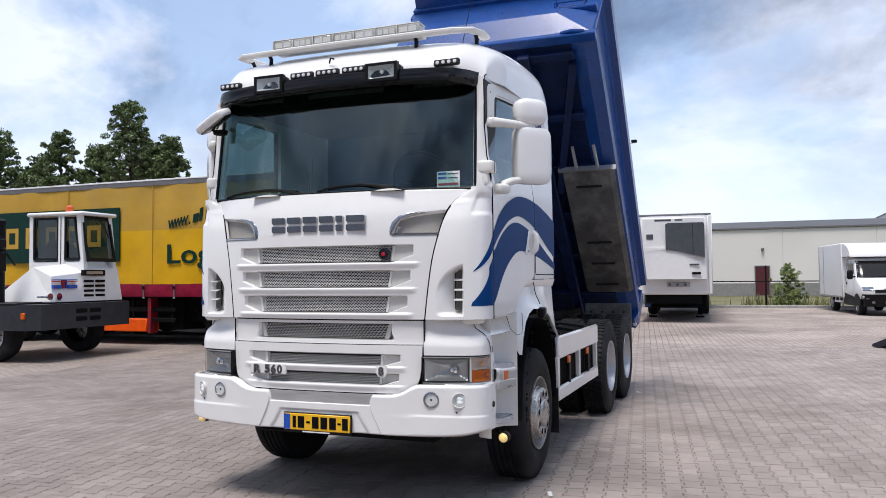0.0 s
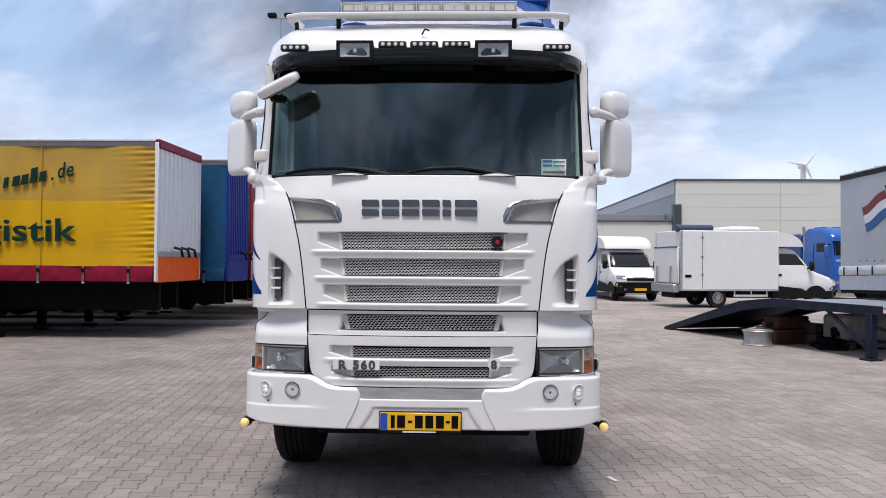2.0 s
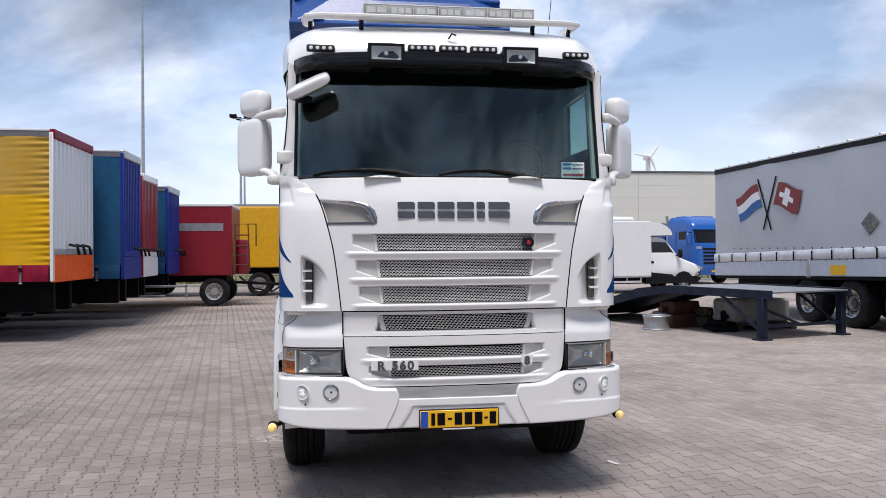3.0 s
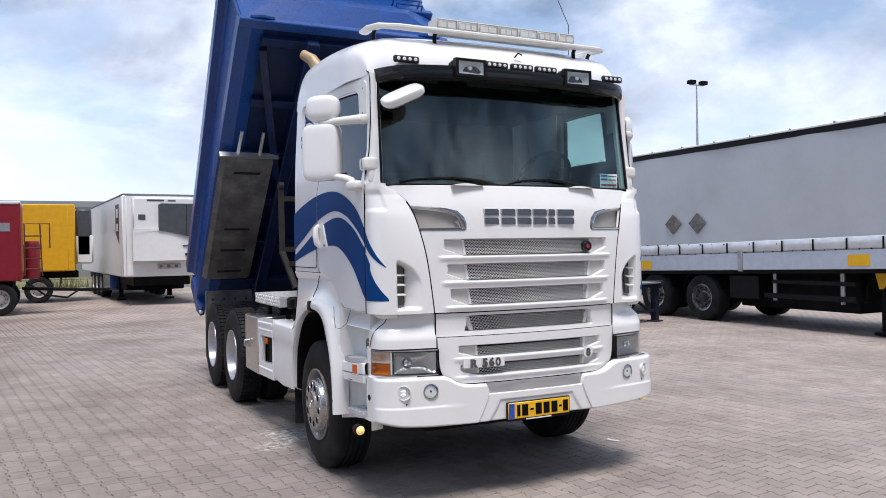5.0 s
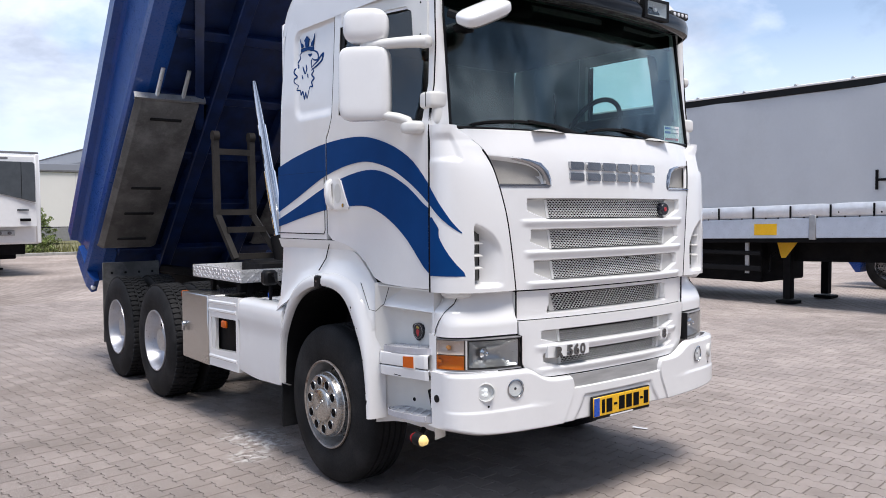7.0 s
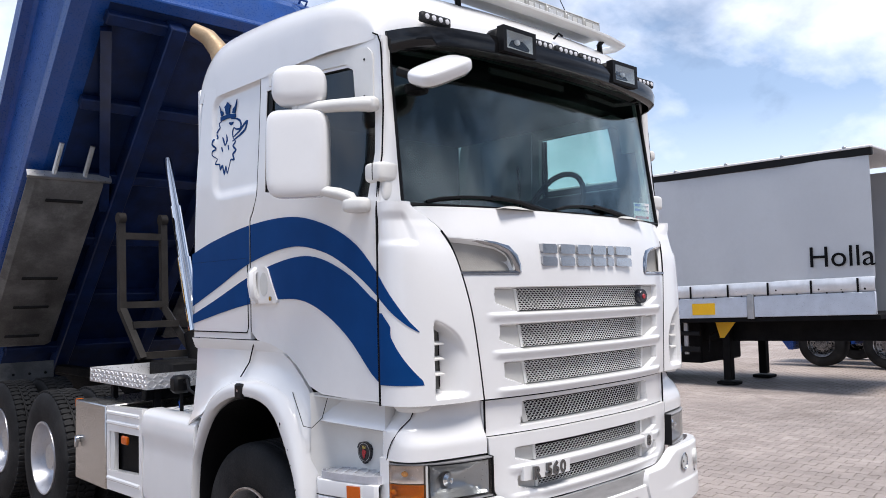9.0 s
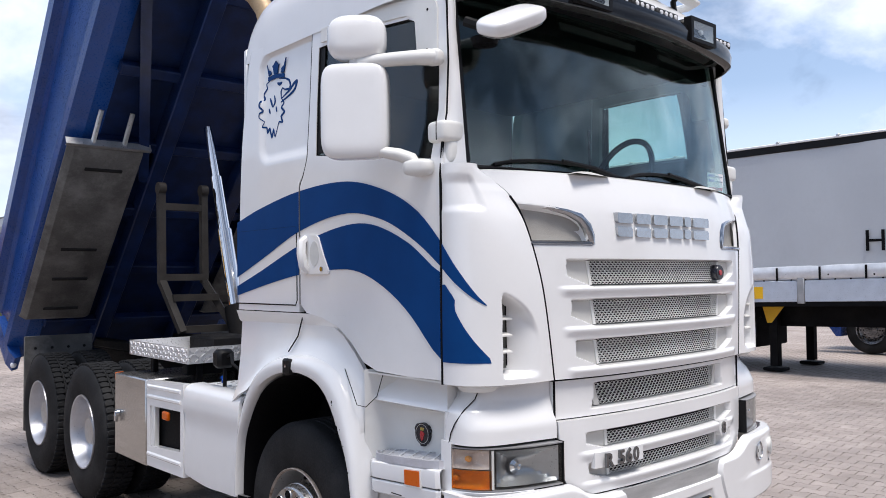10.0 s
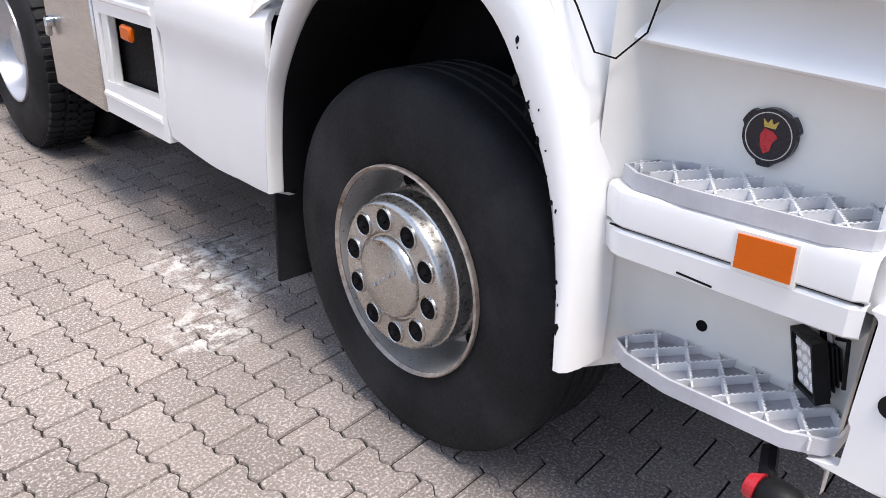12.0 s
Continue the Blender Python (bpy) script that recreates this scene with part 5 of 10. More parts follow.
# ---- cab interior ----
part("dashboard", Geo().grid([[(u, ws_pt(u, 0.0)[1] + o, z) for u in np.linspace(-1.0, 1.0, 21)] for o, z in ((0.03, 2.16), (0.2, 2.22), (0.36, 2.2), (0.42, 2.1), (0.42, 1.7))], thick=(0, 0.02, -0.02)), DASH, truck)
wheel_pts = [(0.52 + 0.235 * math.cos(a), 0.66 - 0.235 * math.sin(a) * 0.5, 2.28 + 0.235 * math.sin(a) * 0.86) for a in np.linspace(0, 2 * math.pi, 28, endpoint=False)]
sw = part("steering_wheel", Geo().tube(wheel_pts, 0.017, 7, close=True), BLACKP, truck, "black steering wheel")
part("steering_spoke", Geo().tube([(0.3, 0.66, 2.28), (0.52, 0.68, 2.25), (0.74, 0.66, 2.28)], 0.022, 6), BLACKP, sw)
part("steering_column", Geo().tube([(0.52, 0.68, 2.25), (0.52, 0.45, 1.95)], 0.04, 8), BLACKP, sw)
for s in (-1, 1):
    seat = part("seat_cushion", Geo().box(s * 0.52 - 0.26, s * 0.52 + 0.26, 0.9, 1.4, 1.7, 1.85, 0.05), SEATM, truck, "dark fabric cab seat")
    part("seat_back", Geo().box(s * 0.52 - 0.25, s * 0.52 + 0.25, 1.38, 1.52, 1.8, 2.38, 0.06), SEATM, seat)
part("door_inner_trim", Geo().box(1.07, 1.10, 0.36, 1.42, 1.5, 2.44, 0.02), DASH, truck)
part("pillar_inner_trim", Geo().prism([(0.36, 2.4), (0.57, 2.4), (0.62, 2.75), (0.66, 2.93), (0.36, 2.93)], "x", 1.07, 1.10), DASH, truck)
part("rear_bunk", Geo().box(-1.05, 1.05, 1.6, 2.05, 1.6, 1.8, 0.04), SEATM, truck)

# wipers, washer mounds, price card
for u0, u1 in ((-0.20, -0.93), (0.56, -0.10)):
    arm = part("wiper_arm", Geo().tube([(u0, 0.15, 2.17), (u0 - 0.18, ws_pt(u0 - 0.18, 0.07)[1] - 0.03, 2.215), ((u0 + u1) / 2, ws_pt((u0 + u1) / 2, 0.1)[1] - 0.025, 2.235)], [0.018, 0.012, 0.008], 7), BLACKP, truck, "black wiper arm")
    part("wiper_blade", Geo().tube([ (u, ws_pt(u, 0.06)[1] - 0.012, 2.19 + 0.045 * ((u - u1) / (u0 - u1)) ** 0.8 * (1 - (u - u1) / (u0 - u1)) * 2.6 + 0.005) for u in np.linspace(u1, u0 - 0.06, 9)], 0.008, 6), BLACKP, arm)
for u in (-0.48, 0.48):
    part("washer_mound", Geo().grid([[(u + 0.12 * a, 0.10 + 0.05 * b + front_v(u, 2.16) - 0.08, 2.168 + 0.02 * max(0, 1 - a * a) * max(0, 1 - b * b)) for a in np.linspace(-1, 1, 11)] for b in np.linspace(-1, 1, 7)]), GREYPL, truck, smooth=80)
card = part("price_card", Geo().box(0.78, 0.945, 0, 0.002, 2.19, 2.30).turned(pose(0, ws_pt(0.86, 0.1)[1] + 0.012, 0)), PAPER, truck, "small printed card behind the windscreen")
for z in (2.278, 2.25):
    part("card_bar", Geo().box(0.788, 0.85, -0.0015, 0.0, z, z + 0.014).turned(pose(0, ws_pt(0.86, 0.1)[1] + 0.0115, 0)), PLBLUE, card)
    part("card_bar", Geo().box(0.858, 0.935, -0.0015, 0.0, z + 0.002, z + 0.008).turned(pose(0, ws_pt(0.86, 0.1)[1] + 0.0115, 0)), CHROMED, card)
part("card_bar", Geo().box(0.79, 0.935, -0.0015, 0.0, 2.205, 2.22).turned(pose(0, ws_pt(0.86, 0.1)[1] + 0.0115, 0)), REDB, card)
part("dash_aerial", Geo().tube([(-0.24, 0.3, 2.2), (-0.25, 0.3, 2.42)], 0.006, 5), BLACKP, truck)

# ---- mirrors ----
for s in (-1, 1):
    def put(g):
        return g if s < 0 else g.mirrored()

    def shell(cx, cy, cz, w, d, h, yaw, p=4.6, n=28):
        """A rounded mirror housing."""
        g = Geo()
        rws = []
        for i in range(19):
            ph = -math.pi / 2 + math.pi * i / 18
            cz_, rr = math.copysign(abs(math.sin(ph)) ** (2 / p), ph), max(1e-4, math.cos(ph)) ** (2 / p)
            row = []
            for j in range(n + 1):
                th = 2 * math.pi * j / n
                c, s_ = math.cos(th), math.sin(th)
                row.append((w / 2 * rr * math.copysign(abs(c) ** (2 / p), c), d / 2 * rr * math.copysign(abs(s_) ** (2 / p), s_), h / 2 * cz_))
            rws.append(row)
        return g.grid(rws).turned(pose(cx, cy, cz, 0, 0, yaw))

    arm = part("mirror_arm", put(Geo().tube([(-1.135, 0.372, 2.632), (-1.165, 0.395, 2.632), (-1.2, 0.435, 2.632), (-1.26, 0.52, 2.632), (-1.30, 0.58, 2.63), (-1.34, 0.64, 2.625)], [0.032, 0.034, 0.031, 0.029, 0.028, 0.026], 16)), WHITE2, truck, "white mirror arm", smooth=60)
    part("mirror_arm_mount", put(shell(-1.145, 0.385, 2.632, 0.06, 0.08, 0.068, 20, 3.0)), WHITE2, arm, smooth=60)
    part("mirror_lower_arm", put(Geo().tube([(-1.34, 0.64, 2.262), (-1.28, 0.56, 2.25), (-1.235, 0.505, 2.235), (-1.205, 0.465, 2.215), (-1.195, 0.45, 2.19)], [0.026, 0.03, 0.034, 0.036, 0.03], 16, flat=0.8)), WHITE2, arm, smooth=60)
    part("mirror_lower_mount", put(shell(-1.185, 0.44, 2.18, 0.10, 0.13, 0.068, 25, 3.4)), WHITE2, arm, smooth=60)
    block = part("mirror_corner_block", put(shell(-1.105, 0.362, 2.322, 0.125, 0.115, 0.09, 0, 5.0)), WHITE2, arm, smooth=60)
    part("mirror_corner_foot", put(shell(-1.095, 0.345, 2.24, 0.08, 0.07, 0.12, 0, 3.0)), WHITE2, block, smooth=60)
    part("mirror_block_seam", put(Geo().tube([(-1.167, 0.352, 2.284), (-1.168, 0.352, 2.32), (-1.167, 0.352, 2.36)], 0.002, 5)), INK, block)
    main = part("main_mirror", put(shell(-1.345, 0.66, 2.425, 0.285, 0.115, 0.40, -48, 6.0)), WHITE, truck, "white mirror housing")
    part("mirror_glass", put(Geo().box(-0.11, 0.11, 0.052, 0.058, -0.17, 0.17, 0.003).turned(pose(-1.345, 0.66, 2.43, 0, 0, -48))), CHROME, main)
    wide = part("wide_mirror", put(shell(-1.335, 0.66, 2.735, 0.25, 0.14, 0.19, -46, 3.2)), WHITE, truck, "white wide-angle mirror housing")
    part("mirror_neck", put(Geo().tube([(-1.33, 0.66, 2.6), (-1.33, 0.66, 2.7)], 0.04, 8)), WHITE2, wide)
    if s < 0:
        ax = Vector((0.895, -0.156, 0.417)).normalized()
        nz = Vector((-0.2, -0.35, 0.9))
        nz = (nz - ax * nz.dot(ax)).normalized()
        ny = nz.cross(ax)
        km = Matrix(((ax.x, ny.x, nz.x, -0.954), (ax.y, ny.y, nz.y, 0.127), (ax.z, ny.z, nz.z, 2.761), (0, 0, 0, 1)))
        kerb = part("kerb_mirror", shell(0, 0, 0, 0.30, 0.17, 0.075, 0, 3.8).turned(km), WHITE, truck, "white kerb mirror over the windscreen")
        part("kerb_mirror_face", shell(0, 0, -0.022, 0.275, 0.15, 0.05, 0, 3.8).turned(km), CHROMEK, kerb)
        part("kerb_mirror_glass", Geo().lathe([(0, -0.03), (0.05, -0.02), (0.06, 0.01)], "z", (-0.985, 0.25, 2.70), 18), INK, kerb)
        part("kerb_mirror_arm", Geo().tube([(-1.05, 0.3, 2.78), (-1.0, 0.22, 2.74)], 0.022, 7), BLACKP, kerb)

# ---- blue swoosh decals ----
UP_T = [(0.17, 1.62), (0.25, 1.75), (0.36, 1.89), (0.51, 2.02), (0.73, 2.12), (1.01, 2.18), (1.42, 2.17), (1.82, 2.11), (2.10, 2.045)]
UP_B = [(0.17, 1.615), (0.25, 1.69), (0.36, 1.785), (0.52, 1.89), (0.73, 1.985), (1.01, 2.03), (1.41, 1.97), (1.82, 1.83), (2.10, 1.735)]
LO_T = [(0.36, 1.75), (0.56, 1.88), (0.82, 1.97), (1.06, 1.97), (1.41, 1.90), (1.82, 1.77), (2.10, 1.685)]
LO_B = [(0.32, 1.385), (0.39, 1.43), (0.55, 1.58), (0.725, 1.69), (0.92, 1.76), (1.12, 1.77), (1.41, 1.75), (1.69, 1.71), (2.10, 1.635)]
for s in (-1, 1):
    def put(g):
        return g if s < 0 else g.mirrored()

    def band(vs, top, bot, parts=6):
        rws = []
        for v in vs:
            rws.append([(-side_half(v, lerp(bot(v), top(v), k)) - 0.0035, v, lerp(bot(v), top(v), k)) for k in np.linspace(0, 1, parts)])
        return Geo().grid(rws, thick=(0.002, 0, 0))

    for a, b in ((0.17, 0.336), (0.35, 1.41), (1.425, 2.085)):
        part("upper_swoosh", put(band(np.linspace(a, b, 24), lambda v: curve(UP_T, v), lambda v: curve(UP_B, v))), DECAL, truck, "dark blue vinyl swoosh")
    for a, b in ((0.35, 1.41), (1.425, 2.085)):
        part("lower_swoosh", put(band(np.linspace(a, b, 24), lambda v: curve(LO_T, v), lambda v: curve(LO_B, v))), DECAL, truck)
    # the pointed foot on the corner panel
    rws = []
    for z in np.linspace(1.39, 1.70, 16):
        v0 = curve([(1.39, 0.16), (1.41, 0.163), (1.60, 0.27), (1.64, 0.27), (1.70, 0.32)], z)
        rws.append([(-side_half(v, z) - 0.0035, v, z) for v in np.linspace(v0, 0.336, 8)])
    part("swoosh_foot", put(Geo().grid(rws, thick=(0.002, 0, 0))), DECAL, truck)
    # crowned animal emblem, cut from thin blue film
    def flat_stroke(pts, w, ends=0.3):
        """A smooth flat stroke through points on the hollow's floor."""
        k = len(pts)
        line = []
        for q in range(k - 1):
            p0, p1, p2, p3 = pts[max(q - 1, 0)], pts[q], pts[q + 1], pts[min(q + 2, k - 1)]
            for t in np.linspace(0, 1, 6)[:-1]:
                line.append(tuple(0.4 * (b + (c - b) * t) + 0.3 * (2 * b + (c - a) * t + (2 * a - 5 * b + 4 * c - d) * t * t + (3 * b - a - 3 * c + d) * t**3) for a, b, c, d in zip(p0, p1, p2, p3)))
        line.append(pts[-1])
        n, rws_ = len(line), []
        for q, (v, z) in enumerate(line):
            a, b = line[max(q - 1, 0)], line[min(q + 1, n - 1)]
            dv, dz = b[0] - a[0], b[1] - a[1]
            m_ = math.hypot(dv, dz) or 1.0
            h_ = 0.5 * w * (ends + (1 - ends) * math.sin(math.pi * (q + 0.3) / (n - 0.4)))
            rws_.append([(-side_half(v, z) + emblem_recess(v, z) - 0.002, v + e * h_ * -dz / m_, z + e * h_ * dv / m_) for e in (-1, 1)])
        return Geo().grid(rws_, thick=(0.0015, 0, 0))

    crown = Geo().prism([(1.77, 2.80), (1.772, 2.822), (1.69, 2.826), (1.604, 2.814), (1.603, 2.792), (1.69, 2.802)], "x", -HALF + 0.0195, -HALF + 0.0245)
    crown.prism([(1.765, 2.826), (1.784, 2.892), (1.77, 2.862), (1.748, 2.852), (1.738, 2.834)], "x", -HALF + 0.0195, -HALF + 0.0245)
    crown.prism([(1.71, 2.828), (1.716, 2.856), (1.726, 2.874), (1.708, 2.882), (1.69, 2.896), (1.672, 2.88), (1.656, 2.87), (1.668, 2.854), (1.67, 2.826)], "x", -HALF + 0.0195, -HALF + 0.0245)
    crown.prism([(1.638, 2.822), (1.630, 2.846), (1.606, 2.856), (1.583, 2.894), (1.598, 2.842), (1.608, 2.818)], "x", -HALF + 0.0195, -HALF + 0.0245)
    emblem = part("side_emblem", put(crown), DECAL, truck, "blue crowned emblem decal")
    nape = [(1.765, 2.80), (1.796, 2.79), (1.785, 2.765), (1.80, 2.755), (1.826, 2.735), (1.808, 2.71), (1.838, 2.695), (1.846, 2.675), (1.816, 2.645), (1.842, 2.632), (1.844, 2.612), (1.806, 2.585)]
    tail_ = [(1.806, 2.585), (1.82, 2.556), (1.785, 2.55), (1.775, 2.52), (1.752, 2.54), (1.728, 2.488), (1.712, 2.53), (1.694, 2.488), (1.668, 2.54)]
    throat = [(1.635, 2.684), (1.607, 2.656), (1.634, 2.636), (1.60, 2.608), (1.634, 2.588), (1.618, 2.556), (1.654, 2.562), (1.668, 2.54)]
    beak = [(1.66, 2.795), (1.60, 2.786), (1.56, 2.768), (1.545, 2.742), (1.556, 2.722), (1.60, 2.726), (1.625, 2.74)]
    tongue = [(1.635, 2.684), (1.59, 2.70), (1.55, 2.715), (1.515, 2.738), (1.479, 2.75), (1.50, 2.71), (1.545, 2.69), (1.60, 2.675), (1.64, 2.664)]
    for pts, w in ((nape, 0.013), (tail_, 0.013), (throat, 0.013), (beak, 0.014), (tongue, 0.016), ([(1.68, 2.775), (1.655, 2.765), (1.63, 2.77)], 0.018), ([(1.625, 2.74), (1.64, 2.72), (1.635, 2.684)], 0.011),
                   ([(1.754, 2.705), (1.74, 2.68), (1.725, 2.652)], 0.014), ([(1.71, 2.712), (1.70, 2.68), (1.72, 2.652)], 0.014), ([(1.765, 2.65), (1.75, 2.62)], 0.013), ([(1.69, 2.65), (1.68, 2.62)], 0.012)):
        part("emblem_stroke", put(flat_stroke(pts, w)), DECAL, emblem)

# ---- wheel arches ----
ARCH_OUT = [(1.975, 0.56), (1.965, 0.75), (1.93, 0.96), (1.82, 1.17), (1.63, 1.30), (1.36, 1.345), (1.14, 1.325), (1.0, 1.255), (0.905, 1.12), (0.852, 0.95), (0.828, 0.75), (0.822, 0.53)]
ARCH_IN = [(1.955, 0.56), (1.945, 0.74), (1.905, 0.92), (1.76, 1.13), (1.57, 1.235), (1.36, 1.268), (1.19, 1.245), (1.08, 1.175), (0.99, 1.04), (0.92, 0.90), (0.88, 0.72), (0.864, 0.53)]


def dense(pts, n=5):
    """Smooth chain through points."""
    out = []
    k = len(pts)
    for i in range(k - 1):
        p0, p1, p2, p3 = (pts[max(0, i - 1)], pts[i], pts[i + 1], pts[min(k - 1, i + 2)])
        for j in range(n):
            t = j / n
            out.append(tuple(0.5 * (2 * b + (c - a) * t + (2 * a - 5 * b + 4 * c - d) * t * t + (3 * b - a - 3 * c + d) * t**3) for a, b, c, d in zip(p0, p1, p2, p3)))
    out.append(pts[-1])
    return out


ao, ai = dense(ARCH_OUT), dense(ARCH_IN)
rows = []
for o, i_ in zip(ao, ai):
    def at(k, u):
        return (u, lerp(i_[0], o[0], k), lerp(i_[1], o[1], k))
    rows.append([at(0.0, -0.78), at(0.0, -1.205), at(0.04, -1.228), at(0.25, -1.238), at(0.6, -1.236), at(0.85, -1.222), at(1.0, -1.19), at(1.06, -1.12)])
for s in (-1, 1):
    def put(g):
        return g if s < 0 else g.mirrored()
    arch = part("wheel_arch", put(Geo().grid(rows, thick=(0.0, 0.0, 0.006))), WHITE, truck, "white wheel arch with chipped rim", smooth=50)
    part("arch_liner", put(Geo().grid([[(u, lerp(i_[0], 1.385, 0.02), lerp(i_[1], 0.6, 0.02)) for u in (-1.195, -0.75)] for i_ in ai])), BLACKP, arch)
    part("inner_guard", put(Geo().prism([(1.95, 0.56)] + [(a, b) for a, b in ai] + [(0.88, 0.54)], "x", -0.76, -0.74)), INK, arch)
    part("arch_clip", put(Geo().box(-1.245, -1.19, 1.37, 1.45, 1.255, 1.335, 0.01)), BLACKP, arch)
    part("clip_screw", put(Geo().lathe([(0, -0.003), (0.008, -0.002), (0.008, 0.01)], "x", (-1.246, 1.41, 1.30), 10)), CHROMED, arch)
    rng = random.Random(9)
    for k in range(26):
        # scuffs gather low on the rim
        f_ = rng.uniform(0.0, 0.42) ** 1.3
        i0 = int((1 - f_) * (len(ai) - 1))
        o, i_ = ao[i0], ai[i0]
        kk = rng.uniform(0.03, 0.12) if rng.random() < 0.7 else rng.uniform(0.1, 0.4)
        cy, cz = lerp(i_[0], o[0], kk), lerp(i_[1], o[1], kk) + rng.uniform(-0.02, 0.02)
        size = rng.choice((0.002, 0.003, 0.003, 0.005, 0.007))
        ring2 = [(cy + size * rng.uniform(0.4, 1.2) * math.cos(q * 0.898), cz + size * rng.uniform(0.5, 2.4) * math.sin(q * 0.898)) for q in range(7)]
        part("paint_chip", put(Geo().prism(ring2, "x", lerp(-1.2325, -1.2395, min(1, kk / 0.2)), -1.226)), INK, arch)
    # shoulder between arch and cab: the wing that carries on to the door sill
    part("wing_shoulder", put(Geo().grid([[(-1.13, v, z1), (-1.14, v, lerp(z1, z0, 0.4)), (-1.16, v, lerp(z1, z0, 0.8)), (-1.20, v, z0 - 0.01)] for v, z1, z0 in
                              [(2.08, 1.49, 1.05), (2.0, 1.50, 1.10), (1.9, 1.50, 1.14), (1.7, 1.52, 1.27), (1.42, 1.53, 1.335), (1.2, 1.515, 1.34), (1.08, 1.46, 1.31), (0.98, 1.38, 1.25), (0.91, 1.31, 1.14), (0.87, 1.31, 1.02)]], thick=(0.02, 0, 0))), WHITE, truck, smooth=60)
    part("wing_gap", put(Geo().tube([(-1.16, 1.02, 1.31), (-1.19, 0.926, 1.234), (-1.20, 0.87, 1.165), (-1.17, 0.845, 1.155), (-1.13, 0.815, 1.2), (-1.10, 0.805, 1.305)], 0.002, 5)), INK, truck)
    part("wing_gap", put(Geo().tube([(-1.145, 1.41, 1.54), (-1.155, 1.44, 1.44), (-1.175, 1.5, 1.36)], 0.0036, 5)), INK, truck)

    # ---- entry steps ----
    well = part("step_well", put(Geo().grid([[(-1.13, 0.343, z), (-1.06, 0.365, z), (-1.035, 0.42, z), (-1.03, 0.6, z), (-1.035, 0.74, z), (-1.07, 0.81, z), (-1.165, 0.86, z)] for z in (0.50, 0.7, 0.9, 1.0, 1.1, 1.2, 1.32)], thick=(0.02, 0, 0))), WHITE2, truck, "white step well beside the door", smooth=60)
    brow = Geo().grid([[(-flank_u(z), v, z) for z in (1.304, 1.29, 1.275, 1.26, 1.235, 1.215, 1.2, 1.188)] + [(-1.124, v, 1.181), (-1.10, v, 1.178), (-1.02, v, 1.185)] for v in np.linspace(0.343, 0.87, 9)], thick=(0.012, 0, 0))
    part("step_brow", put(brow), WHITE, well, smooth=60)
    part("step_front_jamb", put(Geo().grid([[(-1.133, 0.335, z), (-1.136, 0.35, z), (-1.125, 0.365, z), (-1.06, 0.375, z)] for z in (0.86, 0.95, 1.05, 1.12, 1.19)], thick=(0.012, 0, 0))), WHITE, well, smooth=60)
    def sloped(g):
        """The steps rise a little towards the front."""
        g.v = [(a, b, c + 0.075 * (0.585 - b)) for a, b, c in g.v]
        return put(g)

    for z, deep, vf, vb in ((0.976, 1.180, 0.352, 0.825), (0.610, 1.188, 0.335, 0.79)):
        outline = [(-1.02, vf + 0.01), (-1.135, vf), (-1.16, vf + 0.012), (-deep, vf + 0.07), (-deep, vb - 0.16), (-1.165, vb - 0.05), (-1.13, vb), (-1.05, vb - 0.03), (-1.02, vb - 0.13)]
        mu, mv = -1.095, (vf + vb) / 2
        inner_ = [(lerp(mu, u, 0.925), lerp(mv, v, 0.975)) for u, v in outline]
        step = part("step_tread", sloped(Geo().ring(outline, inner_, "z", z - 0.03, z + 0.002)), TREAD, well, "grey step tread with pale crossed ribs")
        part("tread_floor", sloped(Geo().prism(inner_, "z", z - 0.03, z - 0.016)), TREADD, step)
        ribs = Geo()

        def inside(u, v):
            return vf + 0.012 < v < vb - 0.012 and -deep + 0.008 + 0.3 * max(0, v - (vb - 0.16)) < u < -1.028 and u + 1.02 < 0.9 * (vb - v)
        for k in range(-12, 14):
            for sg in (-1, 1):
                c0 = mv + k * 0.072
                a, b = (-1.02, c0 - sg * 0.062), (-1.19, c0 + sg * 0.062)
                lo = [t for t in np.linspace(0, 1, 40) if inside(lerp(a[0], b[0], t), lerp(a[1], b[1], t))]
                if len(lo) > 2:
                    t0, t1 = lo[0], lo[-1]
                    p_, q_ = Vector((lerp(a[0], b[0], t0), lerp(a[1], b[1], t0), z - 0.012)), Vector((lerp(a[0], b[0], t1), lerp(a[1], b[1], t1), z - 0.012))
                    m_ = Matrix.Translation((p_ + q_) / 2) @ Matrix.Rotation(math.atan2(q_.y - p_.y, q_.x - p_.x), 4, "Z")
                    half_ = (q_ - p_).length / 2
                    ribs.box(-half_, half_, -0.0018, 0.0018, -0.008, 0.0135, 0.0, m_)
                    for k_ in range(int(half_ * 2 / 0.011)):
                        ribs.box(-half_ + k_ * 0.011, -half_ + k_ * 0.011 + 0.005, -0.0026, 0.0026, 0.013, 0.015, 0.0, m_)
        part("tread_ribs", sloped(ribs), TREADW, step, smooth=0)
    rows = []
    for v in np.linspace(0.346, 0.838, 26):
        k = (v - 0.346) / 0.49
        # the moulding's corners turn inwards at both ends
        o = 0.030 * smoothstep(0.86, 1.0, k) ** 2 + 0.012 * (1 - smoothstep(0.0, 0.05, k)) ** 2
        zt, zb, zl = lerp(0.963, 0.926, k), lerp(0.886, 0.855, k), lerp(0.821, 0.792, k)
        prof = [(-1.06, zt), (-1.173, zt), (-1.180, zt - 0.005), (-1.183, zt - 0.018), (-1.180, zb + 0.004), (-1.176, zb), (-1.168, zb - 0.001), (-1.168, zb - 0.005), (-1.176, zb - 0.006), (-1.179, zb - 0.012), (-1.176, zl + 0.005), (-1.170, zl), (-1.05, zl + 0.004)]
        rows.append([(x + o, v, z) for x, z in prof])
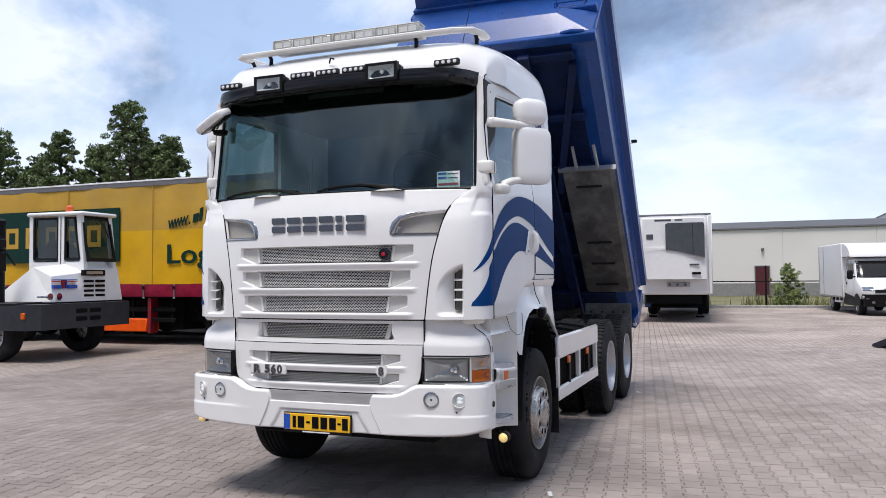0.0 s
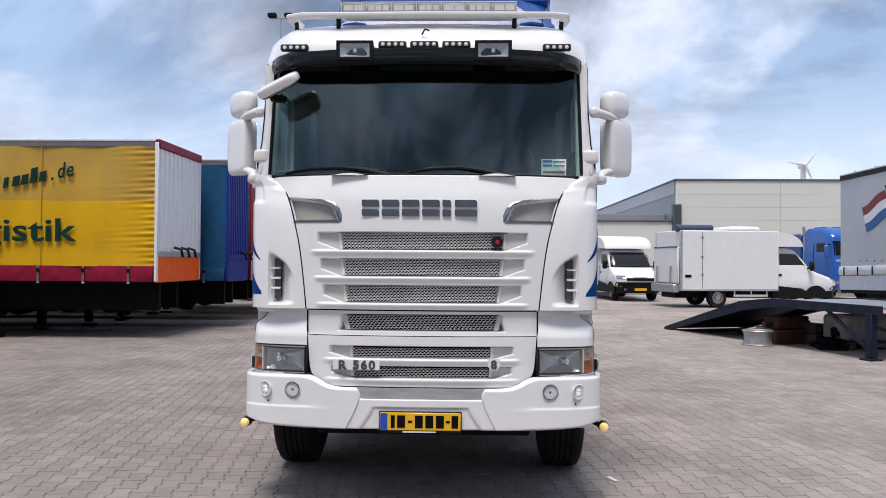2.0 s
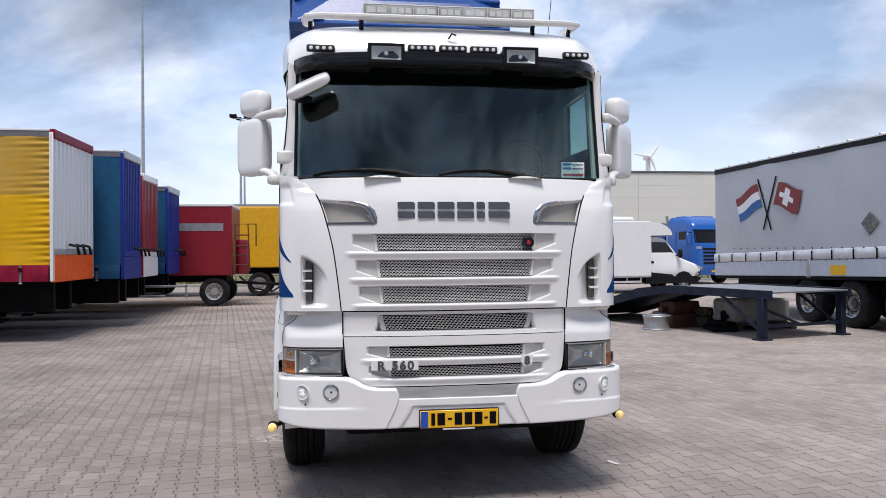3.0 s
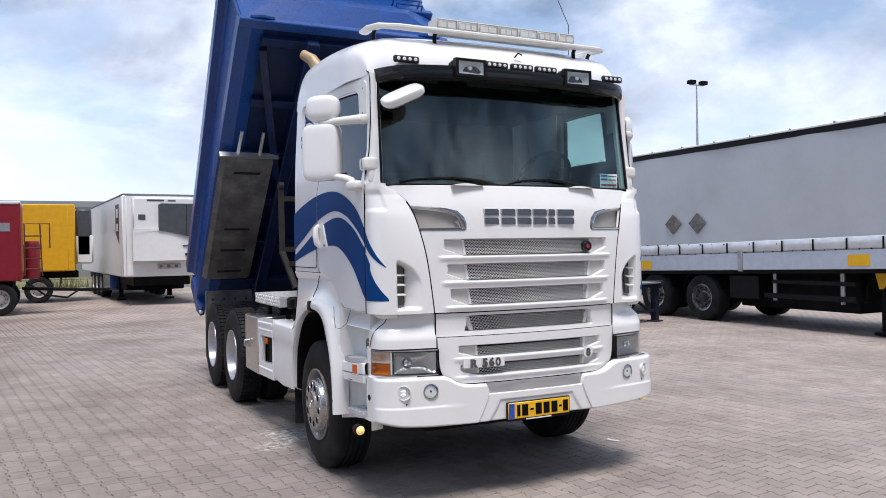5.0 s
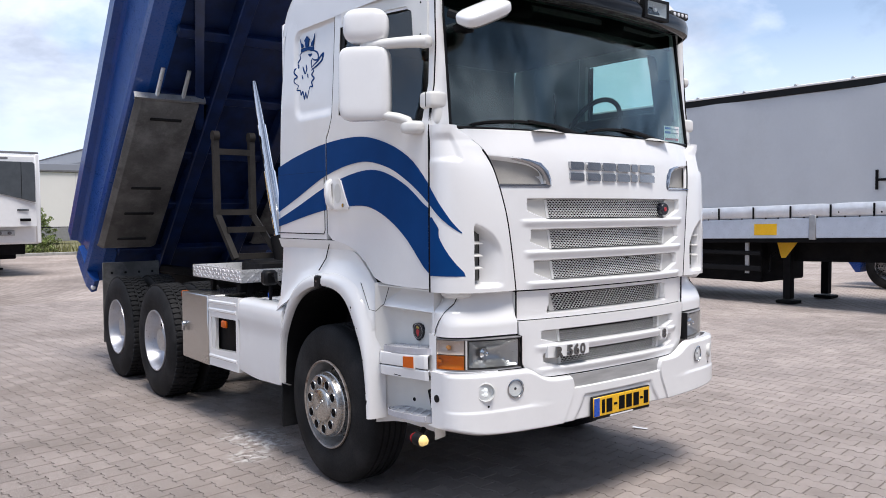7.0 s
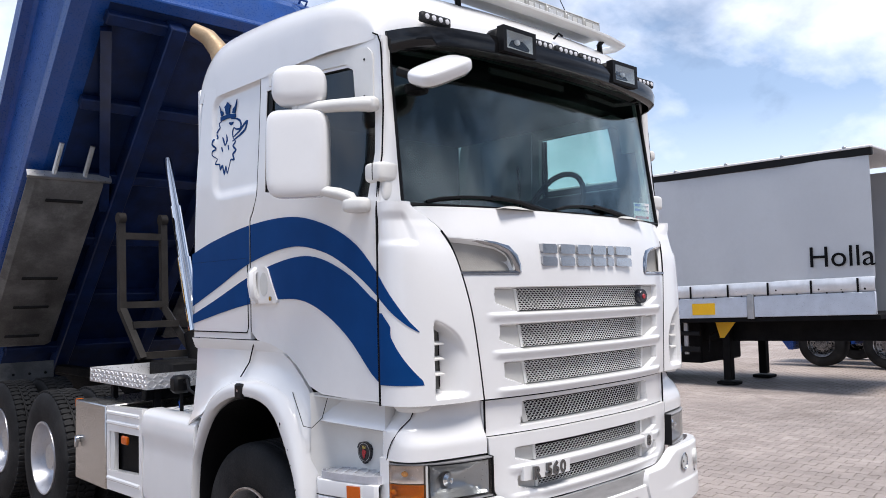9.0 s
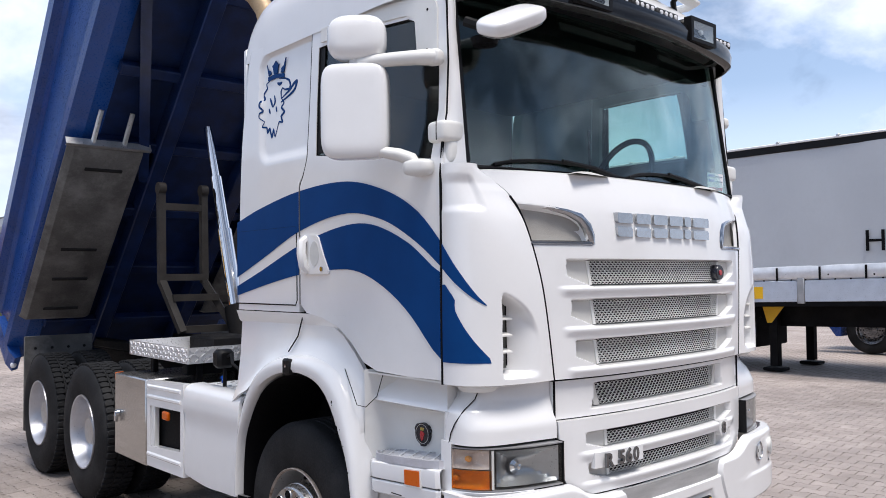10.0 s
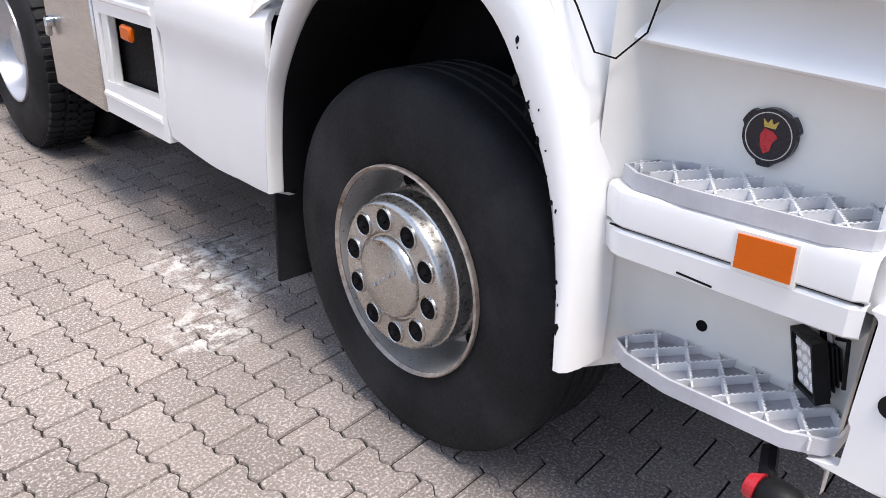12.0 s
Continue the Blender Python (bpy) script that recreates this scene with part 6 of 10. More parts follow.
    side_bar = part("step_bar", put(Geo().grid(rows)), WHITE, well, "white moulded bar under the upper step", smooth=24)
    part("step_bar_gap", put(Geo().tube([(-1.1705, v, lerp(0.884, 0.853, (v - 0.346) / 0.49)) for v in np.linspace(0.35, 0.81, 8)], 0.0022, 5)), INK, side_bar)
    part("step_bar_slot", put(Geo().box(-1.1785, -1.172, 0.585, 0.655, 0.8145, 0.8185, 0.001)), INK, side_bar)
    part("side_reflector", put(Geo().prism([(0.456, 0.879), (0.551, 0.873), (0.553, 0.932), (0.459, 0.941)], "x", -1.1885, -1.178)), AMBER, side_bar, "amber side reflector")
    part("reflector_seat", put(Geo().prism([(0.450, 0.872), (0.556, 0.866), (0.558, 0.937), (0.453, 0.946)], "x", -1.1855, -1.175)), WHITE2, side_bar)
    # shield badge: a dark roundel with three lugs, pale outline, red emblem under a gold crown
    sh = []
    for q in range(60):
        aa = q * math.pi / 30
        lug_ = max(math.cos(aa - c_) for c_ in (radians(55), radians(180), radians(305)))
        sh.append((0.605 + (0.0535 if lug_ > 0.955 else 0.0475) * math.sin(aa), 1.053 + (0.0535 if lug_ > 0.955 else 0.0475) * math.cos(aa)))
    sb = part("shield_badge", put(Geo().prism(sh, "x", -1.045, -1.030)), BADGE, well, "dark three-lobed badge with red emblem")
    part("badge_outline", put(Geo().tube([(-1.0452, 0.605 + 0.041 * math.sin(q * math.pi / 16), 1.053 + 0.041 * math.cos(q * math.pi / 16)) for q in range(33)], 0.0011, 4)), GREYPL, sb)
    part("shield_centre", put(Geo().prism([(0.605 + 0.014 * x_, 1.045 + 0.023 * y_) for x_, y_ in ((-0.5, 0.8), (0.6, 0.9), (1.0, 0.4), (0.8, -0.4), (0.2, -1.0), (-0.5, -0.7), (-0.7, 0.0), (-1.2, 0.4))], "x", -1.0465, -1.044)), REDB, sb)
    part("shield_crown", put(Geo().prism([(0.595, 1.068), (0.615, 1.068), (0.619, 1.082), (0.61, 1.075), (0.605, 1.084), (0.6, 1.075), (0.591, 1.082)], "x", -1.0465, -1.044)), GOLD, sb)
    for v, z in ((0.66, 0.65), (0.52, 0.6)):
        part("well_plug", put(Geo().lathe([(0, -0.003), (0.012, -0.002), (0.012, 0.01)], "x", (-1.032, v, z), 12)), INK, well)
    face = Vector((-0.72, 0.62, -0.2)).normalized()
    wx_ = face.cross(Vector((0, 0, 1))).normalized()
    wz_ = wx_.cross(face)
    wm = Matrix(((wx_.x, -face.x, wz_.x, -1.078), (wx_.y, -face.y, wz_.y, 0.438), (wx_.z, -face.z, wz_.z, 0.695), (0, 0, 0, 1))) @ Matrix.Rotation(radians(10), 4, "Y")
    work = part("work_lamp", put(Geo().ring([(-0.044, -0.056), (0.044, -0.056), (0.044, 0.056), (-0.044, 0.056)], [(-0.037, -0.049), (0.037, -0.049), (0.037, 0.049), (-0.037, 0.049)], "y", -0.006, 0.02).turned(wm)), BLACKP, well, "small square work lamp")
    part("work_lamp_lens", put(Geo().box(-0.037, 0.037, 0.0, 0.02, -0.049, 0.049, 0.003).turned(wm)), LAMPG, work)
    for q in range(12):
        part("lamp_diode", put(Geo().lathe([(0, -0.004), (0.006, -0.003), (0.009, 0.001)], "y", (-0.024 + (q % 3) * 0.024, 0.0, -0.034 + (q // 3) * 0.0225), 10).turned(wm)), PAPER, work)
    for q in range(4):
        part("cooling_fin", put(Geo().box(-0.04 + q * 0.004, 0.04 - q * 0.004, 0.02 + q * 0.009, 0.0245 + q * 0.009, -0.05 + q * 0.006, 0.05 - q * 0.006, 0.002).turned(wm)), BLACKP, work)
    part("lamp_core", put(Geo().box(-0.022, 0.022, 0.018, 0.055, -0.03, 0.03, 0.004).turned(wm)), BLACKP, work)
    part("lamp_bracket", put(Geo().box(-0.012, 0.012, 0.03, 0.045, 0.03, 0.085, 0.003).turned(wm)), CHROMED, work)
    part("lamp_cable", put(Geo().tube([(-1.05, 0.41, 0.75), (-1.07, 0.385, 0.765), (-1.10, 0.37, 0.74), (-1.11, 0.36, 0.70)], 0.004, 5)), BLACKP, work)
    # marker lamp on a stalk under the steps
    stalk = part("corner_marker", put(Geo().tube([(-1.13, 0.44, 0.54), (-1.17, 0.42, 0.52), (-1.2, 0.39, 0.515)], 0.016, 7)), BLACKP, truck, "corner marker lamp on a rubber stalk")
    part("marker_body", put(Geo().lathe([(0.024, -0.035), (0.034, -0.02), (0.036, 0.02), (0.026, 0.035)], "y", (-1.212, 0.375, 0.512), 16)), BLACKP, stalk)
    part("marker_front_lens", put(Geo().lathe([(0, -0.028), (0.02, -0.022), (0.031, 0.0)], "y", (-1.212, 0.338, 0.512), 16)), LEDY, stalk, "lit warm front lens")
    part("marker_rear_lens", put(Geo().lathe([(0.031, 0.0), (0.02, 0.022), (0, 0.028)], "y", (-1.212, 0.411, 0.512), 16)), REDB, stalk, "red rear lens")
    part("mud_flap", put(Geo().box(-1.20, -0.86, 1.99, 2.005, 0.24, 0.62, 0.004)), RUBBER, truck, "black rubber mud flap")


# ---- wheels ----
def tyre_geo(R, w, rim_r, lug):
    """A tyre round the x axis, outer face at x = 0 and going inwards to +w."""
    prof = [(rim_r, 0.018), (rim_r + 0.03, 0.008), (rim_r + 0.10, -0.004), (R - 0.10, 0.0), (R - 0.045, 0.012), (R - 0.012, 0.03), (R - 0.002, 0.05)]
    n_g = 5
    for i in range(n_g):
        a = 0.05 + (w - 0.10) * (i + 0.5) / n_g
        prof += [(R, a - 0.016), (R - 0.012, a - 0.012), (R - 0.012, a - 0.004), (R, a)] if i else [(R, a)]
    prof += [(R - 0.002, w - 0.05), (R - 0.012, w - 0.03), (R - 0.10, w), (rim_r, w - 0.018)]
    g = Geo().lathe(prof, "x", n=72, cap=False)
    if lug:
        for i in range(60):
            a = 2 * math.pi * i / 60
            for x0, x1, sh in ((0.03, 0.10, 0.0), (w - 0.10, w - 0.03, 0.5), (0.115, 0.165, 0.3), (0.18, w - 0.115, 0.8)):
                aa = a + sh * 2 * math.pi / 60
                m = Euler((aa, 0, 0)).to_matrix().to_4x4()
                g.box(x0, x1, -0.019, 0.019, R - 0.02, R + 0.008, 0.004, m)
    return g


def front_wheel(R=0.507):
    tyre = part("wheel", tyre_geo(R, 0.315, 0.267, False), RUBBER, None, "worn front tyre on a bolted hub")
    rim = part("rim", Geo().lathe([(0.270, 0.006), (0.264, 0.03), (0.256, 0.08), (0.248, 0.125), (0.236, 0.148), (0.205, 0.15), (0.20, 0.09)], "x", n=64, cap=False), RIMM, tyre, "silver-painted rim with rusty lip")
    part("rim_lip", Geo().lathe([(0.267, 0.03), (0.282, 0.010), (0.282, -0.002), (0.278, -0.006), (0.270, 0.004)], "x", n=64, cap=False), RUST, rim, "rusty worn rim lip")
    for i in range(10):
        a = 2 * math.pi * (i + 0.5) / 10
        part("vent_hole", Geo().lathe([(0, -0.001), (0.019, -0.001), (0.021, 0.002), (0.021, 0.01)], "x", (0, 0, 0), 14).turned(Matrix.Translation((0.136, 0.229 * math.cos(a), 0.229 * math.sin(a))) @ Euler((0, 0, 0)).to_matrix().to_4x4()), INK, rim)
    hub = part("hub_cover", Geo().lathe([(0.212, 0.15), (0.211, 0.075), (0.204, 0.068), (0.2035, 0.03), (0.207, 0.026), (0.207, 0.016), (0.202, 0.012), (0.203, 0.012), (0.198, 0.002), (0.197, -0.018), (0.19, -0.028), (0.182, -0.031), (0.124, -0.031), (0.118, -0.034), (0.114, -0.027), (0.109, -0.027), (0.105, -0.042), (0.097, -0.048), (0, -0.054)], "x", n=64, cap=False), HUB, tyre, "stainless hub cover")
    for i in range(10):
        a = 2 * math.pi * (i + 0.25) / 10
        c = (-0.031, 0.152 * math.cos(a), 0.152 * math.sin(a))
        part("nut_ring", Geo().lathe([(0.0335, 0.001), (0.032, -0.004), (0.029, -0.0055), (0.0265, -0.003)], "x", c, 18, cap=False), HUB, hub)
        part("nut_cup", Geo().lathe([(0.028, 0.0), (0.0265, -0.004), (0.024, -0.002), (0.0235, -0.0008), (0, -0.0008)], "x", c, 16, cap=False), INK, hub)
        part("wheel_nut", Geo().lathe([(0, -0.012), (0.009, -0.010), (0.010, -0.002), (0.016, 0.0), (0.0165, 0.012)], "x", c, 6), DARK, hub)
    for i, dz in enumerate((-0.05, -0.025, 0.0, 0.025, 0.05)):
        part("cap_mark", Geo().box(-0.0555, -0.045, dz - 0.008, dz + 0.006, -0.006, 0.006, 0.001).turned(Matrix.Rotation(radians(-40), 4, "X")), CHROMED, hub)
    return tyre


def rear_wheel(R=0.53):
    tyre = part("dual_wheel", tyre_geo(R, 0.28, 0.28, True), RUBBER, None, "block-tread drive tyre on a deep white rim")
    part("rim", Geo().lathe([(0.282, 0.03), (0.291, 0.014), (0.289, 0.004), (0.279, 0.006), (0.271, 0.03), (0.258, 0.08), (0.245, 0.13), (0.225, 0.155), (0.16, 0.16), (0.15, 0.15)], "x", n=56, cap=False), RIMW, tyre, "deep-dished pale rim")
    part("hub", Geo().lathe([(0.16, 0.165), (0.155, 0.12), (0.12, 0.10), (0.10, 0.06), (0, 0.055)], "x", n=28, cap=False), RIMM, tyre)
    for i in range(10):
        a = 2 * math.pi * i / 10
        part("wheel_nut", Geo().lathe([(0, 0.0), (0.014, 0.0), (0.016, 0.03)], "x", (0.125, 0.20 * math.cos(a), 0.20 * math.sin(a)), 6), DARK, tyre)
    part("inner_tyre", tyre_geo(R, 0.28, 0.2, True).turned(pose(0.32, 0, 0)), RUBBER, tyre)
    return tyre


fw = front_wheel()
fw.parent = truck
fw.matrix_basis = pose(-1.185, 1.412, 0.506)
c = copy_thing(fw, pose(1.185, 1.412, 0.506, 0, 0, 180))
rw = rear_wheel()
rw.parent = truck
rw.matrix_basis = pose(-1.225, 4.60, 0.535)
for m in (pose(-1.225, 5.83, 0.535, 40), pose(1.225, 4.60, 0.535, 0, 0, 180), pose(1.225, 5.83, 0.535, 25, 0, 180)):
    copy_thing(rw, m)
for v in (1.385, 4.60, 5.83):
    part("axle", Geo().tube([(-1.0, v, 0.53), (-0.4, v, 0.5), (0.4, v, 0.5), (1.0, v, 0.53)], 0.08, 10), DARK, truck)
for v in (4.6, 5.83):
    part("differential", Geo().lathe([(0.08, -0.25), (0.2, -0.12), (0.22, 0.0), (0.2, 0.12), (0.08, 0.25)], "x", (0, v, 0.5), 20), DARK, truck)

# ---- chassis ----
for s in (-1, 1):
    part("chassis_rail", Geo().prism([(0.38, 0.76), (0.46, 0.76), (0.46, 0.775), (0.395, 0.775), (0.395, 1.025), (0.46, 1.025), (0.46, 1.04), (0.38, 1.04)], "y", 0.45, 7.0) if s > 0 else
         Geo().prism([(0.38, 0.76), (0.46, 0.76), (0.46, 0.775), (0.395, 0.775), (0.395, 1.025), (0.46, 1.025), (0.46, 1.04), (0.38, 1.04)], "y", 0.45, 7.0).mirrored(), DARK, truck)
    part("spring_pack", Geo().tube([(s * 0.45, 0.6, 0.72), (s * 0.45, 1.0, 0.62), (s * 0.45, 1.385, 0.59), (s * 0.45, 1.8, 0.62), (s * 0.45, 2.2, 0.72)], 0.04, 6), DARK, truck)
    part("subframe_rail", Geo().box(s * 0.42 - 0.05, s * 0.42 + 0.05, 2.6, 7.1, 1.045, 1.13, 0.01), DARK, truck)
for v in (0.6, 2.3, 3.4, 4.2, 5.2, 6.4, 6.95):
    part("cross_member", Geo().box(-0.39, 0.39, v - 0.05, v + 0.05, 0.80, 0.98, 0.01), DARK, truck)
# tray, gearbox, cradle and inner guards, added to darken beneath the truck
part("engine_undertray", Geo().box(-0.72, 0.72, 0.36, 2.6, 0.44, 0.50, 0.015), DARK, truck)
part("gearbox", Geo().lathe([(0.1, -0.9), (0.3, -0.85), (0.36, -0.3), (0.3, 0.5), (0.12, 0.9)], "y", (0, 3.0, 0.72), 18), DARK, truck)
part("air_tank_cradle", Geo().box(-1.0, 1.0, 2.1, 3.9, 0.42, 0.5, 0.02), DARK, truck)
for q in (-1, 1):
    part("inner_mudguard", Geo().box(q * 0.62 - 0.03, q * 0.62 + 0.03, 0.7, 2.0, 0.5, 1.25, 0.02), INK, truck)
part("engine_block", Geo().box(-0.42, 0.42, 0.45, 2.0, 0.55, 1.25, 0.05), DARK, truck)
part("radiator", Geo().box(-0.72, 0.72, 0.20, 0.30, 0.62, 1.9, 0.02), INK, truck)
# added beam that keeps light from under the bumper
part("front_under_beam", Geo().box(-0.78, 0.78, 0.22, 0.40, 0.50, 0.6, 0.03), DARK, truck)

# right flank: skirt, framed panel, stainless locker
sk = []
for v in np.linspace(1.985, 2.70, 14):
    low = curve([(1.98, 0.53), (2.03, 0.508), (2.2, 0.50), (2.4, 0.492), (2.7, 0.515)], v)
    sk.append([(-1.10, v, 1.088), (-1.155, v, 1.086), (-1.185, v, 1.072), (-1.2, v, 1.045), (-1.208, v, 0.98), (-1.207, v, 0.93), (-1.196, v, 0.905), (-1.194, v, 0.82), (-1.205, v, lerp(low, 0.82, 0.3)), (-1.195, v, low + 0.02), (-1.15, v, low)])
part("side_skirt", Geo().grid(sk, thick=(0.02, 0, 0)), WHITE, truck, "white moulded side skirt behind the front wheel", smooth=50)
part("skirt_top_plate", Geo().box(-1.16, -0.5, 1.99, 2.70, 1.06, 1.078, 0.004), WHITE2, truck)
ribs = Geo()
for i in range(9):
    for j in range(7):
        ribs.tube([(-1.10 + 0.09 * j - 0.02, 2.04 + i * 0.07, 1.079), (-1.10 + 0.09 * j + 0.02, 2.04 + i * 0.07 + 0.03, 1.079)], 0.005, 4)
part("plate_studs", ribs, ALU, truck, smooth=0)
frame_ = part("side_frame", Geo().ring([(2.705, 0.51), (3.285, 0.495), (3.285, 1.06), (2.705, 1.085)], [(2.75, 0.66), (3.24, 0.63), (3.24, 0.895), (2.75, 0.91)], "x", -1.205, -1.16), WHITE, truck, "white frame panel with dark opening")
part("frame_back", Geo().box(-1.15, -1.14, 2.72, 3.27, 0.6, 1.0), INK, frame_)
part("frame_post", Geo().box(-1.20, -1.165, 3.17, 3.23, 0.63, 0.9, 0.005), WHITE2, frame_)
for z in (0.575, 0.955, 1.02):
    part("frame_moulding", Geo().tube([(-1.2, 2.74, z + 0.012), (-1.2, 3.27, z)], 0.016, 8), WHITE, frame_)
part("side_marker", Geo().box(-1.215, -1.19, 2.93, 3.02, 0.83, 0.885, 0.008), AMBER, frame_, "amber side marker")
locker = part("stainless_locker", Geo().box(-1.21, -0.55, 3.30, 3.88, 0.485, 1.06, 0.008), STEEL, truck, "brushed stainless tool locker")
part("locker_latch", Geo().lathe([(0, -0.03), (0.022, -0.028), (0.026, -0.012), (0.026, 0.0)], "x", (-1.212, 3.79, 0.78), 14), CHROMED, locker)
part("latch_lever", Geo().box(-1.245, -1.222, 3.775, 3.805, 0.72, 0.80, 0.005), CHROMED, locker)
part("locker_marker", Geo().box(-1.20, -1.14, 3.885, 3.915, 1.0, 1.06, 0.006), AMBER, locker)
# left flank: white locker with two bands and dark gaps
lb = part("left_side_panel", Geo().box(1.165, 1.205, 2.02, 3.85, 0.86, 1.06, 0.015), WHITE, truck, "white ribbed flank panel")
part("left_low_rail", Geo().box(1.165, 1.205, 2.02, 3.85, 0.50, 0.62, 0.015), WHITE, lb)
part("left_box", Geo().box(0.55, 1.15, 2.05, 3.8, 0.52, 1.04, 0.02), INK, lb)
for v in (2.04, 2.48, 2.92, 3.36, 3.8):
    part("left_post", Geo().box(1.16, 1.2, v - 0.03, v + 0.03, 0.6, 0.88, 0.006), WHITE2 if v not in (2.48, 3.36) else BLACKP, lb)
for v in (2.35, 3.2):
    part("left_marker", Geo().box(1.195, 1.215, v, v + 0.09, 0.8, 0.86, 0.006), AMBER, lb)
for v in (2.2, 2.75, 3.3):
    part("top_strap", Geo().tube([(0.6, v, 1.05), (0.9, v + 0.05, 1.10), (1.18, v, 1.07)], 0.018, 6), BLACKP, lb)

# chequer-plate tray over the chassis, with hoses
tray = part("chequer_tray", Geo().ring([(-1.08, 2.92), (-0.3, 2.92), (-0.3, 3.95), (-1.08, 3.95)], [(-1.073, 2.927), (-0.307, 2.927), (-0.307, 3.943), (-1.073, 3.943)], "z", 1.18, 1.285), CHEQ, truck, "aluminium chequer-plate tray behind the cab")
part("tray_floor", Geo().box(-1.074, -0.306, 2.926, 3.944, 1.182, 1.19), CHEQ, tray)
stud = Geo()
for j in range(3):
    for i in range(24):
        sg = 1 if (i + j) % 2 else -1
        stud.tube([(-1.0815, 2.95 + i * 0.042 - 0.012, 1.2 + j * 0.032 - sg * 0.010), (-1.0815, 2.95 + i * 0.042 + 0.012, 1.2 + j * 0.032 + sg * 0.010)], 0.0052, 4)
    for i in range(18):
        sg = 1 if (i + j) % 2 else -1
        stud.tube([(-1.06 + i * 0.042 - 0.012, 2.9185, 1.2 + j * 0.032 - sg * 0.010), (-1.06 + i * 0.042 + 0.012, 2.9185, 1.2 + j * 0.032 + sg * 0.010)], 0.0052, 4)
for i in range(24):
    for j in range(18):
        sg = 1 if (i + j) % 2 else -1
        stud.tube([(-1.06 + j * 0.042 - 0.012, 2.95 + i * 0.042 - sg * 0.01, 1.1915), (-1.06 + j * 0.042 + 0.012, 2.95 + i * 0.042 + sg * 0.01, 1.1915)], 0.0035, 4)
tagged(part("tray_pattern", stud, CHEQ, tray, smooth=0), kind="stuff")
for v in (2.96, 3.7):
    part("tray_bracket", Geo().box(-1.0, -0.96, v, v + 0.05, 1.05, 1.185, 0.004), DARK, tray)
part("tray_bearer", Geo().box(-1.06, -0.3, 2.98, 3.06, 1.1, 1.18, 0.008), DARK, tray)
part("frame_work_lamp", Geo().box(-1.14, -1.03, 2.36, 2.45, 1.20, 1.31, 0.02), BLACKP, truck)
part("lamp_cable", Geo().tube([(-1.08, 2.36, 1.27), (-1.1, 2.28, 1.29), (-1.12, 2.22, 1.24), (-1.1, 2.15, 1.2)], 0.009, 6), BLACKP, truck)
part("lamp_post", Geo().tube([(-1.08, 2.4, 1.07), (-1.08, 2.4, 1.21)], 0.012, 6), DARK, truck)
part("hose_bundle", Geo().tube([(-0.9, 2.05, 1.32), (-0.95, 2.2, 1.25), (-0.9, 2.35, 1.16), (-0.6, 2.5, 1.12), (-0.3, 3.0, 1.1)], 0.025, 7), BLACKP, truck)
part("hose_bundle", Geo().tube([(-0.5, 2.1, 1.5), (-0.5, 2.3, 1.25), (-0.4, 2.6, 1.12), (-0.35, 3.3, 1.12)], 0.02, 7), BLACKP, truck)
part("air_valve", Geo().box(-1.0, -0.86, 2.12, 2.26, 1.22, 1.32, 0.02), BLACKP, truck)
part("blue_coupling", Geo().tube([(-0.98, 2.62, 1.085), (-0.94, 2.70, 1.10), (-0.9, 2.8, 1.09)], 0.014, 6), PLBLUE, truck)
# exhaust stack behind the cab
part("exhaust_pipe", Geo().tube([(-0.80, 2.33, 1.3), (-0.80, 2.33, 2.9), (-0.80, 2.33, 3.2), (-0.805, 2.335, 3.32), (-0.83, 2.36, 3.42), (-0.87, 2.42, 3.51), (-0.93, 2.5, 3.57)], [0.085, 0.085, 0.075, 0.07, 0.064, 0.056, 0.045], 14), BEIGE, truck, "tan curved exhaust stack")

# ---- raised dump body: hinged at the rear, floor leaning back ----
HINGE, TILT_A = (6.95, 1.0), radians(45.5)
FL, FH = 4.47, 1.27   # floor length and body height


def bd(u, a, h):
    """Body place: a metres up the floor from the hinge, h metres above the floor."""
    return (u, HINGE[0] - a * math.cos(TILT_A) + h * math.sin(TILT_A), HINGE[1] + a * math.sin(TILT_A) + h * math.cos(TILT_A))


def bbox_(u0, u1, a0, a1, h0, h1, ch=0.0):
    g = Geo().box(u0, u1, a0, a1, h0, h1, ch)
    g.v = [bd(*p) for p in g.v]
    return g


def body_top(a):
    """Height of the side's top rail: it falls towards the tail."""
    return 0.83 + 0.08 * a


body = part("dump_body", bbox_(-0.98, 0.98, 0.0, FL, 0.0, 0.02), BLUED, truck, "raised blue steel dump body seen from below")
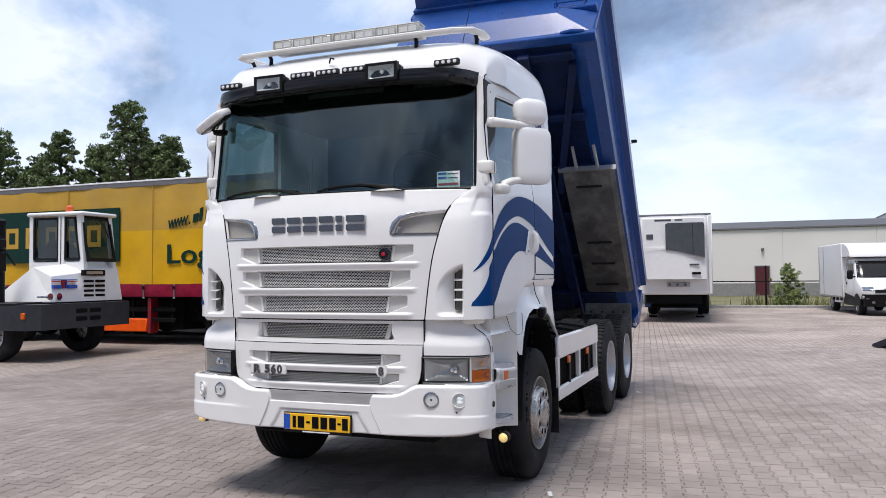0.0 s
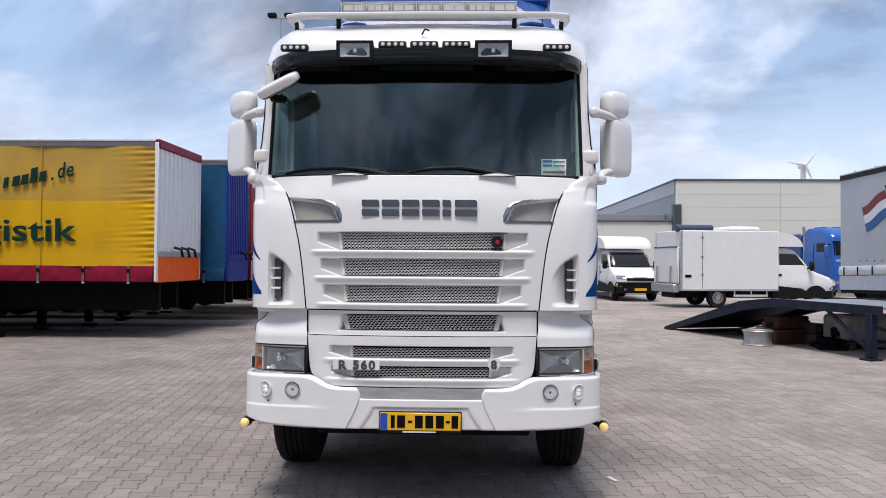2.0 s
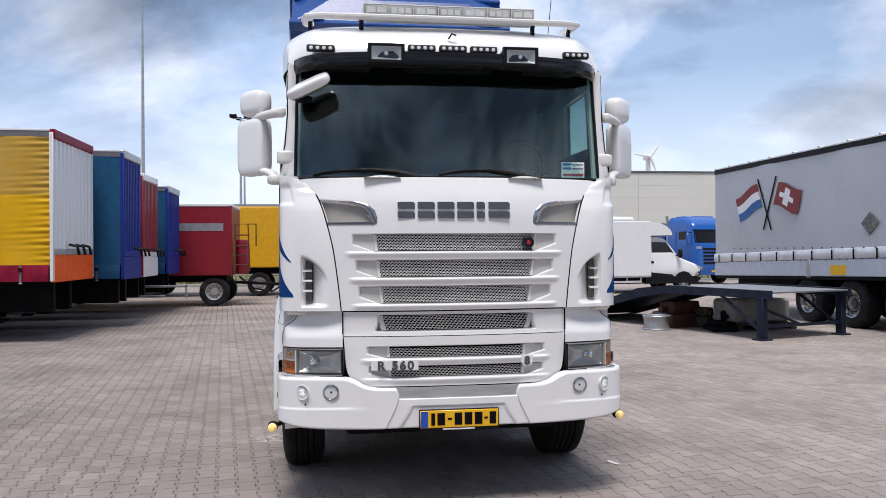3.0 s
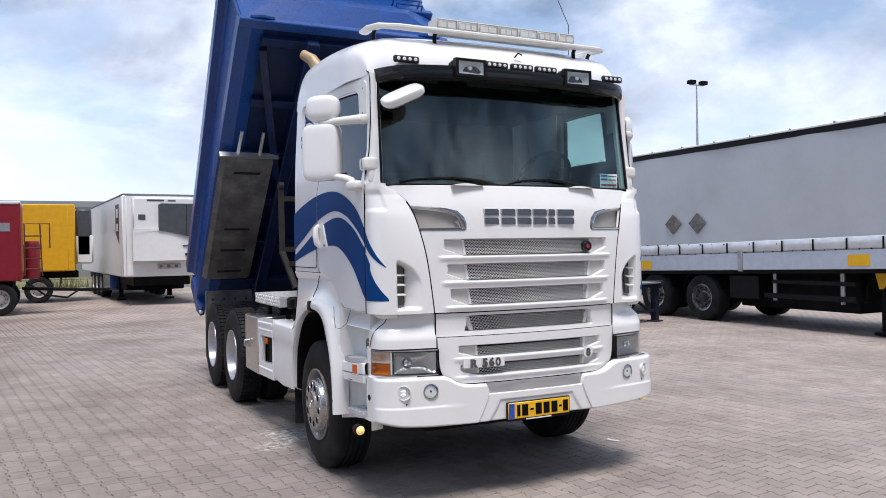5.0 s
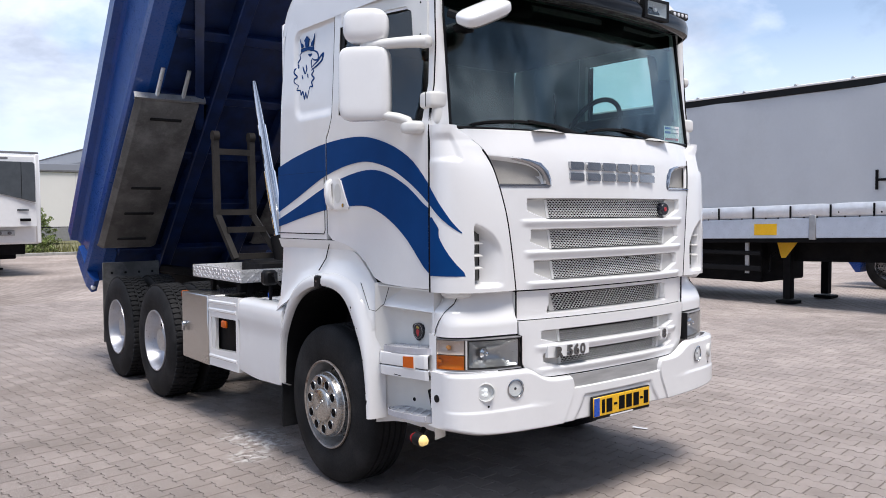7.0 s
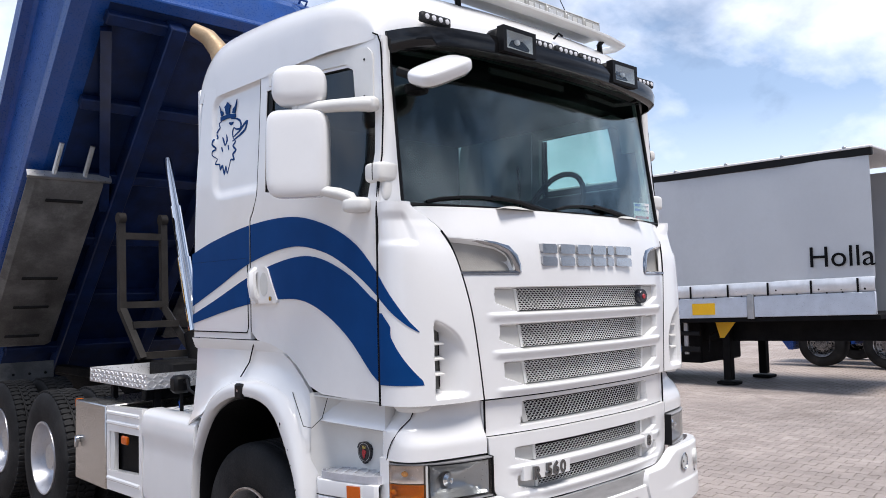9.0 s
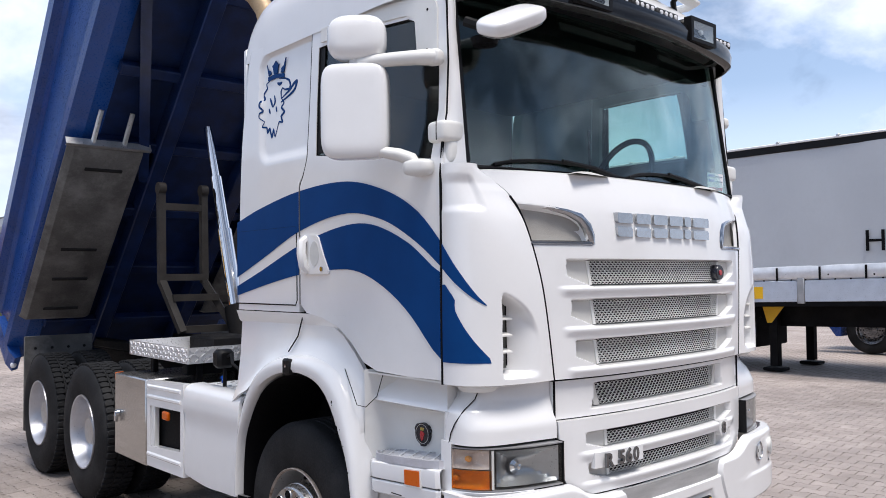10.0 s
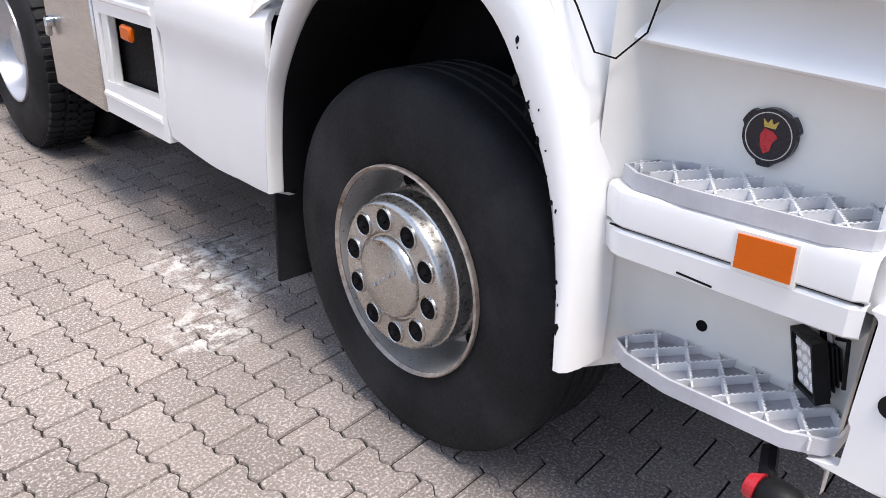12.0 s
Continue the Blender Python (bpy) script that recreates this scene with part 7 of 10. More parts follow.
for s in (-1, 1):
    # flank: chamfer, lower wall, deep recess, top rail
    def prof_at(a):
        t = body_top(a)
        return [(0.96, 0.0), (1.10, -0.02), (1.235, 0.02), (1.25, 0.10), (1.20, 0.24), (1.17, 0.33), (1.17, t - 0.22), (1.20, t - 0.17), (1.275, t - 0.15), (1.275, t), (1.12, t + 0.01), (1.12, 0.12), (0.96, 0.03)]
    g = Geo()
    n = len(prof_at(0))
    vs = [bd(s * u, a, h) for a in (-0.05, FL) for u, h in prof_at(a)]
    fs = [(i, (i + 1) % n, n + (i + 1) % n, n + i) for i in range(n)] + [tuple(range(n)), tuple(range(n, 2 * n))[::-1]]
    g.add(vs, fs)
    part("body_side", g, BLUE, body, "blue folded side wall", smooth=20)
    part("side_lamp", Geo().lathe([(0, -0.02), (0.022, -0.015), (0.03, 0.01)], "y", bd(s * 1.185, -0.0, -0.16), 12), PAPER, body)
    tail = Geo()
    tp = [(1.24, 0.10), (1.25, 0.42), (1.19, 0.44), (1.12, 0.02), (1.13, -0.14), (1.19, -0.16), (1.23, -0.06)]
    tail.add([bd(s * u, a, h) for a in (-0.09, 0.10) for u, h in tp], [tuple(range(7)), tuple(range(7, 14))[::-1]] + [(i, 7 + i, 7 + (i + 1) % 7, (i + 1) % 7) for i in range(7)])
    part("tail_bracket", tail, BLUE, body, smooth=15)
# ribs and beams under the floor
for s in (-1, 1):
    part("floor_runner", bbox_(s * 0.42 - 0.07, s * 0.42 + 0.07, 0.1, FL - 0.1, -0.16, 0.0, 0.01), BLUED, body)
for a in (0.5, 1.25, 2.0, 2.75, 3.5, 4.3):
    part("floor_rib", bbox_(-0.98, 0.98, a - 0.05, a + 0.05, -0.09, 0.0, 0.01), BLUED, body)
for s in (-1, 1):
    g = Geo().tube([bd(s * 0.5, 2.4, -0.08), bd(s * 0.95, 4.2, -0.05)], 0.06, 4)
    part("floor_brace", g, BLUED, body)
# headboard with ridge beam, upper panel and canopy
def hb(u, h, o):
    """Headboard place: h along its height from the floor, o outwards along the floor's line."""
    return bd(u, FL + o, h)


def slab(pts_u_h_o, thick, name, label=""):
    g = Geo()
    n = len(pts_u_h_o)
    vs = [hb(*p) for p in pts_u_h_o] + [hb(p[0], p[1], p[2] - thick) for p in pts_u_h_o]
    g.add(vs, [tuple(range(n)), tuple(range(n, 2 * n))[::-1]] + [(i, n + i, n + (i + 1) % n, (i + 1) % n) for i in range(n)])
    return part(name, g, BLUE, body, label, smooth=20)


slab([(-1.22, 0.0, 0.02), (1.22, 0.0, 0.02), (1.22, 1.17, 0.02), (-1.22, 1.17, 0.02)], 0.03, "headboard", "blue headboard")
def hbox(u0, u1, h0, h1, o0, o1, name, ch=0.01):
    g = Geo().box(u0, u1, h0, h1, o0, o1, ch)
    g.v = [hb(*p) for p in g.v]
    return part(name, g, BLUE, body, smooth=30)


# hipped pressing on the headboard
g = Geo()
ou = [(-1.2, 0.04), (1.2, 0.04), (1.2, 0.50), (-1.2, 0.50)]
inn = [(-0.78, 0.34), (0.78, 0.34), (0.84, 0.44), (-0.84, 0.44)]
g.add([hb(u, h, 0.03) for u, h in ou] + [hb(u, h, 0.16) for u, h in inn], [(0, 1, 5, 4), (1, 2, 6, 5), (2, 3, 7, 6), (3, 0, 4, 7), (4, 5, 6, 7)])
part("headboard_pressing", g, BLUE, body, smooth=10)
hbox(-1.24, 1.24, -0.03, 0.05, -0.05, 0.06, "headboard_foot")
hbox(-1.2, 1.2, 0.5, 0.58, 0.02, 0.12, "headboard_beam")
hbox(-1.24, 1.24, 1.10, 1.20, -0.02, 0.07, "headboard_top_rail")
for s in (-1, 1):
    part("headboard_lug", Geo().tube([hb(s * 1.12, 0.02, 0.06), hb(s * 0.98, 0.015, 0.085), hb(s * 0.86, 0.03, 0.06)], 0.022, 6), BLUE, body)
slab([(-1.22, 1.16, 0.02), (1.22, 1.16, 0.02), (1.16, 1.27, 0.62), (-1.16, 1.27, 0.62)], 0.02, "canopy", "blue cab-protection canopy")
for h in (0.56, 0.68):
    part("step_rung", Geo().tube([hb(0.72, h, 0.07), hb(0.72, h, 0.17), hb(1.06, h, 0.17), hb(1.06, h, 0.07)], 0.012, 6), BLUE, body, "welded climbing rung")
# mudguards hung under the floor over the rear wheels
for s in (-1, 1):
    a0, a1 = 0.62, 2.75
    sh_ = [(0.60, -0.13), (0.64, -0.15), (1.18, -0.15), (1.23, -0.10)]
    rws = [[bd(s * u, a, h + (0.0 if 0.02 < k < 0.98 else 0.03)) for u, h in sh_] for k, a in ((0, a0), (0.03, a0 + 0.05), (0.5, (a0 + a1) / 2), (0.97, a1 - 0.05), (1.0, a1))]
    gd = part("mudguard", Geo().grid(rws, thick=(0, 0.008, 0.008)), MUD, body, "scuffed black mudguard with four slotted ribs", smooth=40)
    for a in (0.80, 1.20, 1.58, 2.52):
        part("mudguard_rib", (lambda q: q)(bbox_(min(s * 0.74, s * 1.06), max(s * 0.74, s * 1.06), a - 0.018, a + 0.018, -0.162, -0.148, 0.006)), RUBBER, gd)
    lip = Geo().grid([[bd(s * u, a1 + e, h) for u in (0.55, 0.9, 1.26)] for e, h in ((0.0, -0.15), (0.03, -0.16), (0.05, -0.10))], thick=(0, 0.008, 0.0))
    part("mudguard_lip", lip, ALU, gd, "bent bright end lip")
    for u in (0.78, 1.04):
        part("mudguard_strut", Geo().tube([bd(s * u, a1 + 0.02, -0.12), bd(s * (u - 0.03), a1 + 0.30, -0.02)], 0.022, 6), ALU, gd)
    part("rear_spray_plate", Geo().box(min(s * 0.58, s * 1.21), max(s * 0.58, s * 1.21), 6.34, 6.36, 0.3, 1.20, 0.006), MUD, truck, "scuffed spray plate behind the rear wheels")
    for q in range(4):
        part("spray_plate_bolt", Geo().lathe([(0, -0.006), (0.012, -0.005), (0.014, 0.0)], "y", (s * (0.66 + q * 0.15), 6.34, 1.08), 8), DARK, truck)

# hydraulic ram and its hinged frame
part("hydraulic_ram", Geo().tube([(-0.15, 3.9, 1.0), (-0.15, 4.1, 1.5)], 0.09, 16), DARK, truck, "tipping ram")
part("ram_rod", Geo().tube([(-0.15, 3.98, 1.2), (-0.15, 4.3, 2.15), (-0.15, 4.302, 2.155), (-0.15, 4.46, 2.62), (-0.15, 4.462, 2.625), (-0.15, 4.62, 3.08)], [0.062, 0.062, 0.050, 0.050, 0.036, 0.036], 16), CHROME, truck, "polished ram rod")
def bar_(p, q, r, mat=FRAMEG, name="lift_frame_bar"):
    return part(name, Geo().tube([p, q], r, 4), mat, truck)


for x0, x1, y1 in ((-0.655, -0.55, 4.33), (-0.285, -0.08, 4.36)):
    bar_((x0, 4.42, 2.47), (x0, 4.4, 1.70), 0.04)
    bar_((x0, 4.4, 1.72), (x1, y1 - 0.1, 1.3), 0.04)
    part("frame_eye", Geo().lathe([(0.02, -0.03), (0.05, -0.03), (0.05, 0.03), (0.02, 0.03)], "x", (x0, 4.42, 2.49), 14), FRAMEG, truck)
for xa, xb, y, z in ((-0.655, -0.285, 4.42, 2.34), (-0.655, -0.285, 4.4, 1.75), (-0.6, -0.2, 4.32, 1.58), (-0.55, -0.08, 4.25, 1.32)):
    bar_((xa, y, z), (xb, y, z), 0.04)
part("gearbox_clutter", Geo().box(-0.5, 0.3, 2.6, 4.2, 0.95, 1.15, 0.03), DARK, truck)
part("control_box", Geo().box(-0.62, -0.3, 3.55, 3.95, 1.1, 1.3, 0.02), DARK, truck)

# ======== the yard ========
def simple(name, base, **kw):
    return material(name, base, **kw)


TARP_Y = simple("yellow_tarpaulin", (0.72, 0.40, 0.006), rough=0.5, spec=0.25, vary=0.12, scale=0.8, bump=0.05, fine=30, dirt=(0.45, 0.29, 0.06), dirt_amount=0.3, dirt_scale=0.7)
TARP_YT = simple("faded_yellow_tarpaulin", (0.54, 0.32, 0.045), rough=0.5, spec=0.25, vary=0.12, scale=0.8, bump=0.05, fine=30, dirt=(0.38, 0.27, 0.11), dirt_amount=0.45, dirt_scale=0.7)
TARP_R = simple("crimson_tarpaulin", (0.24, 0.008, 0.034), rough=0.5, spec=0.2, vary=0.2, bump=0.08, fine=30)
TARP_G = simple("grey_tarpaulin", (0.50, 0.52, 0.55), rough=0.45, vary=0.05, scale=0.5, bump=0.05, fine=20, dirt=(0.28, 0.29, 0.3), dirt_amount=0.4, dirt_scale=0.5)
NOSEB = simple("deep_blue_nose_paint", (0.012, 0.032, 0.24), rough=0.5, spec=0.2, vary=0.1, bump=0.02)
TARP_B = simple("teal_blue_tarpaulin", (0.014, 0.085, 0.19), rough=0.55, spec=0.2, vary=0.12, bump=0.08, fine=25)
GREEN = simple("dark_green_print", (0.005, 0.036, 0.028), rough=0.6, spec=0.15, vary=0.1, bump=0.0)
PWHITE = simple("panel_white", (0.79, 0.795, 0.80), rough=0.35, vary=0.02, bump=0.01, dirt=(0.55, 0.55, 0.53), dirt_amount=0.12, dirt_scale=0.8)
ORANGE = simple("orange_paint", (0.92, 0.11, 0.004), rough=0.5, spec=0.2, vary=0.08, bump=0.02)
RED = simple("red_box_paint", (0.24, 0.01, 0.02), rough=0.4, vary=0.1, bump=0.03)
BOXY = simple("yellow_box_paint", (0.72, 0.38, 0.01), rough=0.4, vary=0.06, bump=0.02)
CABB = simple("blue_cab_paint", (0.01, 0.05, 0.24), rough=0.25, vary=0.08, bump=0.0, coat=0.4)
RAMP = simple("dark_blue_ramp", (0.010, 0.016, 0.036), rough=0.55, spec=0.25, vary=0.3, bump=0.1, dirt=(0.05, 0.05, 0.05), dirt_amount=0.35)
CONC = simple("concrete_block", (0.33, 0.33, 0.32), rough=0.9, vary=0.15, bump=0.25, fine=60)
CLAD = simple("pale_wall_cladding", (0.74, 0.72, 0.69), rough=0.6, vary=0.04, scale=0.2, bump=0.02, dirt=(0.45, 0.43, 0.4), dirt_amount=0.3, dirt_scale=0.1)
CLADG = simple("grey_metal_cladding", (0.27, 0.285, 0.31), rough=0.5, vary=0.05, scale=0.2, bump=0.02)
CLADF = simple("pale_grey_fascia", (0.40, 0.42, 0.45), rough=0.5, vary=0.05, scale=0.2, bump=0.02)
CLADS = simple("cladding_joint", (0.52, 0.50, 0.48), rough=0.7, vary=0.05, bump=0.0)
PLINTH = simple("grey_plinth", (0.25, 0.25, 0.25), rough=0.8, vary=0.1, bump=0.1)
RUST = simple("rusty_red_oxide", (0.10, 0.035, 0.025), rough=0.8, vary=0.3, bump=0.2)
SILV = simple("galvanised_steel", (0.45, 0.46, 0.47), rough=0.4, metal=0.7, vary=0.12, bump=0.05)
ALLOY = simple("polished_alloy_rim", (0.36, 0.36, 0.37), rough=0.22, metal=1.0, vary=0.1, bump=0.02)
STRAP = simple("grey_strap", (0.14, 0.14, 0.15), rough=0.7, vary=0.1, bump=0.05)
FRIDGE = simple("dark_grille_grey", (0.06, 0.07, 0.08), rough=0.5, vary=0.1, bump=0.05)


def road_wheel(R=0.5, w=0.3, rim_mat=None):
    """A plain road wheel: tyre and dished rim, outer face at x = 0."""
    t = part("wheel", Geo().lathe([(0.29 * R / 0.5, 0.02), (R * 0.8, -0.005), (R * 0.95, 0.015), (R, 0.05), (R, w - 0.05), (R * 0.95, w), (0.29 * R / 0.5, w)], "x", n=36, cap=False), RUBBER, None)
    k = R / 0.5
    rim = part("rim", Geo().lathe([(0.29 * k, 0.02), (0.295 * k, 0.004), (0.275 * k, 0.01), (0.255 * k, 0.07), (0.2 * k, 0.085), (0.13 * k, 0.08), (0.12 * k, 0.03), (0, 0.025)], "x", n=30, cap=False), rim_mat or RIMM, t)
    for i in range(10):
        a = 2 * math.pi * i / 10
        part("wheel_nut", Geo().lathe([(0, -0.012), (0.013 * k, -0.012), (0.016 * k, 0.01)], "x", (0.078, 0.165 * k * math.cos(a), 0.165 * k * math.sin(a)), 6), DARK, rim)
        part("hand_hole", Geo().lathe([(0, -0.002), (0.024 * k, -0.002), (0.024 * k, 0.004)], "x", (0.079, 0.228 * k * math.cos(a), 0.228 * k * math.sin(a)), 10), INK, rim)
    return t


def letters(body, size, m, mat, parent, name="lettering", label="", spacing=1.0, offset=0.0, wide=1.0):
    g = text_geo(body, size, 0.004, spacing, 0.0, offset)
    g.v = [(x * wide, y, z) for x, y, z in g.v]
    return part(name, g.turned(m), mat, parent, label, smooth=0)


# ---- yellow curtain-sided trailer, parked with its nose towards the truck ----
# local: x along its length from the nose (0) backwards (+), y across from the near side, z up
def curtain_trailer(name, label, m, length, tarp, tarp_top, skirt, nose, nose_low, z0=1.17, z1=4.02, width=2.5, strap_gap=0.92, wheels=True, nose_band=None, folds=0.0, nose_top=None):
    t = thing(name, label, "trailer", m, group="parked trailers")
    nx = 90
    rng = random.Random(len(name) * 7 + int(length * 10))

    def wave(x, z):
        d = abs(x)
        w = 0.012 * math.sin(x * 2.1 + z) + 0.01 * math.sin(x * 5.3 + 2.0 * z)
        # tension folds near the nose corner
        w += folds * math.exp(-d / (0.28 + 0.12 * math.sin(z * 7))) * (math.sin(z * 58 + 3.0 * d) + 0.7 * math.sin(z * 35 - 2 * d))
        return w

    zs_ = np.linspace(z0 + 0.3, z1 - 0.13, 110 if folds else 30)
    split = z0 + 1.62
    for s, yy in ((1, 0.0), (-1, width)):
        lo = [z for z in zs_ if z <= split] + [split]
        hi = [split] + [z for z in zs_ if z > split]
        for nm, zz, mt in (("curtain_lower", lo, tarp), ("curtain_upper", hi, tarp_top)):
            part(nm, Geo().grid([[(x, yy + s * wave(x, z), z) for x in [0.02 + (length - 0.02) * (k / nx) ** 1.7 for k in range(nx + 1)]] for z in zz], thick=(0, s * 0.01, 0)), mt, t, smooth=80)
        part("curtain_skirt", Geo().grid([[(x, yy - s * (0.012 + 0.01 * math.sin(x * 6.8)) * k, z) for x in np.linspace(0.06, length, nx)] for k, z in ((0.3, z0 + 0.31), (1.2, z0 + 0.2), (1.6, z0 + 0.1), (0.8, z0))], thick=(0, s * 0.01, 0)), skirt, t, smooth=80)
        part("top_rail", Geo().box(0.03, length, yy - 0.012, yy + 0.012, z1 - 0.14, z1 - 0.02, 0.004), STRAP, t)
        part("roof_edge", Geo().box(0.03, length, yy - 0.02, yy + 0.03, z1 - 0.025, z1 + 0.015, 0.006), PWHITE, t)
        x = 0.55
        while x < length:
            part("strap", Geo().box(x - 0.022, x + 0.022, yy - s * 0.03 - 0.006, yy - s * 0.03 + 0.006, z0 - 0.02, z0 + 0.30, 0.003), STRAP, t)
            part("strap_buckle", Geo().box(x - 0.03, x + 0.03, yy - s * 0.045 - 0.008, yy - s * 0.045 + 0.008, z0 + 0.18, z0 + 0.26, 0.004), DARK, t)
            part("strap_hook", Geo().box(x - 0.03, x + 0.03, yy - s * 0.03 - 0.012, yy - s * 0.03 + 0.012, z0 - 0.045, z0 - 0.02, 0.003), SILV, t)
            x += strap_gap
    part("roof_sheet", Geo().box(0.02, length, 0.02, width - 0.02, z1 - 0.02, z1 + 0.005), PWHITE, t)
    x = 0.6
    while x < length:
        part("roof_bow_end", Geo().box(x - 0.03, x + 0.03, 0.0, width, z1, z1 + 0.03, 0.01), SILV, t)
        x += 0.9
    # nose wall with corrugations
    zc = z0 + 0.62
    rows_ = []
    for z in (zc, z1 - 0.1):
        row = []
        for i in range(61):
            y = 0.04 + (width - 0.08) * i / 60
            row.append((-0.0 - (0.03 if (i // 3) % 2 else 0.0), y, z))
        rows_.append(row)
    part("nose_wall", Geo().grid(rows_, thick=(0.05, 0, 0)), nose, t, "corrugated front wall", smooth=20)
    part("nose_low_wall", Geo().box(-0.04, 0.03, 0.02, width - 0.02, z0 - 0.02, z0 + 0.5, 0.01), nose_low, t)
    part("nose_band", Geo().box(-0.05, 0.03, 0.0, width, z0 + 0.5, zc, 0.01), nose_band or SILV, t)
    part("nose_top", Geo().box(-0.06, 0.10, 0.0, width, z1 - 0.16, z1 + 0.02, 0.02), nose_top or PWHITE, t)
    for y in (0.0, width):
        part("corner_post", Geo().box(-0.035, 0.035, y - 0.035, y + 0.035, z0, z1 - 0.05, 0.01), nose, t)
    for y in (0.85, 1.25, 1.65):
        part("air_coupling", Geo().tube([(-0.05, y, z0 + 0.7), (-0.2, y, z0 + 0.66), (-0.22, y + 0.05, z0 + 0.5)], 0.03, 6), BLACKP, t)
    # chassis
    # beams deepened to darken the space beneath
    for y in (0.3 * width, 0.7 * width):
        part("chassis_beam", Geo().box(0.2, length, y - 0.06, y + 0.06, 0.55, z0 - 0.03, 0.01), DARK, t)
    part("deck", Geo().box(0.0, length, 0.03, width - 0.03, z0 - 0.03, z0, 0.005), DARK, t)
    for y in (0.35, 2.15):
        leg = part("landing_leg", Geo().box(3.4, 3.56, y - 0.07, y + 0.07, 0.1, z0, 0.01), DARK, t)
        part("landing_shoe", Geo().box(3.34, 3.62, y - 0.13, y + 0.13, 0.0, 0.06, 0.01), DARK, leg)
        part("leg_brace", Geo().tube([(3.48, y, 0.35), (4.1, y, z0 - 0.05)], 0.03, 5), DARK, leg)
    for x0 in (4.3, 6.2):
        part("side_guard", Geo().box(x0, x0 + 1.6, 0.1, 0.14, 0.55, 0.65, 0.01), DARK, t)
        part("side_guard", Geo().box(x0, x0 + 1.6, 0.1, 0.14, 0.8, 0.9, 0.01), DARK, t)
    for x0 in (4.4, 5.6, 6.4, 7.6):
        part("guard_post", Geo().box(x0, x0 + 0.06, 0.14, 0.2, 0.5, z0, 0.005), DARK, t)
    # made-up box that darkens the space under the deck
    part("pallet_locker", Geo().box(4.4, length - 4.5, 0.2 * width, 0.85 * width, 0.34, z0 - 0.06, 0.03), DARK, t)
    if wheels:
        for x in (length - 3.9, length - 2.6, length - 1.3):
            for y, rot in ((0.06, 90), (width - 0.06, -90)):
                w_ = road_wheel(0.5, 0.36)
                w_.parent = t
                w_.matrix_basis = pose(x, y, 0.5, 0, 0, rot)
    return t


yellow = curtain_trailer("yellow_trailer", "yellow curtain-sided trailer with crimson skirt and dark lettering", pose(-8.72, 15.38, 0) @ Matrix.Diagonal((-1, 1, 1, 1)), 13.4, TARP_Y, TARP_YT, TARP_R, PWHITE, ORANGE, folds=0.014, nose_top=TARP_R)
# signs on the near curtain (x runs backwards, so they are set out from the nose)
def on_curtain(x, z):
    return Matrix(((-1, 0, 0, x), (0, 0, -1, -0.038), (0, 1, 0, z), (0, 0, 0, 1)))


word = text_geo("Logistik", 0.65, 0.004, 1.0, 0.0, 0.009)
x_lo, x_hi = min(v[0] for v in word.v), max(v[0] for v in word.v)
word.v = [((x - x_lo) * 2.83 / (x_hi - x_lo), y, z) for x, y, z in word.v]
part("logistics_lettering", word.turned(on_curtain(4.43, 1.975)), GREEN, yellow, "dark green word lettering", smooth=0)
# web address: its first and last letters, and slanting bars for the firm's name
for i, (ch, w_, h_) in enumerate([("w", 0, 0), ("w", 0, 0), ("w", 0, 0), (".", 0, 0), ("", 0.17, 0.2), ("", 0.1, 0.3), ("", 0.1, 0.3), ("", 0.1, 0.2), ("", 0.16, 0.2), ("", 0.15, 0.2), ("", 0.15, 0.3), ("", 0.15, 0.2), (".", 0, 0), ("d", 0, 0), ("e", 0, 0)]):
    x = 4.42 - i * 0.184 - (0.06 if ch == "." else 0)
    zz = 2.80 + i * 0.033
    if ch:
        glyph = text_geo(ch, 0.44, 0.004, 1.0, 0.15, 0.006)
        glyph.v = [(a * 0.72, b + a * 0.13, c) for a, b, c in glyph.v]
        part("address_letter", glyph.turned(on_curtain(x, zz)), GREEN, yellow, smooth=0)
    else:
        part("address_bar", Geo().prism([(x, zz), (x - w_ * 0.85, zz + 0.03), (x - w_ * 0.85 - 0.03, zz + 0.03 + h_), (x - 0.03, zz + h_)], "y", -0.040, -0.02), GREEN, yellow)
part("green_sign", Geo().box(5.90, 13.3, -0.048, -0.025, 2.04, 3.38), GREEN, yellow, "dark green sign panel")
for i in range(8):
    x = 6.49 + i * 0.70
    part("sign_shape", Geo().ring([(x, 2.42), (x + 0.44, 2.42), (x + 0.44, 2.96), (x, 2.96)], [(x + 0.11, 2.54), (x + 0.33, 2.54), (x + 0.33, 2.84), (x + 0.11, 2.84)], "y", -0.054, -0.047), TARP_YT, yellow)
for x in (2.35, 4.9, 7.6, 10.2):
    part("curtain_seam", Geo().box(x - 0.008, x + 0.008, -0.024, -0.012, 1.5, 3.88), TARP_YT, yellow)
part("orange_locker", Geo().box(5.12, 6.9, 0.05, 0.5, 0.31, 0.63, 0.02), ORANGE, yellow)
part("red_bracket", Geo().box(4.99, 5.09, 0.04, 0.3, 0.27, 1.17, 0.01), RED, yellow)

# ---- blue trailers in the same row ----
FLIP = Matrix.Diagonal((-1, 1, 1, 1))
curtain_trailer("blue_trailer", "blue curtain-sided trailer with frayed pale roof edge", pose(-8.17, 18.3, 0) @ FLIP, 12.5, TARP_B, TARP_B, TARP_B, NOSEB, NOSEB, z0=1.12, z1=4.0, width=1.6, nose_band=NOSEB, nose_top=SILV)
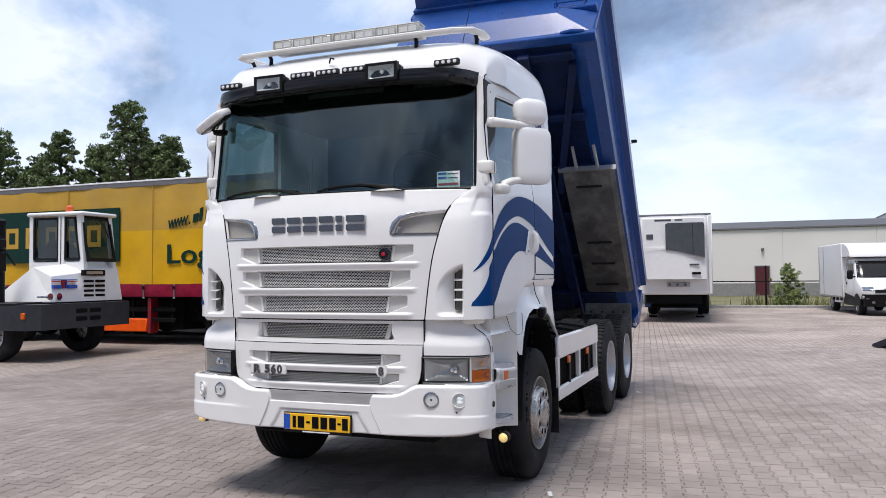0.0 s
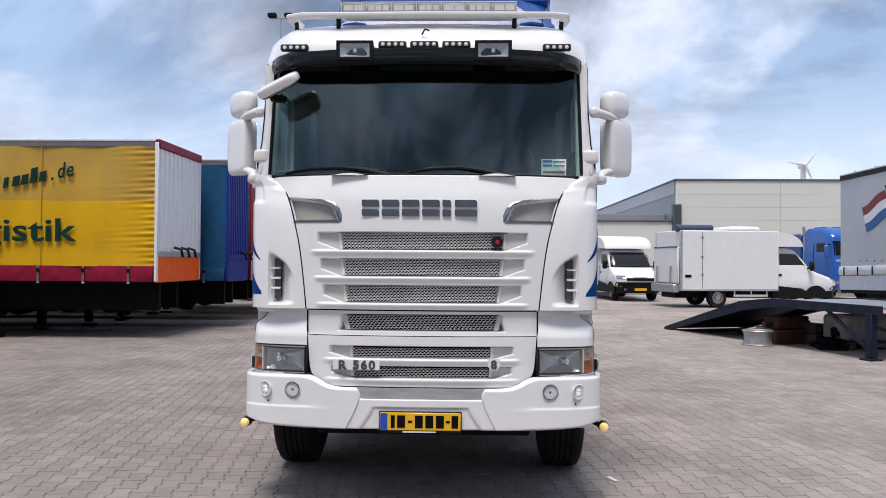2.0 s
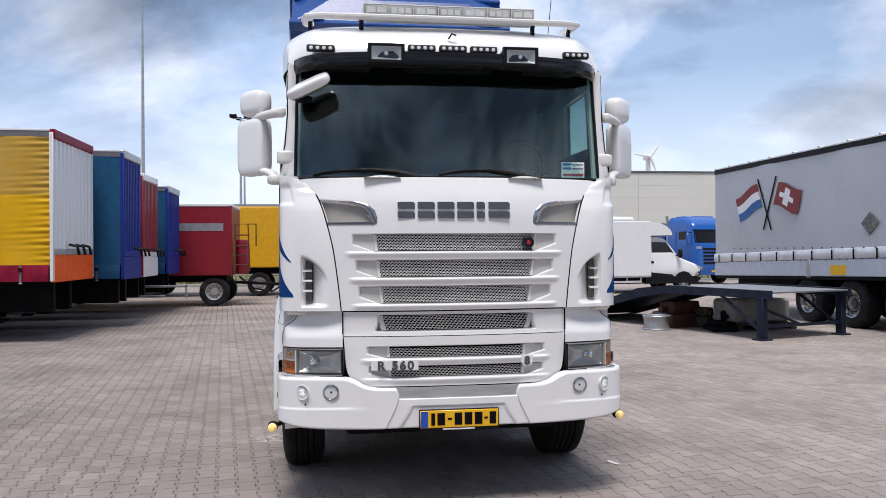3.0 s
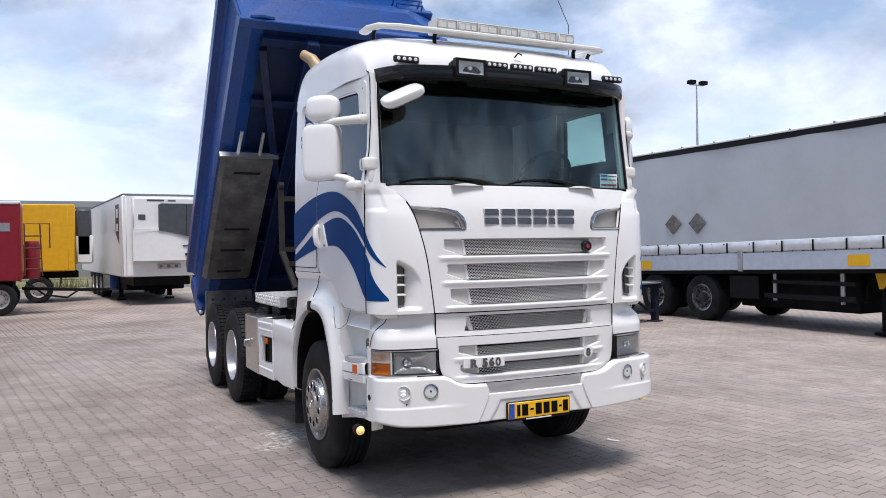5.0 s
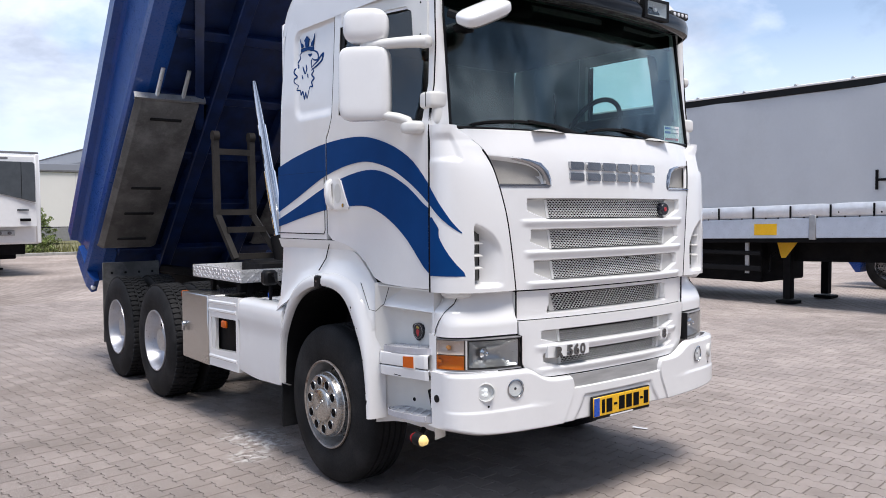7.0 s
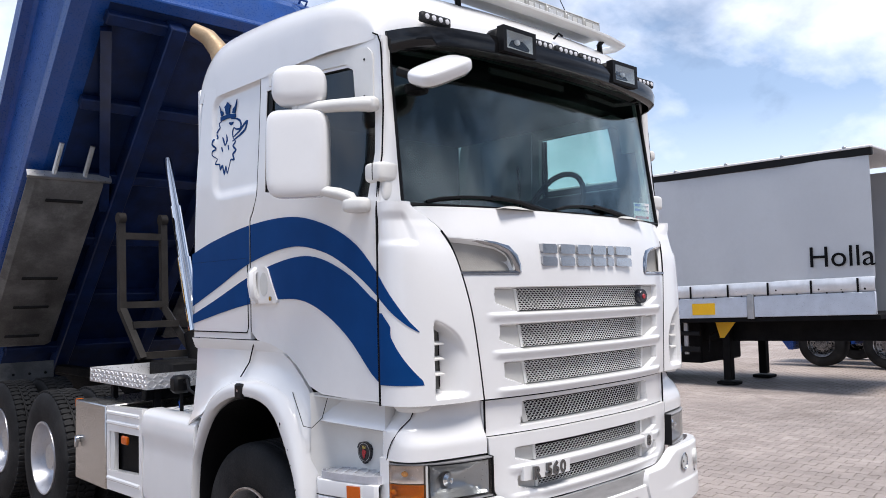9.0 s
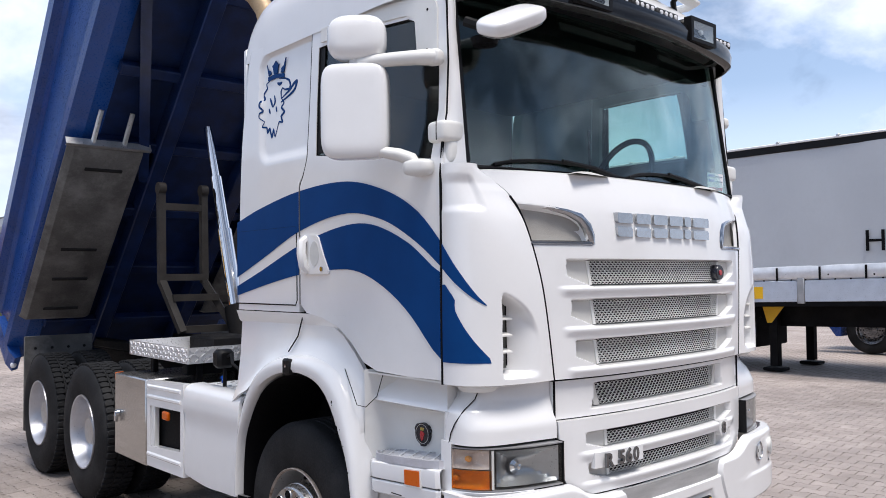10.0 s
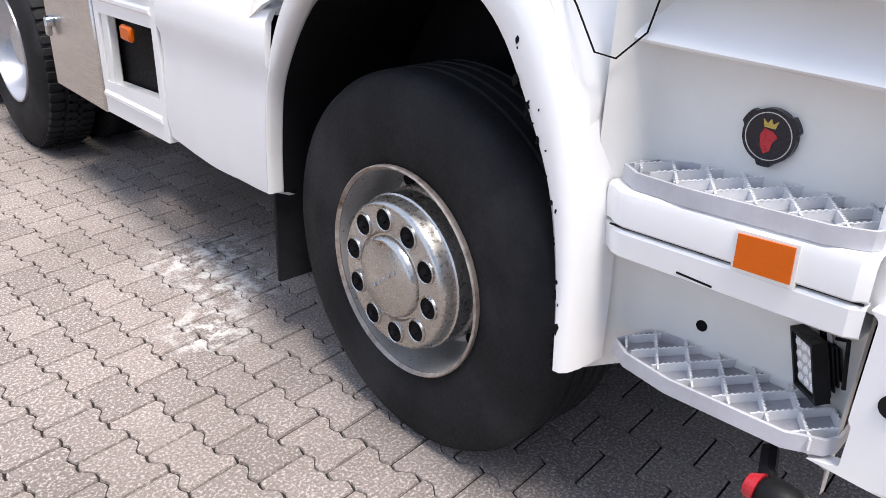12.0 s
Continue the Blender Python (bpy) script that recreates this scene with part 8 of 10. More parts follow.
b2 = curtain_trailer("red_teal_trailer", "red and white trailer with teal roof tarpaulin", pose(-8.30, 20.75, 0) @ FLIP, 11.0, TARP_B, TARP_B, RED, RED, PWHITE, z0=1.1, z1=3.72, width=1.75, nose_band=PWHITE)
b3 = curtain_trailer("blue_trailer", "blue tarpaulin trailer with dark rear gate", pose(-8.15, 23.2, 0) @ FLIP, 9.0, TARP_B, TARP_B, TARP_B, NOSEB, NOSEB, z0=1.1, z1=3.6, width=1.7, nose_band=NOSEB, nose_top=SILV)
part("dark_gate", Geo().box(0.5, 1.3, -0.06, -0.02, 1.15, 2.7, 0.01), INK, b3)
part("gate_rail", Geo().box(0.42, 0.5, -0.08, -0.02, 1.0, 2.8, 0.01), DARK, b3)
part("pale_board", Geo().box(1.4, 2.2, -0.07, -0.02, 0.95, 1.9, 0.01), PWHITE, b3)
part("under_rail", Geo().box(0.0, 6.5, -0.3, -0.25, 0.45, 0.5, 0.01), SILV, b3)
part("under_rail", Geo().box(-0.6, 6.0, -0.3, -0.25, 0.72, 0.78, 0.01), SILV, b3)
part("under_rail_end", Geo().box(-0.6, -0.54, -0.3, -0.25, 0.42, 0.8, 0.01), SILV, b3)

# ---- red drawbar box trailer ----
red = thing("red_box_trailer", "dark red box trailer with a pale stripe", "trailer", pose(-6.62, 25.45, 0), group="parked trailers")
part("box_body", Geo().box(-6.8, 0, 0, 2.5, 0.97, 3.18, 0.04), RED, red)
part("roof_trim", Geo().box(-6.82, 0.02, -0.02, 2.52, 3.15, 3.24, 0.02), PWHITE, red)
part("pale_stripe", Geo().box(-6.8, -0.25, -0.006, 0.002, 2.38, 2.62), SILV, red)
part("edge_trim", Geo().box(-0.04, 0.02, -0.02, 0.03, 0.95, 3.18, 0.008), RED, red)
part("under_frame", Geo().box(-6.6, -0.2, 0.4, 2.1, 0.75, 0.97, 0.02), DARK, red)
for x in (-0.55, -5.2):
    for y, rot in ((0.05, 90), (2.45, -90)):
        w_ = road_wheel(0.46, 0.32)
        w_.parent = red
        w_.matrix_basis = pose(x, y, 0.46, 0, 0, rot)
part("drawbar", Geo().tube([(0.0, 1.0, 0.72), (1.6, 1.25, 0.62), (2.4, 1.25, 0.6)], 0.05, 6), DARK, red)
part("drawbar_hose", Geo().tube([(0.1, 1.3, 0.9), (0.6, 1.1, 0.5), (1.2, 1.1, 0.4), (1.5, 1.2, 0.6)], 0.03, 6), BLACKP, red)
ladder = part("ladder_rail", Geo().tube([(0.1, 0.15, 1.1), (0.1, 0.15, 2.6), (0.75, 0.15, 2.6), (0.75, 0.15, 1.9)], 0.025, 6), RUST, red, "rusty access ladder")
for z in (1.3, 1.6, 1.9, 2.25):
    part("ladder_rung", Geo().tube([(0.1, 0.15, z), (0.55, 0.15, z)], 0.02, 6), RUST, ladder)
part("ladder_rail", Geo().tube([(0.55, 0.15, 1.1), (0.5, 0.15, 2.6)], 0.022, 6), RUST, ladder)
part("tank", Geo().lathe([(0.0, 0.0), (0.2, 0.02), (0.22, 0.1), (0.22, 1.0), (0.18, 1.1), (0, 1.12)], "z", (0.28, 0.5, 1.0), 18), RED, red)

# ---- yellow box trailer ----
ybox = thing("yellow_box_trailer", "bright yellow refrigerated box trailer", "trailer", pose(-5.05, 31.2, 0), group="parked trailers")
part("box_body", Geo().box(-7.0, 0, 0, 2.5, 1.1, 3.48, 0.04), BOXY, ybox)
for x in (-6.95, -0.25):
    part("edge_post", Geo().box(x, x + 0.22, -0.02, 0.02, 1.12, 3.46, 0.01), BOXY, ybox)
part("fridge_unit", Geo().box(0.02, 0.55, 0.3, 2.2, 1.6, 3.35, 0.08), FRIDGE, ybox)
part("fridge_lower", Geo().box(0.02, 0.6, 0.3, 2.2, 1.35, 2.4, 0.06), PWHITE, ybox)
part("under_frame", Geo().box(-6.8, 0.1, 0.5, 2.0, 0.85, 1.1, 0.02), DARK, ybox)
for x in (-1.2, -5.2, -6.2):
    for y, rot in ((0.05, 90), (2.45, -90)):
        w_ = road_wheel(0.46, 0.32)
        w_.parent = ybox
        w_.matrix_basis = pose(x, y, 0.46, 0, 0, rot)

# ---- white refrigerated semitrailer, nose towards the camera ----
reef = thing("refrigerated_trailer", "glossy white refrigerated trailer with dark fridge grille", "trailer", pose(-2.51, 27.55, 0, 0, 0, 3.5), group="parked trailers")
part("box_body", Geo().box(-1.24, 1.24, 0, 13.2, 0.93, 3.62, 0.05), PWHITE, reef)
part("roof_cap", Geo().box(-1.25, 1.25, -0.01, 13.2, 3.57, 3.64, 0.02), STRAP, reef)
for x in (-1.2, 1.2):
    part("nose_post", Geo().box(x - 0.07, x + 0.07, -0.03, 0.1, 0.95, 3.58, 0.03), PWHITE, reef)
g = Geo().grid([[(x, -0.28 - 0.10 * math.cos(x * 1.25), z) for x in np.linspace(-0.98, 1.08, 21)] for z in (1.45, 1.7, 2.1, 2.5)], thick=(0, 0.25, 0))
part("fridge_cowl", g, PWHITE, reef, "white fridge cowl", smooth=40)
part("fridge_upper", Geo().box(-0.98, 1.08, -0.32, 0.0, 2.45, 3.5, 0.04), PWHITE, reef)
grille_ = part("fridge_grille", Geo().prism([(-0.20, 2.42), (-0.20, 3.27), (-0.12, 3.31), (0.98, 3.31), (1.03, 3.26), (1.03, 2.16), (0.6, 2.27), (0.2, 2.37)], "y", -0.42, -0.30), FRIDGE, reef, "plain dark fridge grille")
part("grille_divider", Geo().box(0.66, 0.675, -0.424, -0.418, 2.26, 3.30), BLACKP, grille_)
part("cowl_edge", Geo().tube([(-0.98, -0.385, 2.47), (-0.5, -0.39, 2.46), (0.0, -0.39, 2.40), (0.5, -0.39, 2.27), (1.06, -0.385, 2.10)], 0.006, 5), GREYPL, reef)
part("control_panel", Geo().box(-0.82, -0.6, -0.335, -0.318, 2.78, 2.95, 0.006), FRIDGE, reef)
part("cap_bar", Geo().box(-0.55, -0.02, -0.326, -0.316, 3.38, 3.44), FRIDGE, reef)
part("cap_bar", Geo().box(0.1, 0.35, -0.326, -0.316, 3.38, 3.44), STRAP, reef)
part("caption_bar", Geo().box(0.55, 0.85, -0.38, -0.355, 1.9, 1.95), FRIDGE, reef)
part("caption_bar", Geo().box(0.62, 0.9, -0.39, -0.36, 1.6, 1.68), INK, reef)
part("hose_panel", Geo().box(-0.2, 0.55, -0.06, -0.01, 1.18, 1.34, 0.02), SILV, reef)
for x in (-0.1, 0.15, 0.4):
    part("hose_coupling", Geo().lathe([(0, -0.1), (0.04, -0.1), (0.05, 0)], "y", (x, -0.06, 1.26), 10), STRAP, reef)
part("side_mark", Geo().prism([(0.9, 3.35), (1.7, 3.35), (1.7, 2.4), (0.9, 2.0)], "x", -1.246, -1.238), simple("dark_maroon_print", (0.05, 0.02, 0.025), rough=0.5), reef)
part("side_mark_shape", Geo().box(-1.25, -1.244, 1.1, 1.5, 2.9, 3.2), PWHITE, reef)
part("side_mark_shape", Geo().box(-1.25, -1.244, 1.1, 1.5, 2.45, 2.7), PWHITE, reef)
for x in (-0.85, 0.85):
    leg = part("landing_leg", Geo().box(x - 0.08, x + 0.08, 3.5, 3.66, 0.1, 0.95, 0.01), DARK, reef)
    part("landing_shoe", Geo().box(x - 0.15, x + 0.15, 3.45, 3.71, 0.0, 0.06, 0.01), DARK, leg)
part("under_frame", Geo().box(-0.9, 0.9, 0.3, 13, 0.62, 0.93, 0.02), DARK, reef)
part("belly_box", Geo().box(-0.85, 1.1, 2.2, 6.0, 0.40, 0.93, 0.03), DARK, reef)
part("side_box", Geo().box(-1.18, -0.7, 3.9, 5.9, 0.36, 0.93, 0.03), CABB, reef)
part("front_mudguard", Geo().box(-1.16, -0.7, 5.4, 5.5, 0.4, 0.93, 0.02), PLBLUE, reef)
for y in (6.5, 7.8, 9.1):
    for x, rot in ((-1.2, 0), (1.2, 180)):
        w_ = road_wheel(0.5, 0.36)
        w_.parent = reef
        w_.matrix_basis = pose(x, y, 0.5, 0, 0, rot)

# ---- grey curtain-sided trailer standing along the right ----
grey = thing("grey_trailer", "long grey curtain-sided trailer with dropside boards", "trailer", pose(7.3, 6.55, 0), group="parked trailers")
GL = 14.25


def gpart(name, geo, mat, parent, label="", smooth=40.0):
    """Part of the trailer's sloping bed: it sinks towards the rear, the roof stays level."""
    geo.v = [(x, y, z - 0.0245 * y * min(1.0, max(0.0, (3.82 - z) / 1.96))) for x, y, z in geo.v]
    return part(name, geo, mat, parent, label, smooth)


def gwave(y, z):
    return 0.012 * math.sin(y * 1.7 + z) + 0.008 * math.sin(y * 4.1 - 1.3 * z)


gpart("curtain", Geo().grid([[(gwave(y, z), y, z) for y in np.linspace(0.05, GL, 80)] for z in np.linspace(1.86, 3.82, 20)], thick=(0.01, 0, 0)), TARP_G, grey, "grey tarpaulin curtain", smooth=80)
gpart("curtain", Geo().grid([[(2.55, y, z) for y in np.linspace(0.05, GL, 8)] for z in (1.3, 3.82)], thick=(-0.01, 0, 0)), TARP_G, grey)
# rolled hem along the lower edge, bagging between straps
HEM = simple("silver_hem_cloth", (0.72, 0.73, 0.75), rough=0.38, metal=0.35, vary=0.08, bump=0.05)
hem = []
for z, k in ((1.90, 0.5), (1.88, 1.1), (1.80, 1.4), (1.72, 1.3), (1.67, 0.5)):
    hem.append([(-0.022 * k - 0.016 * k * abs(math.sin((y - 0.3) * math.pi / 0.72)), y, z) for y in np.linspace(0.05, GL, 200)])
gpart("curtain_hem", Geo().grid(hem, thick=(0.01, 0, 0)), HEM, grey, "bagged silver hem", smooth=80)
y = 0.3
while y < GL:
    gpart("hem_strap", Geo().box(-0.05, -0.03, y - 0.015, y + 0.015, 1.66, 1.88, 0.003), DARK, grey)
    gpart("hem_button", Geo().lathe([(0, -0.012), (0.016, -0.01), (0.016, 0.0)], "x", (-0.015, y + 0.24, 1.665), 8), INK, grey)
    gpart("hem_button", Geo().lathe([(0, -0.012), (0.016, -0.01), (0.016, 0.0)], "x", (-0.015, y + 0.48, 1.665), 8), INK, grey)
    y += 0.72
part("top_rail", Geo().box(-0.02, 0.05, 0, GL, 3.80, 3.92, 0.01), BLACKP, grey)
part("roof_edge", Geo().box(-0.03, 2.58, 0, GL, 3.92, 3.96, 0.01), PWHITE, grey)
y = 0.4
while y < GL:
    part("roof_bow", Geo().box(-0.035, 2.58, y - 0.03, y + 0.03, 3.94, 3.985, 0.01), SILV, grey)
    y += 1.0
for q in range(38):
    part("curtain_stud", Geo().lathe([(0, -0.014), (0.016, -0.012), (0.02, 0.0)], "x", (-0.03, 0.2 + q * 0.35, 1.705), 6), BLACKP, grey)
BOARD = simple("pale_dropside_board", (0.55, 0.60, 0.68), rough=0.35, vary=0.05, metal=0.2, bump=0.02)
for a, b in ((0.05, 2.0), (2.12, 5.65), (5.77, 9.75), (9.87, GL)):
    gpart("dropside_board", Geo().box(-0.03, 0.02, a, b, 1.30, 1.66, 0.01), BOARD, grey, "pale aluminium dropside board")
for yy in (2.06, 5.71, 9.81):
    gpart("board_post", Geo().box(-0.045, 0.03, yy - 0.06, yy + 0.06, 1.27, 1.70, 0.008), SILV, grey)
gpart("yellow_mark", Geo().box(-0.038, -0.028, 2.72, 3.16, 1.36, 1.565), YEL, grey)
gpart("yellow_mark", Geo().box(-0.038, -0.028, 8.47, 9.0, 1.33, 1.54), YEL, grey)
for i in range(2):
    yy = 7.72 - i * 0.77
    part("diamond_patch", Geo().prism([(yy - 0.27, 2.19), (yy, 2.43), (yy + 0.27, 2.20), (yy + 0.02, 1.96)], "x", -0.028, -0.02), simple("worn_patch", (0.13, 0.12, 0.11), rough=0.6, vary=0.4, scale=12, dirt=(0.35, 0.35, 0.35), dirt_amount=0.6, dirt_scale=15) if i == 0 else bpy.data.materials["worn_patch"], grey)
# crossed flags printed on the curtain
FRED = simple("faded_red_print", (0.23, 0.03, 0.03), rough=0.6)
FBLU = simple("faded_blue_print", (0.025, 0.12, 0.34), rough=0.6)


def flag_pt(quad, a, h, x=-0.026):
    """A place on a waving flag: a along its fly, h down its hoist."""
    (y0, z0), (y1, z1), (y2, z2), (y3, z3) = quad
    w = 0.035 * math.sin(a * 6.0)
    return (x, lerp(lerp(y0, y1, a), lerp(y3, y2, a), h), lerp(lerp(z0, z1, a), lerp(z3, z2, a), h) + w)


DUTCH = [(11.99, 3.36), (13.06, 3.03), (12.83, 2.42), (11.76, 2.75)]
SWISS = [(11.01, 3.31), (10.04, 3.06), (10.24, 2.50), (11.24, 2.78)]
for k, mt in enumerate((FRED, PAPER, FBLU)):
    part("flag_band", Geo().grid([[flag_pt(DUTCH, a, h) for a in np.linspace(0, 1, 14)] for h in (k / 3, (k + 1) / 3)], thick=(0.004, 0, 0)), mt, grey)
part("flag_band", Geo().grid([[flag_pt(SWISS, a, h) for a in np.linspace(0, 1, 14)] for h in (0, 1)], thick=(0.004, 0, 0)), FRED, grey)
cross = [(0.36, 0.41), (0.36, 0.15), (0.56, 0.15), (0.56, 0.41), (0.74, 0.41), (0.74, 0.61), (0.56, 0.61), (0.56, 0.86), (0.36, 0.86), (0.36, 0.61), (0.17, 0.61), (0.17, 0.41)]
g = Geo()
g.add([flag_pt(SWISS, a, h, -0.030) for a, h in cross] + [flag_pt(SWISS, a, h, -0.027) for a, h in cross], [tuple(range(12)), tuple(range(12, 24))[::-1]] + [(q, 12 + q, 12 + (q + 1) % 12, (q + 1) % 12) for q in range(12)])
part("flag_cross", g, PAPER, grey)
for a, b in (((11.94, 3.47), (11.33, 2.16)), ((11.1, 3.47), (11.69, 2.17))):
    part("flag_pole", Geo().prism([(a[0] - 0.03, a[1]), (a[0] + 0.03, a[1]), (b[0] + 0.03, b[1]), (b[0] - 0.03, b[1])], "x", -0.034, -0.0305), INK, grey)
letters("Holla", 0.48, Matrix(((0, 0, -1, -0.03), (-1, 0, 0, 1.05), (0, 1, 0, 2.07), (0, 0, 0, 1))), INK, grey, "place_lettering", "dark lettering on the curtain", wide=1.0)
gpart("deck", Geo().box(0, 2.55, 0, GL, 1.22, 1.30, 0.01), DARK, grey)
for x in (0.75, 1.8):
    gpart("chassis_beam", Geo().box(x - 0.07, x + 0.07, 0, GL, 0.85, 1.22, 0.01), DARK, grey)
for x in (0.55, 2.0):
    leg = part("landing_leg", Geo().box(x - 0.075, x + 0.075, 2.72, 2.87, 0.08, 1.2, 0.01), DARK, grey)
    part("landing_shoe", Geo().box(x - 0.16, x + 0.16, 2.62, 2.97, 0.0, 0.06, 0.015), DARK, leg)
    part("yellow_gusset", Geo().prism([(2.55, 1.2), (3.0, 1.2), (2.9, 0.85), (2.82, 0.85)], "x", x - 0.085, x - 0.07), YEL, leg)
for a, b in ((5.35, 6.15),):
    part("tool_box", Geo().box(0.1, 0.6, a, b, 0.55, 1.05, 0.02), BLACKP, grey)
# made-up dark boxes that fill the space and deepen shade under the bed
part("under_locker", Geo().box(0.5, 2.1, 3.3, 6.2, 0.36, 1.16, 0.03), DARK, grey)
part("axle_housing", Geo().box(0.5, 2.1, 6.3, 11.0, 0.42, 1.1, 0.05), DARK, grey)
part("side_guard", Geo().box(0.08, 0.12, 3.1, 5.0, 0.9, 0.98, 0.01), BLACKP, grey)
part("side_guard", Geo().box(0.08, 0.12, 3.1, 5.2, 0.6, 0.70, 0.01), BLACKP, grey)
for yy in (3.4, 4.95):
    part("guard_post", Geo().box(0.12, 0.16, yy - 0.04, yy + 0.04, 0.55, 1.18, 0.005), SILV, grey)
part("crank_handle", Geo().tube([(0.45, 3.0, 0.95), (0.3, 3.02, 0.9), (0.29, 3.02, 0.62), (0.24, 3.02, 0.6)], 0.014, 6), BLACKP, grey)
for yy in (6.92, 8.45, 9.98):
    for x, rot in ((0.05, 0), (2.5, 180)):
        w_ = road_wheel(0.52, 0.38, ALLOY)
        w_.parent = grey
        w_.matrix_basis = pose(x, yy, 0.52, 0, 0, rot)
    part("mudguard", Geo().grid([[(x, yy + 0.62 * math.cos(a), 0.52 + 0.62 * math.sin(a)) for x in (0.05, 0.45)] for a in np.linspace(0.35, 2.8, 12)], thick=(0, 0, 0.01)), BLACKP, grey)

# blue tractor and a second trailer seen beneath and behind it
trac = thing("blue_tractor_unit", "dark blue tractor unit seen under a trailer", "truck", pose(11.9, 8.1, 0))
for yy in (-0.2, 1.15):
    for x, rot in ((0.0, 0), (2.4, 180)):
        w_ = road_wheel(0.5, 0.36, ALLOY)
        w_.parent = trac
        w_.matrix_basis = pose(x, yy, 0.5, 0, 0, rot)
    part("mudguard", Geo().grid([[(x, yy + 0.64 * math.cos(a), 0.5 + 0.64 * math.sin(a)) for x in (-0.02, 0.5)] for a in np.linspace(0.0, 3.14, 14)], thick=(0, 0, 0.02)), CABB, trac)
part("chassis", Geo().box(0.7, 1.7, -3.0, 2.2, 0.7, 1.0, 0.02), CABB, trac)
part("tail_fairing", Geo().prism([(1.6, 0.95), (2.05, 0.85), (2.1, 0.7), (1.85, 0.35), (1.75, 0.35), (1.72, 0.7)], "x", -0.02, 0.4), CABB, trac)
part("side_tank", Geo().box(0.1, 0.7, -2.4, -0.3, 0.4, 0.95, 0.08), CABB, trac)
part("cab", Geo().box(0.0, 2.45, -5.2, -3.0, 0.6, 3.3, 0.15), CABB, trac)

# ---- loading ramp on legs, with clutter beneath ----
ramp = thing("loading_ramp", "dark blue steel loading ramp on square legs", "ramp", pose(4.35, 13.15, 0, 0, 0, 17))
rp = [(-0.1, 0.77), (-0.1, 0.92), (2.6, 0.93), (3.6, 0.83), (6.55, 0.06), (6.6, 0.0), (6.3, 0.0), (3.5, 0.64), (2.6, 0.76)]
for x in (0.0, 2.1):
    part("ramp_side", Geo().prism(rp, "x", x - 0.05, x + 0.05), RAMP, ramp, "sloping side beam")
top = [(-0.1, 0.915), (2.6, 0.925), (3.6, 0.825), (6.55, 0.055)]
for (a, za), (b, zb) in zip(top, top[1:]):
    part("ramp_deck", Geo().add([(0.05, a, za - 0.02), (2.05, a, za - 0.02), (2.05, b, zb - 0.02), (0.05, b, zb - 0.02), (0.05, a, za - 0.05), (2.05, a, za - 0.05), (2.05, b, zb - 0.05), (0.05, b, zb - 0.05)],
                                [(0, 1, 2, 3), (7, 6, 5, 4), (0, 4, 5, 1), (2, 6, 7, 3), (1, 5, 6, 2), (3, 7, 4, 0)]), SILV if a < 2 else RAMP, ramp)
for x in (0.0, 2.1):
    for yy in (0.1,):
        leg = part("ramp_leg", Geo().box(x - 0.07, x + 0.07, yy - 0.07, yy + 0.07, 0.03, 0.79, 0.01), RAMP, ramp)
        part("leg_foot", Geo().box(x - 0.13, x + 0.13, yy - 0.13, yy + 0.13, 0.0, 0.03, 0.005), RAMP, leg)
    part("leg_brace", Geo().tube([(x, 0.1, 0.14), (x, 1.1, 0.78)], 0.035, 4), RAMP, ramp)
for yy in (0.1,):
    part("cross_brace", Geo().tube([(0, yy, 0.25), (2.1, yy, 0.25)], 0.04, 4), RAMP, ramp)
    part("cross_brace", Geo().tube([(0, yy, 0.6), (1.0, yy, 0.25)], 0.03, 4), RAMP, ramp)

clut = [("concrete_block", "pale concrete block on a pallet", "block", (5.35, 15.45, 0.14), (1.5, 0.7, 0.5), CONC, 12)]
for nm, lb_, cat, (x, y, z), (a, b, c_), mt, rot in clut:
    ob = part(nm, Geo().box(-a / 2, a / 2, -b / 2, b / 2, 0, c_, 0.06), mt, None, m=pose(x, y, z, 0, 0, rot))
    tagged(ob, lb_, cat)
pal = thing("wooden_pallet", "dark weathered wooden pallet under a concrete block", "pallet", pose(5.35, 15.45, 0, 0, 0, 12))
OLDW = simple("weathered_wood", (0.09, 0.07, 0.055), rough=0.9, vary=0.3, bump=0.3, fine=60, stretch=(1, 8, 1))
for i in range(5):
    part("pallet_board", Geo().box(-0.75, 0.75, -0.5 + i * 0.22, -0.36 + i * 0.22, 0.11, 0.135, 0.004), OLDW, pal)
for x in (-0.7, 0, 0.7):
    part("pallet_bearer", Geo().box(x - 0.06, x + 0.06, -0.5, 0.52, 0.0, 0.11, 0.005), OLDW, pal)


def loose_rim(m):
    """A spare truck rim lying on the ground."""
    t = thing("spare_rim", "grey steel truck rim lying on the paving", "rim", m, group="spare rims")
    part("rim_barrel", Geo().lathe([(0.29, 0.0), (0.30, 0.015), (0.275, 0.03), (0.262, 0.08), (0.262, 0.2), (0.275, 0.27), (0.30, 0.285), (0.29, 0.3), (0.262, 0.28), (0.25, 0.2), (0.25, 0.08), (0.27, 0.02)], "z", n=36, cap=False), SILV, t)
    part("rim_disc", Geo().lathe([(0.25, 0.12), (0.2, 0.15), (0.14, 0.15), (0.14, 0.135), (0.25, 0.10)], "z", n=30, cap=False), RIMM, t)
    return t


loose_rim(pose(3.3, 15.65, 0))
loose_rim(pose(3.85, 16.4, 0, 0, 0, 20))
